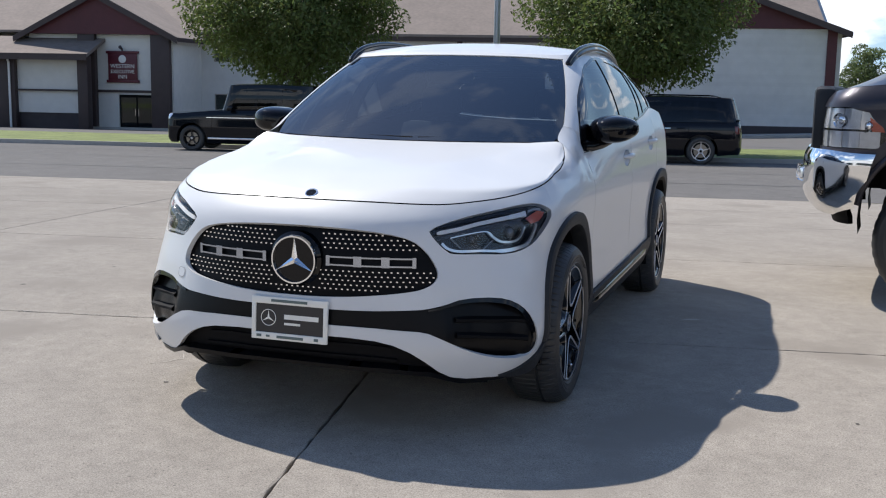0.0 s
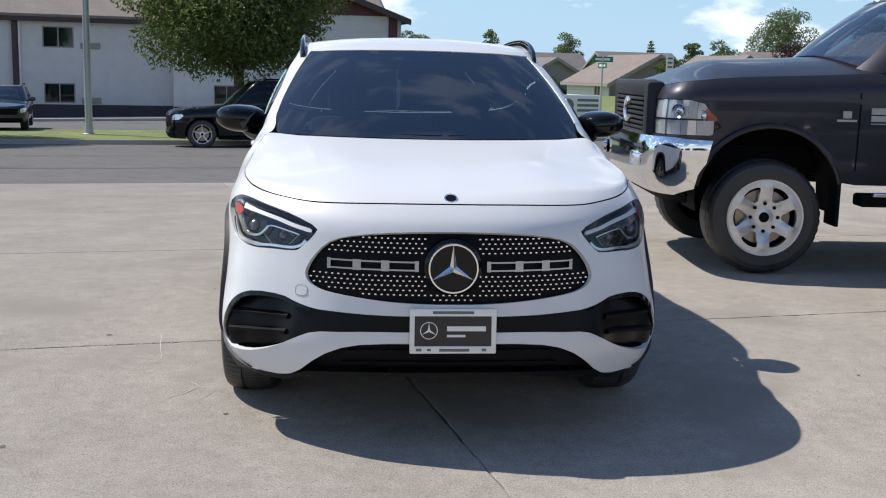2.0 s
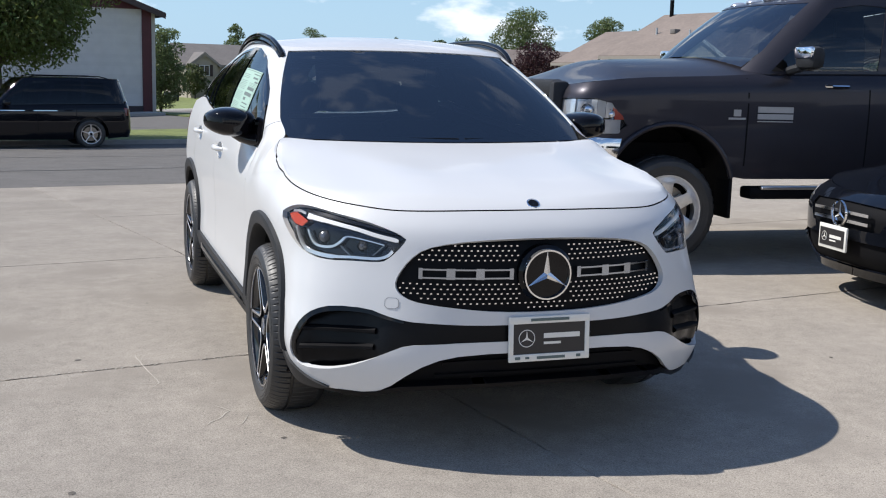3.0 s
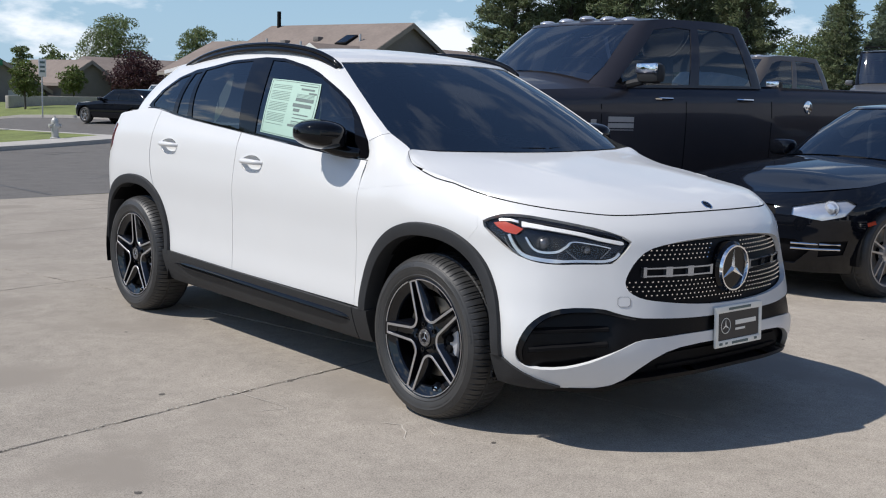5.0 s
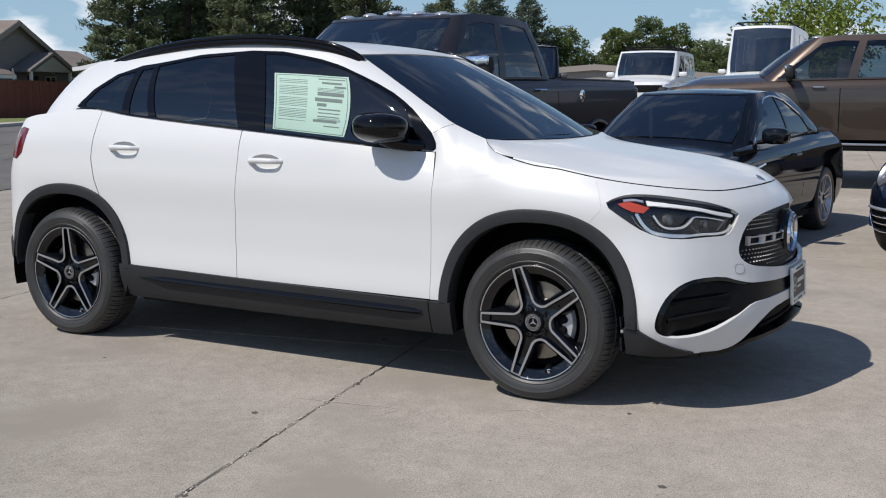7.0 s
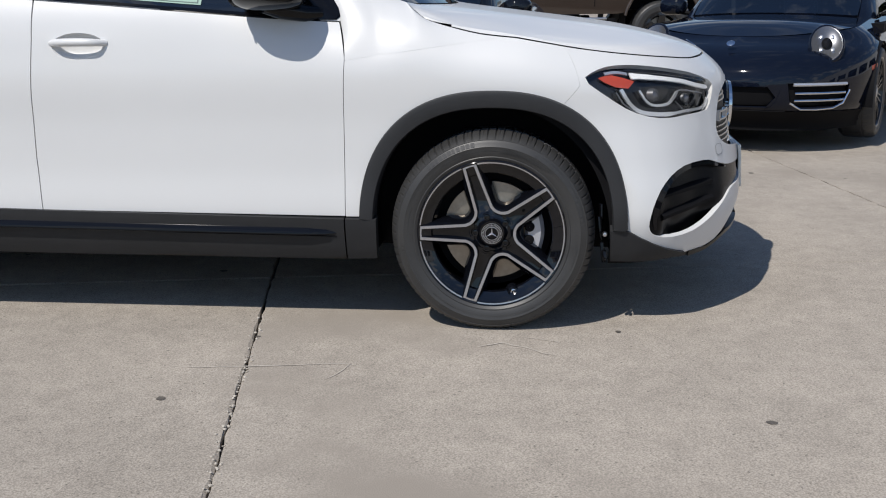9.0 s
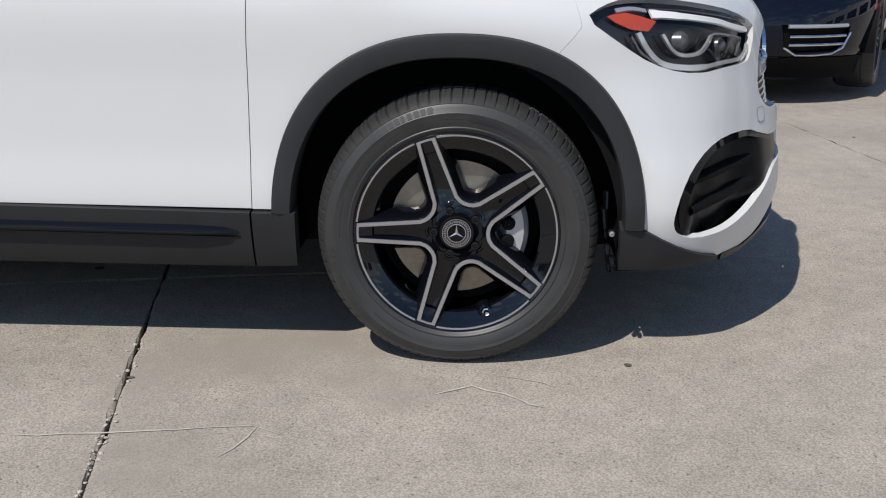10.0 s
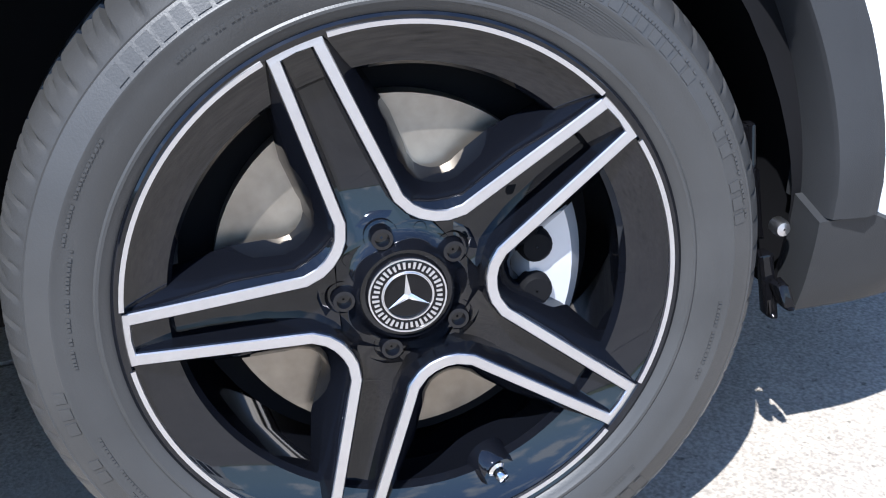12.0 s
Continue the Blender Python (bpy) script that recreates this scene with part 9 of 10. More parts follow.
# long grey-brown house with the cream wing; gable end's grey holds its shade too
hc, co = house("grey-brown house with a long brown shingle roof", 40.85, 50.35, 40.5, 52, 0.0, 2.95, 5.48, "v", CREAM, SHINGLE, end_wall=GREY_WALL,
               wins=(("south", 42.6, 43.9, 1.7, 2.6), ("south", 48.2, 49.2, 1.6, 2.6)), doors=(("south", 46.6, 47.6, 0.5, 2.6),))
roofz = lambda u: 5.48 - (45.6 - u) * (2.53 / 4.75) + 0.12
bm = bmesh.new()
add_box(bm, -0.6, 0.6, -0.45, 0.45, 0, 0.14, bevel=0.02)
sky_light = part("skylight", bm, DARK, hc, "dark framed skylight", m=co @ pose(43.4, 43.4, roofz(43.4), 0, -27.8, 0))
box("pane", (-0.5, 0.5, -0.36, 0.36, 0.142, 0.15), WINDOW_GLASS, sky_light)
for u, v in ((43.4, 42.3), (42.6, 46.5), (43.0, 50.0)):
    vent_pipe(co, hc, u, v, roofz(u), 0.4)
for u, v in ((43.6, 46.0), (43.2, 48.5)):
    box("roof_vent", (u - 0.25, u + 0.2, v - 0.22, v + 0.22, roofz(u) - 0.1, roofz(u) + 0.18), SHINGLE_GREY, hc, m=co, bevel=0.03)
vent_pipe(co, hc, 45.4, 51.5, 5.6, 0.9, 0.13, DARK, "flue")
# porch roof on the gable end
prism("porch_roof", co, hc, SHINGLE_GREY, [(44.9, 2.75), (46.9, 3.75), (48.9, 2.75), (48.9, 2.87), (46.9, 3.88), (44.9, 2.87)], 38.9, 40.29, "v")
prism("porch_gable", co, hc, TAUPE_WALL, [(45.2, 2.80), (48.6, 2.80), (46.9, 3.65)], 38.96, 39.06, "v")
for u in (45.2, 48.6):
    box("porch_post", (u - 0.07, u + 0.07, 39.05, 39.19, 0.0, 2.8), WHITE_TRIM, hc, m=co)
# garden parasol, folded, behind the fence
px_, py_ = xy(44.2, 39.5)
par = empty("garden_parasol", "folded white garden parasol behind the fence", "parasol", m=pose(px_, py_, 0.25))
tube("pole", [(0, 0, 0), (0, 0, 2.7)], 0.025, STEEL, par, seg=6)
turned("canopy", [(0.02, 2.7), (0.07, 2.5), (0.11, 2.0), (0.16, 1.6), (0.10, 1.58)], WHITE_TRIM, par, seg=10)
turned("foot", [(0.001, 0.12), (0.2, 0.1), (0.25, 0.0)], DARK, par, seg=12)

# cream wing
W0, W1, WU, WE, WP, WX = 39.2, 44.2, 39.0, 2.62, 3.95, 40.83
shed, so_ = site("garden_wing", "cream lap-sided gabled wing with taupe roof", "house", 40.2, 41.7, 0.1)
facade("wall", so_, shed, CREAM, "v", WU, W0, W1, 0.0, WE)
facade("wall", so_, shed, CREAM, "u", W0, WU + 0.25, WX, 0.0, WE)
facade("wall", so_, shed, CREAM, "u", W1, WU + 0.25, WX, 0.0, WE, inward=-1)
prism("gable", so_, shed, CREAM, [(W0, WE), (W1, WE), ((W0 + W1) / 2, WP - 0.02)], WU + 0.002, WU + 0.25, "u")


def wing_run(z):
    if z <= WE:
        return W0, W1
    f = (z - WE) / (WP - WE) * (W1 - W0) / 2
    return W0 + f, W1 - f


lap_boards(so_, shed, CREAM, "v", WU, 0.3, WP, 0.195, wing_run)
lap_boards(so_, shed, CREAM, "u", W0, 0.3, WE, 0.195, lambda z: (WU, WX))
roof_pair(so_, shed, SHINGLE, WHITE_TRIM, W0, W1, WU, 43.4, WE, WP, "u", over=0.3, trim_w=0.14)
tube("downpipe", [(WU - 0.1, W0 - 0.3, WE - 0.15), (WU + 0.06, W0 - 0.07, WE - 0.6), (WU + 0.06, W0 - 0.07, 0.3)], 0.045, WHITE_TRIM, shed, seg=6, m=so_)

# board fence beside the house
fence, _ = site("board_fence", "red-brown stained board fence beside the house", "fence", 44, 38.7, 0.33)
rnd = random.Random(5)
fence_board = None
for k in range(66):
    u = 39.2 + k * 0.15
    x0 = Matrix.Translation((u - 44, rnd.uniform(-0.006, 0.006) - 0.0, rnd.uniform(-0.02, 0.02)))
    if fence_board is None:
        fence_board = box("board", (0, 0.14, 0, 0.022, -0.05, 1.95), FENCE_RED, fence, m=x0).data
    else:
        b = new("board", fence_board)
        b.parent, b.matrix_basis = fence, x0
for z in (0.4, 1.55):
    box("rail", (39.2 - 44, 49.1 - 44, 0.03, 0.08, z, z + 0.09), FENCE_RED, fence)

hd, do_ = house("cream lap-sided house with a lower brown roof", 41.3, 49.6, 52.3, 57.9, -0.2, 2.5, 4.5, "v", CREAM, SHINGLE, wins=(("west", 54.0, 54.9, 0.9, 2.0),), over=0.45)
for q in (53.52, 54.94):
    box("shutter", (41.23, 41.29, q, q + 0.42, 0.85, 2.05), TRIM_TAUPE, hd, m=do_)
for q in (52.5, 57.85):
    box("downpipe", (41.20, 41.29, q, q + 0.09, -0.1, 2.4), TRIM_TAUPE, hd, m=do_)
for za, zb, w0_, w1_ in ((-0.1, 0.9, 52.35, 57.85), (2.0, 2.5, 52.35, 57.85), (0.9, 2.0, 52.35, 53.5), (0.9, 2.0, 55.4, 57.85)):
    lap_boards(do_, hd, CREAM, "v", 41.296, za, zb, 0.2, lambda z, w0_=w0_, w1_=w1_: (w0_, w1_))
# row of houses beyond it
house("grey-brown single-storey house with a gabled front", 43.4, 48.4, 74, 82, -0.6, 1.6, 3.2, "v", GREY_WALL, SHINGLE, wins=(("west", 76, 77.4, 0.1, 1.2),))
house("grey-brown house with a brown shingle roof and pale garage door", 48.7, 58, 74, 83, -0.5, 1.9, 3.6, "u", GREY_WALL, SHINGLE, wins=(("south", 53.5, 55, 0.5, 1.6),), doors=(("south", 49.2, 51.7, -0.3, 1.4),))
# its sunlit sides are coloured paler than the shaded gable end
house("grey-brown house with a brown shingle roof", 34.6, 42.6, 75, 84, -1.0, 0.95, 3.10, "v", PALE_WALL, SHINGLE, doors=(("south", 39.6, 42.0, -0.9, 0.8),), wins=(("west", 77, 78.2, -0.3, 0.7), ("south", 36.2, 37.4, -0.4, 0.6)), end_wall=GREY_WALL)
house("grey-brown house with a gabled brown roof", 58.5, 66, 70, 82, -0.3, 2.1, 3.8, "v", GREY_WALL, SHINGLE)
house("grey-brown house with a long brown roof", 53, 76, 54, 64, 0.0, 3.2, 5.3, "u", GREY_WALL, SHINGLE)
# single-storey house with a pale side, and the two-storey one behind it
house("taupe single-storey house with a sunlit pale side", 34.2, 41.4, 95, 105, -1.9, 1.0, 3.0, "v", TAUPE_WALL, SHINGLE_GREY, wins=(("west", 99, 100.3, -0.2, 0.9), ("south", 36.0, 37.4, -0.6, 0.5)))
ha, ao = house("beige two-storey house with shuttered windows", 30.6, 39.2, 110.5, 119.5, -2.4, 1.85, 3.9, "u", BEIGE_WALL, SHINGLE_GREY, wins=(("west", 114, 115, 0.6, 1.7),), doors=(("south", 35.3, 36.2, -2.3, -0.2),))
for a in (30.7, 36.0):
    prism("front_gable", ao, ha, BEIGE_WALL, [(a, -2.3), (a + 2.9, -2.3), (a + 2.9, 1.85), (a + 1.45, 2.95), (a, 1.85)], 109.3, 110.48, "v")
    roof_pair(ao, ha, SHINGLE_GREY, TRIM_TAUPE, a, a + 2.9, 109.3, 113, 1.85, 2.95, "v", over=0.3)
    window(ao, ha, "u", 109.2, a + 0.9, a + 2.0, 0.6, 1.7, WHITE_TRIM)
    for q in (a + 0.55, a + 2.05):
        box("shutter", (q, q + 0.3, 109.2, 109.27, 0.55, 1.75), INN_BROWN, ha, m=ao)
house("taupe house with a hipped grey roof", 48, 55.5, 128, 137, -2.4, 1.8, 4.2, "u", TAUPE_WALL, SHINGLE_GREY, wins=(("south", 50, 51.3, 0.2, 1.3),))
house("taupe house with a grey roof", 53.6, 63, 116, 126, -2.2, 1.8, 4.3, "u", TAUPE_WALL, SHINGLE_GREY)
# low metal-clad shed behind the parked vans
house("low grey-brown shed behind the vans", 53.5, 66, 3, 16, 1.0, 2.7, 3.2, "u", TAUPE_WALL, SHINGLE_GREY, trim=TRIM_TAUPE, name="shed", over=0.2)


# ---- street furniture ----
def on_ground(x, y, lift=0.0, rz=0.0):
    return pose(x, y, ground_z(*uv(x, y)) + lift, 0, 0, rz)


pole = empty("light_pole", "tall round grey metal light pole on the lawn", "light pole", m=on_ground(-8.24, 30.3, 0.11))
turned("base", [(0.20, 0.0), (0.20, 0.03), (0.14, 0.05), (0.13, 0.25)], STEEL, pole, seg=16, cap=True)
turned("shaft", [(0.115, 0.03), (0.10, 5.0), (0.08, 10.5)], STEEL, pole, seg=16, cap=True)

HYDRANT = material("silver hydrant paint", (0.46, 0.46, 0.44), rough=0.45, metal=0.35, vary=0.1, scale=20)
hyd = empty("fire_hydrant", "silver-painted fire hydrant on the corner pavement", "fire hydrant", m=on_ground(9.97, 31.8, 0.12))
turned("barrel", [(0.16, 0.0), (0.16, 0.04), (0.115, 0.06), (0.105, 0.45), (0.13, 0.47), (0.13, 0.52), (0.11, 0.53)], HYDRANT, hyd, seg=20, cap=True)
turned("bonnet", [(0.12, 0.53), (0.115, 0.60), (0.07, 0.67), (0.03, 0.69), (0.028, 0.75), (0.001, 0.75)], HYDRANT, hyd, seg=20)
for rz, r in ((0, 0.075), (90, 0.055), (-90, 0.055)):
    turned("nozzle", [(r, 0.08), (r, 0.16), (r * 1.2, 0.165), (r * 1.2, 0.19), (r * 0.4, 0.20), (0.001, 0.22)], HYDRANT, hyd, seg=14, m=pose(0, 0, 0.42, 0, 0, rz) @ pose(0, 0, 0, 90))

SIGN_GREEN = material("green sign face", (0.01, 0.16, 0.075), rough=0.4)
sp = empty("street_sign", "street-name signs, green with white bars, on a pole", "street sign", m=on_ground(9.3, 35.7, 0.11))
tube("post", [(0, 0, 0), (0, 0, 2.6)], 0.035, STEEL, sp, seg=8)
for rz, z in ((10, 2.40), (98, 2.17)):
    plate = box("sign_plate", (-0.42, 0.42, -0.006, 0.006, z, z + 0.2), SIGN_GREEN, sp, m=pose(0, 0, 0, 0, 0, rz))
    for q in (-1, 1):
        box("sign_bar", (-0.3, 0.3, q * 0.009 - 0.002, q * 0.009 + 0.002, z + 0.06, z + 0.14), SIGN_WHITE, plate)
ws = empty("parking_sign", "small white sign on a thin post", "sign", m=on_ground(15.1, 46.4, 0.05, 15))
tube("post", [(0, 0, 0), (0, 0, 2.6)], 0.03, STEEL, ws, seg=6)
plate = box("sign_plate", (-0.2, 0.2, -0.045, -0.033, 1.85, 2.65), SIGN_WHITE, ws, bevel=0.004)
for z in (2.45, 2.25, 2.05):
    box("sign_bar", (-0.13, 0.13, -0.050, -0.046, z, z + 0.09), INK, plate)

ms = empty("monument_sign", "low white and grey entrance sign on the lawn", "sign", m=on_ground(9.0, 38.2, 0.0, 10))
box("plinth", (-1.1, 1.1, -0.22, 0.22, -0.3, 0.35), KERB, ms, bevel=0.02)
face = box("sign_face", (-0.95, 0.95, -0.12, 0.12, 0.35, 1.25), SIGN_WHITE, ms, bevel=0.02)
turned("mark", [(0.001, 0.02), (0.25, 0.02), (0.26, 0)], INK, face, seg=20, m=Matrix.Translation((-0.5, -0.122, 0.85)) @ pose(0, 0, 0, 90))
for z in (1.0, 0.8, 0.6):
    box("sign_bar", (-0.1, 0.8, -0.128, -0.122, z, z + 0.1), INK, face)

mb = empty("post_box", "black box on a dark post at the lot's edge", "post box", m=on_ground(5.5, 14.2, 0.0, 10))
tube("post", [(0, 0, 0), (0, 0, 1.12)], 0.06, SATIN_BLACK, mb, seg=8)
bm = bmesh.new()
add_box(bm, -0.27, 0.27, -0.22, 0.22, 1.1, 1.56, bevel=0.05, seg=3)
body = part("body", bm, SATIN_BLACK, mb)
box("flap", (-0.20, 0.20, -0.235, -0.222, 1.18, 1.46), GLOSS_BLACK, body, bevel=0.004)

# bins by the two-storey house
BIN = material("dark green bin plastic", (0.02, 0.035, 0.028), rough=0.5, vary=0.08)
for u, v in ((27.0, 104.5), (27.9, 105.0)):
    x, y = xy(u, v)
    b = empty("wheeled_bin", "dark wheeled bin beside the drive", "bin", m=on_ground(x, y, 0.1, 12), group="wheeled bins by the drive")
    bm = bmesh.new()
    vs = add_box(bm, -0.3, 0.3, -0.33, 0.33, 0.06, 1.0, bevel=0.03)
    for w in vs:
        if w.is_valid and w.co.z < 0.5:
            w.co.x *= 0.8
            w.co.y *= 0.8
    part("body", bm, BIN, b)
    box("lid", (-0.32, 0.32, -0.36, 0.36, 1.0, 1.07), BIN, b, bevel=0.025)
    for q in (-1, 1):
        turned("wheel", [(0.001, 0.03), (0.1, 0.03), (0.1, -0.03), (0.001, -0.03)], DARK, b, seg=14, m=pose(q * 0.26, 0.3, 0.1, 0, 90, 0))
# low concrete garden wall by the row of houses
x, y = xy(34.6, 59)
gw = tagged(box("garden_wall", (-0.12, 0.12, -5.5, 5.5, -0.4, 0.55), KERB, None, bevel=0.02), "low pale concrete garden wall", "garden wall", kind="structure")
gw.matrix_world = on_ground(x, y, 0.1, -60)


# an unseen showroom added behind the camera; it lights and reflects in the cars
SHOW_WALL = material("white showroom panels", (0.78, 0.78, 0.77), rough=0.5, vary=0.03, scale=2)
show, sh = site("showroom", "unseen white panelled showroom with dark glazing, added behind the camera", "building", 0, -24, 0)
facade("wall", sh, show, SHOW_WALL, "u", -24, -45, 50, -0.3, 6.5, [(k * 6 - 40, k * 6 - 35.4, 0.3, 3.4) for k in range(14)], inward=-1)
for k in range(14):
    box("showroom_pane", (k * 6 - 40, k * 6 - 35.4, -24.12, -24.1, 0.3, 3.4), WINDOW_GLASS, show, m=sh)
box("showroom_inside", (-44.9, 49.9, -30, -24.6, -0.3, 6.3), DARK, show, m=sh)
box("parapet", (-45.2, 50.2, -24.6, -23.9, 6.5, 6.9), STEEL, show, m=sh)

# ---- trees ----
def leaf_material(name, colour, spread=0.35):
    m = bpy.data.materials.new(name)
    m.use_nodes = True
    n, l = m.node_tree.nodes, m.node_tree.links
    b = n["Principled BSDF"]
    geo = n.new("ShaderNodeNewGeometry")
    rng = n.new("ShaderNodeMapRange")
    rng.inputs["To Min"].default_value, rng.inputs["To Max"].default_value = 1 - spread, 1 + spread
    l.new(geo.outputs["Random Per Island"], rng.inputs["Value"])
    hsv = n.new("ShaderNodeHueSaturation")
    hsv.inputs["Color"].default_value = (*colour, 1)
    l.new(rng.outputs["Result"], hsv.inputs["Value"])
    hue = n.new("ShaderNodeMapRange")
    hue.inputs["To Min"].default_value, hue.inputs["To Max"].default_value = 0.475, 0.52
    l.new(geo.outputs["Random Per Island"], hue.inputs["Value"])
    l.new(hue.outputs["Result"], hsv.inputs["Hue"])
    l.new(hsv.outputs["Color"], b.inputs["Base Color"])
    b.inputs["Roughness"].default_value, b.inputs["Specular IOR Level"].default_value = 0.55, 0.35
    # light comes through the leaves
    thin, mix = n.new("ShaderNodeBsdfTranslucent"), n.new("ShaderNodeMixShader")
    l.new(hsv.outputs["Color"], thin.inputs["Color"])
    mix.inputs["Fac"].default_value = 0.4
    l.new(b.outputs["BSDF"], mix.inputs[1])
    l.new(thin.outputs["BSDF"], mix.inputs[2])
    l.new(mix.outputs["Shader"], n["Material Output"].inputs["Surface"])
    return m


LEAF_ASH = leaf_material("ash leaves", (0.120, 0.155, 0.045))
LEAF_FAR = leaf_material("poplar leaves", (0.15, 0.19, 0.08))
LEAF_LIGHT = leaf_material("yellow-green leaves", (0.20, 0.25, 0.045))
LEAF_RED = leaf_material("dark red leaves", (0.060, 0.026, 0.030))
NEEDLE = leaf_material("pine needles", (0.15, 0.18, 0.095), 0.5)
NEEDLE_BLUE = leaf_material("spruce needles", (0.14, 0.175, 0.12), 0.5)
SHRUB = leaf_material("shrub leaves", (0.085, 0.105, 0.04), 0.4)
BARK = material("grey-brown bark", (0.085, 0.068, 0.055), rough=0.95, vary=0.25, scale=12, bump=0.8, bump_scale=25)


def leaves(name, centres, normals, size, mat, parent, rng, aspect=2.2, droop=0.35):
    """Small bent leaves at the places given, each of two faces."""
    n = len(centres)
    d = normals + rng.normal(0, 0.75, (n, 3))
    d[:, 2] -= droop
    d /= np.linalg.norm(d, axis=1)[:, None]
    s = np.cross(d, rng.normal(0, 1, (n, 3)))
    s /= np.linalg.norm(s, axis=1)[:, None] + 1e-9
    nn = np.cross(d, s)
    ln = size * rng.uniform(0.65, 1.35, n)[:, None]
    wd = ln / aspect * 0.5
    a = centres - d * ln * 0.5
    b = centres + d * ln * 0.5
    c = centres + s * wd + nn * wd * 0.35
    e = centres - s * wd + nn * wd * 0.35
    verts = np.stack([a, c, b, e], 1).reshape(-1, 3)
    idx = np.arange(n)[:, None] * 4
    faces = np.concatenate([idx + np.array([[0, 1, 2]]), idx + np.array([[0, 2, 3]])], 0)
    me = bpy.data.meshes.new(name)
    me.vertices.add(len(verts))
    me.vertices.foreach_set("co", verts.astype(np.float32).ravel())
    me.loops.add(faces.size)
    me.loops.foreach_set("vertex_index", faces.astype(np.int32).ravel())
    me.polygons.add(len(faces))
    me.polygons.foreach_set("loop_start", np.arange(0, faces.size, 3, dtype=np.int32))
    me.update(calc_edges=True)
    me.materials.append(mat)
    ob = new(name, me)
    ob.parent = parent
    return ob


def broadleaf(label, x, y, height, radius, clear, mat, count, size, seed, z=None, squash=1.0, blobs=70, name="tree", lean=0.0, limbs=9):
    """Trunk, limbs that reach the clumps, and a crown of many leaves with gaps."""
    g = ground_z(*uv(x, y)) + 0.08 if z is None else z
    e = empty(name, label, "tree", m=pose(x, y, g))
    rng = np.random.default_rng(seed)
    rr = random.Random(seed)
    crown_h = height - clear
    mid = clear + crown_h * 0.46
    r0 = max(0.05, radius * 0.055)
    fork = clear + crown_h * 0.10
    tube("trunk", [(0, 0, -0.1), (0.02, 0.01, fork * 0.4), (lean * 0.3, 0.02, fork), (lean, 0, clear + crown_h * 0.6), (lean, 0.05, height * 0.94)], [r0 * 1.35, r0, r0 * 0.85, r0 * 0.4, r0 * 0.1], BARK, e, seg=10)
    cs, rs = [], []
    for k in range(blobs):
        ph = k * 2.399963 + rr.uniform(-0.3, 0.3)
        zz = 1 - 2 * (k + 0.5) / blobs
        low = 0.86 if zz < 0 else 1.0
        f = rr.uniform(0.70, 0.96) * (1 if k % 4 else 0.55)
        q = math.sqrt(max(0, 1 - zz * zz))
        # wider below the middle, narrowing upwards
        wide = 1.0 if zz < 0.1 else 1.0 - 0.25 * zz
        cs.append((lean * 0.5 + radius * q * f * wide * math.cos(ph), radius * q * f * wide * math.sin(ph), mid + crown_h * 0.5 * zz * f * low * 1.05 * squash))
        rs.append(radius * (rr.uniform(0.20, 0.34) if blobs > 60 else rr.uniform(0.30, 0.46)))
    for k in range(limbs):
        c = cs[(k * 7 + 3) % blobs]
        st = fork * rr.uniform(0.85, 1.25)
        tube("limb", [(lean * 0.2, 0, st), (c[0] * 0.45, c[1] * 0.45, st + (c[2] - st) * 0.45 + 0.12), (c[0], c[1], c[2])], [r0 * 0.55, r0 * 0.32, r0 * 0.10], BARK, e, seg=6)
    cs, rs = np.array(cs), np.array(rs)
    pick = rng.choice(len(cs), count, p=rs ** 2 / (rs ** 2).sum())
    nrm = rng.normal(0, 1, (count, 3))
    nrm[:, 2] = nrm[:, 2] * 0.9 + 0.12
    nrm /= np.linalg.norm(nrm, axis=1)[:, None]
    rad = rs[pick] * rng.uniform(0.35, 1.12, count) ** 0.6
    pts = cs[pick] + nrm * rad[:, None] * np.array([1.0, 1.0, 0.72])
    leaves("crown", pts, nrm * 0.6, size, mat, e, rng)
    return e


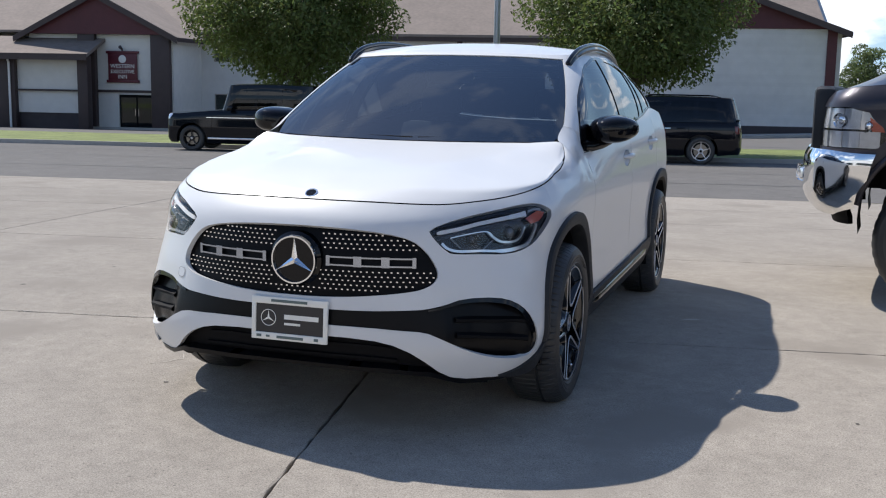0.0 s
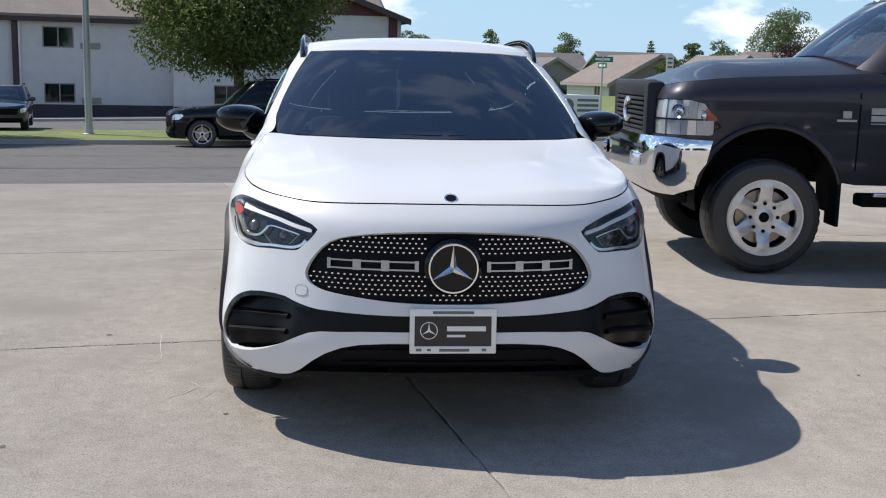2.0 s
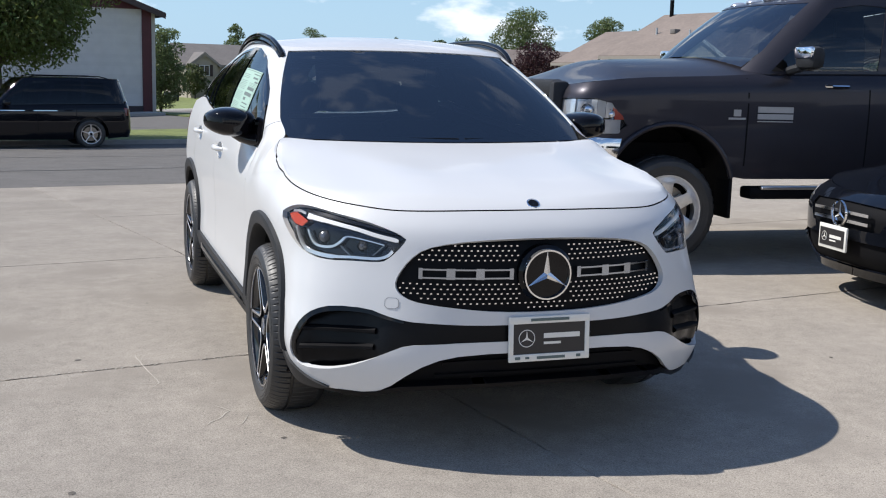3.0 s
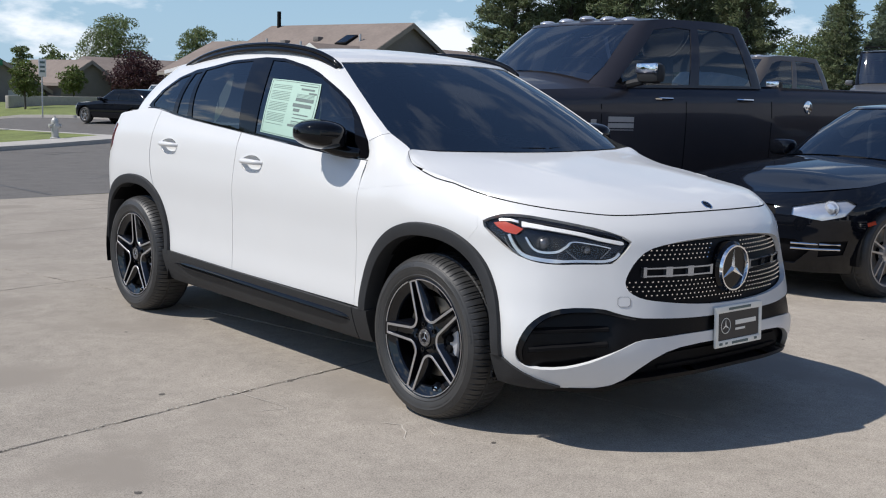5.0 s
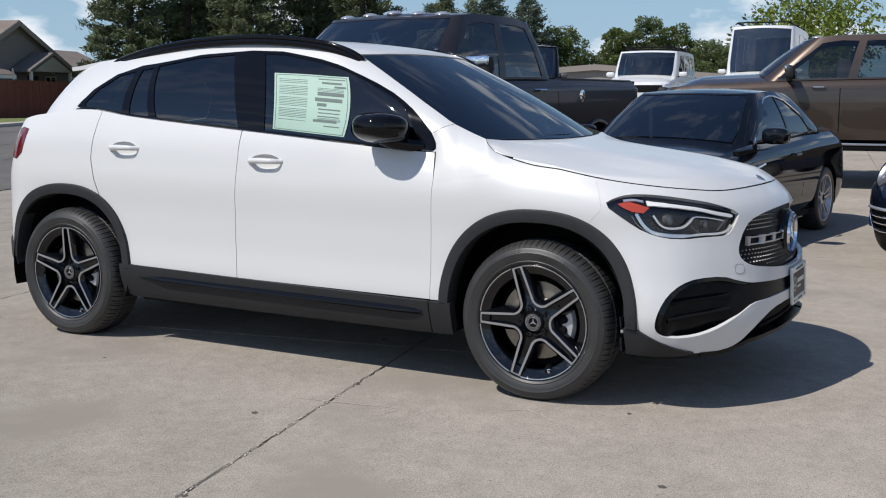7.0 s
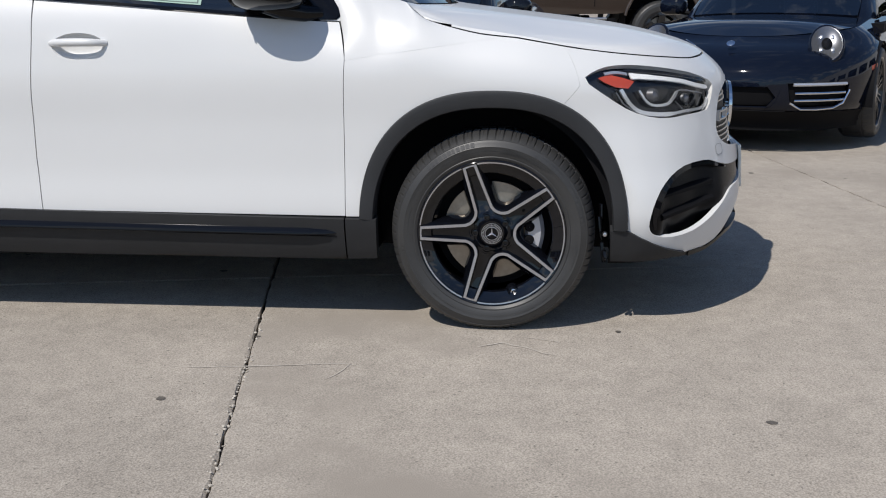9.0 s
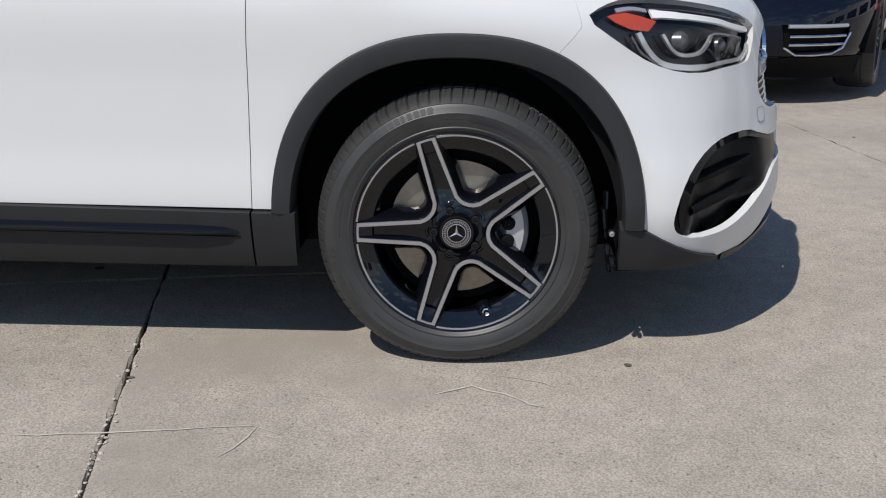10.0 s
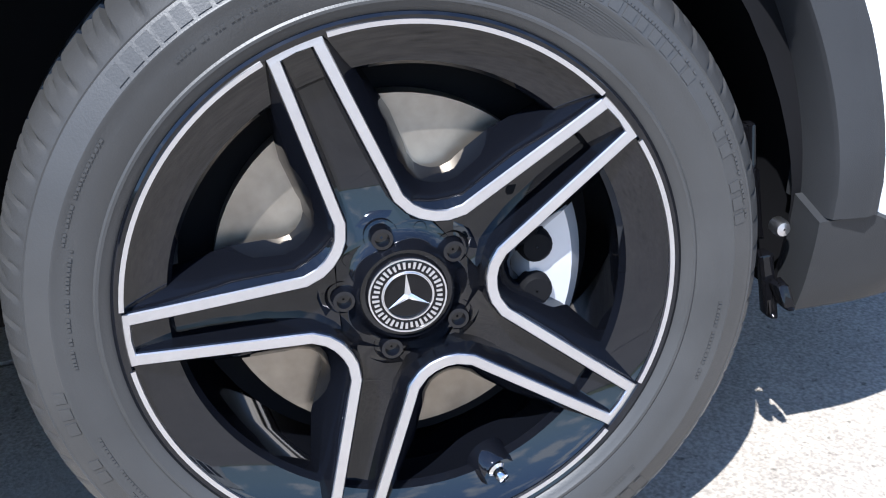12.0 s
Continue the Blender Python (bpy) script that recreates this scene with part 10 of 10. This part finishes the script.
def conifer(label, x, y, height, radius, mat, count, size, seed, clear=0.4, z=None, ragged=0.25, name="tree", full=0.75):
    """A straight trunk with whorls of drooping needled boughs."""
    g = ground_z(*uv(x, y)) if z is None else z
    e = empty(name, label, "tree", m=pose(x, y, g))
    rng = np.random.default_rng(seed)
    tube("trunk", [(0, 0, -0.1), (0, 0, height * 0.5), (0, 0, height * 0.98)], [0.03 * height * 0.8, 0.016 * height, 0.02], BARK, e, seg=8)
    rows = int(height / 0.42)
    axes = []
    bm = bmesh.new()
    for k in range(rows):
        t = k / rows
        zc = clear + (height - clear) * t
        reach = radius * (1 - t) ** full * min(1.0, 0.72 + 1.4 * t)
        for j in range(7):
            ph = j * math.tau / 7 + k * 0.9 + rng.uniform(-0.3, 0.3)
            ln = reach * rng.uniform(1 - ragged * 1.4, 1 + ragged * 0.6)
            rise = ln * rng.uniform(-0.10, 0.28)
            axes.append((0, 0, zc, ln * math.cos(ph), ln * math.sin(ph), zc + rise))
            if k % 2 == 0 and j % 2 == 0:
                add_tube(bm, [(0, 0, zc), (ln * 0.8 * math.cos(ph), ln * 0.8 * math.sin(ph), zc + rise * 0.8)], [0.035, 0.01], seg=4)
    part("boughs", bm, BARK, e)
    axes = np.array(axes)
    ln = np.hypot(axes[:, 3], axes[:, 4]) + 0.15
    pick = rng.choice(len(axes), count, p=ln / ln.sum())
    t = rng.uniform(0.15, 1.0, count) ** 0.7
    a = axes[pick]
    pts = a[:, :3] + (a[:, 3:] - a[:, :3]) * t[:, None] + rng.normal(0, 0.15, (count, 3)) * np.array([1, 1, 0.8]) * (radius / 3)
    dirs = a[:, 3:] - a[:, :3]
    dirs /= np.linalg.norm(dirs, axis=1)[:, None] + 1e-9
    dirs[:, 2] += 0.35
    leaves("crown", pts, dirs, size, mat, e, rng, aspect=3.4, droop=0.0)
    return e


broadleaf("broad ash tree on the lawn strip in full leaf", -14.1, 27.4, 7.4, 3.25, 1.75, LEAF_ASH, 52000, 0.145, 21, lean=0.15, blobs=110, limbs=14)
broadleaf("broad ash tree on the lawn strip with spreading limbs", -3.5, 29.3, 7.4, 3.2, 1.75, LEAF_ASH, 52000, 0.145, 22, lean=-0.1, blobs=110, limbs=16)
# behind the inn's corner and among the houses
broadleaf("light green tree behind the inn's corner", *xy(14.4, 68), 3.9, 1.6, 0.6, LEAF_FAR, 5000, 0.22, 23, blobs=40)
broadleaf("tall full poplar behind the inn's corner", *xy(18.2, 74), 6.2, 1.65, 0.5, LEAF_FAR, 12000, 0.20, 37, blobs=56, squash=1.05)
broadleaf("slim poplar behind the houses", *xy(40.8, 125), 9.4, 1.4, 0.8, LEAF_FAR, 6000, 0.24, 24, blobs=34, squash=1.1)
broadleaf("round tree behind the houses", *xy(57, 140), 9.6, 2.3, 1.5, LEAF_FAR, 9000, 0.26, 25, blobs=40)
broadleaf("round tree behind the houses", *xy(62.5, 95), 10.2, 3.2, 1.5, LEAF_FAR, 14000, 0.25, 26, blobs=44)
broadleaf("upright tree behind the houses", *xy(73.3, 95), 10.0, 2.2, 1.2, LEAF_FAR, 9000, 0.25, 27, blobs=36)
broadleaf("low tree behind the houses", *xy(79, 95), 8.8, 3.0, 1.0, LEAF_ASH, 9000, 0.25, 28, blobs=36)
broadleaf("small tree behind the houses", *xy(52.8, 96), 6.6, 1.2, 1.0, LEAF_FAR, 1800, 0.34, 35, blobs=24)
broadleaf("small tree behind the houses", *xy(55.8, 95), 6.4, 1.9, 1.0, LEAF_FAR, 2400, 0.34, 36, blobs=28)
conifer("dark conifer behind the houses", *xy(64, 128), 8.6, 1.5, NEEDLE, 2200, 0.42, 29)
broadleaf("slim young tree on the house lawn", *xy(29.2, 54.8), 2.9, 0.75, 0.6, LEAF_ASH, 2400, 0.17, 30, blobs=30)
broadleaf("young tree before the grey house", *xy(42.6, 71), 3.0, 0.95, 0.7, LEAF_ASH, 1800, 0.22, 31, blobs=24)
broadleaf("small tree with dark red leaves by the grey house", *xy(48.0, 70.5), 4.0, 2.2, 0.5, LEAF_RED, 6000, 0.22, 32, blobs=44)
broadleaf("round shrub tree beside the beige house", *xy(30.3, 106.5), 3.6, 1.35, 0.4, SHRUB, 2400, 0.28, 33, blobs=26)
broadleaf("bushy tree beside the taupe house", *xy(36.6, 93.6), 2.5, 1.2, 0.2, SHRUB, 3600, 0.20, 34, blobs=34)
# evergreens right of the long-roofed house
for k, (b, d, h, r) in enumerate(((44.8, 67, 12.5, 3.0), (47.6, 69, 14, 3.3), (50.6, 66, 13, 3.1), (53.6, 69, 13.5, 3.3), (56.4, 67, 12.0, 3.0), (49.0, 74, 14, 3.4), (55.0, 76, 14, 3.4))):
    x, y = -4.2 + d * math.sin(radians(b)), -3 + d * math.cos(radians(b))
    conifer("tall dense evergreen beside the house", x, y, h, r, NEEDLE, 30000, 0.30, 40 + k, ragged=0.35, z=0.3, full=0.5)
conifer("blue-green spruce behind the car park", 82, 46, 9.5, 3.2, NEEDLE_BLUE, 14000, 0.30, 60, z=0.6, full=0.6)
conifer("tall dark spruce behind the car park", 96, 49, 11.5, 3.2, NEEDLE, 14000, 0.30, 61, z=0.6)
conifer("small pointed conifer at the fence", *xy(51.6, 40.5), 3.6, 0.8, NEEDLE_BLUE, 1500, 0.35, 62)
conifer("pointed green conifer behind the car park", -4.6 + 84 * math.sin(radians(61.3)), -2.6 + 84 * math.cos(radians(61.3)), 8.8, 3.0, NEEDLE, 14000, 0.30, 63, z=0.5, full=0.6)
for k, (b, d, h, r) in enumerate(((63.6, 86, 9.3, 2.9), (65.6, 88, 8.8, 2.9), (67.2, 90, 7.2, 2.2), (69.0, 92, 4.9, 2.6), (70.3, 92, 7.4, 1.6), (71.7, 92, 8.2, 1.7), (73.0, 94, 7.6, 2.0), (74.6, 94, 6.4, 2.3), (76.3, 95, 6.0, 2.5), (78.2, 95, 5.8, 2.5), (80.5, 96, 5.6, 2.6), (59.5, 92, 6.5, 2.6))):
    x, y = -4.6 + d * math.sin(radians(b)), -2.6 + d * math.cos(radians(b))
    if k < 2:
        conifer("full blue-green spruce behind the car park", x, y, h * 1.06, r, NEEDLE_BLUE, 16000, 0.30, 70 + k, z=0.5, full=0.55)
        continue
    broadleaf("leafy tree in the row behind the car park", x, y, h, r, 0.5, (LEAF_ASH, LEAF_FAR)[k % 2], 12000, 0.24, 70 + k, z=0.5, blobs=44)
broadleaf("yellow-green leafy tree beyond the vans", 54.5, 8.5, 6.4, 3.2, 1.0, LEAF_LIGHT, 6000, 0.28, 90, z=1.0, blobs=44)


def bush(label, u, v, w, h, mat, count, seed):
    x, y = xy(u, v)
    e = empty("bush", label, "bush", m=pose(x, y, ground_z(u, v) + 0.05, 0, 0, 10.3))
    rng = np.random.default_rng(seed)
    stems = bmesh.new()
    for k in range(6):
        a = k * 1.1
        add_tube(stems, [(0, 0, -0.05), (w * 0.3 * math.cos(a), w * 0.2 * math.sin(a), h * 0.6)], [0.02, 0.008], seg=4)
    part("stems", stems, BARK, e)
    p = rng.normal(0, 1, (count, 3))
    p /= np.linalg.norm(p, axis=1)[:, None]
    p[:, 2] = np.abs(p[:, 2])
    lump = 1 + 0.14 * np.sin(p[:, :1] * 7 + seed) * np.cos(p[:, 1:2] * 6)
    pts = p * lump * rng.uniform(0.6, 1.0, (count, 1)) ** 0.4 * np.array([w / 2, w * 0.4, h])
    leaves("foliage", pts, p, 0.2, mat, e, rng)


bush("clipped low hedge before the beige house", 33.5, 107.0, 3.6, 1.0, SHRUB, 1600, 1)
bush("round bush before the taupe house", 39.0, 93.4, 2.2, 1.4, SHRUB, 1400, 2)
bush("round bush beside the drive", 31.8, 106.0, 1.4, 0.9, SHRUB, 900, 3)
bush("green bush at the house corner", 39.6, 70.8, 1.6, 0.8, SHRUB, 1200, 4)
bush("dark bush beside the grey house", 50.5, 71.0, 1.8, 0.9, SHRUB, 1100, 5)
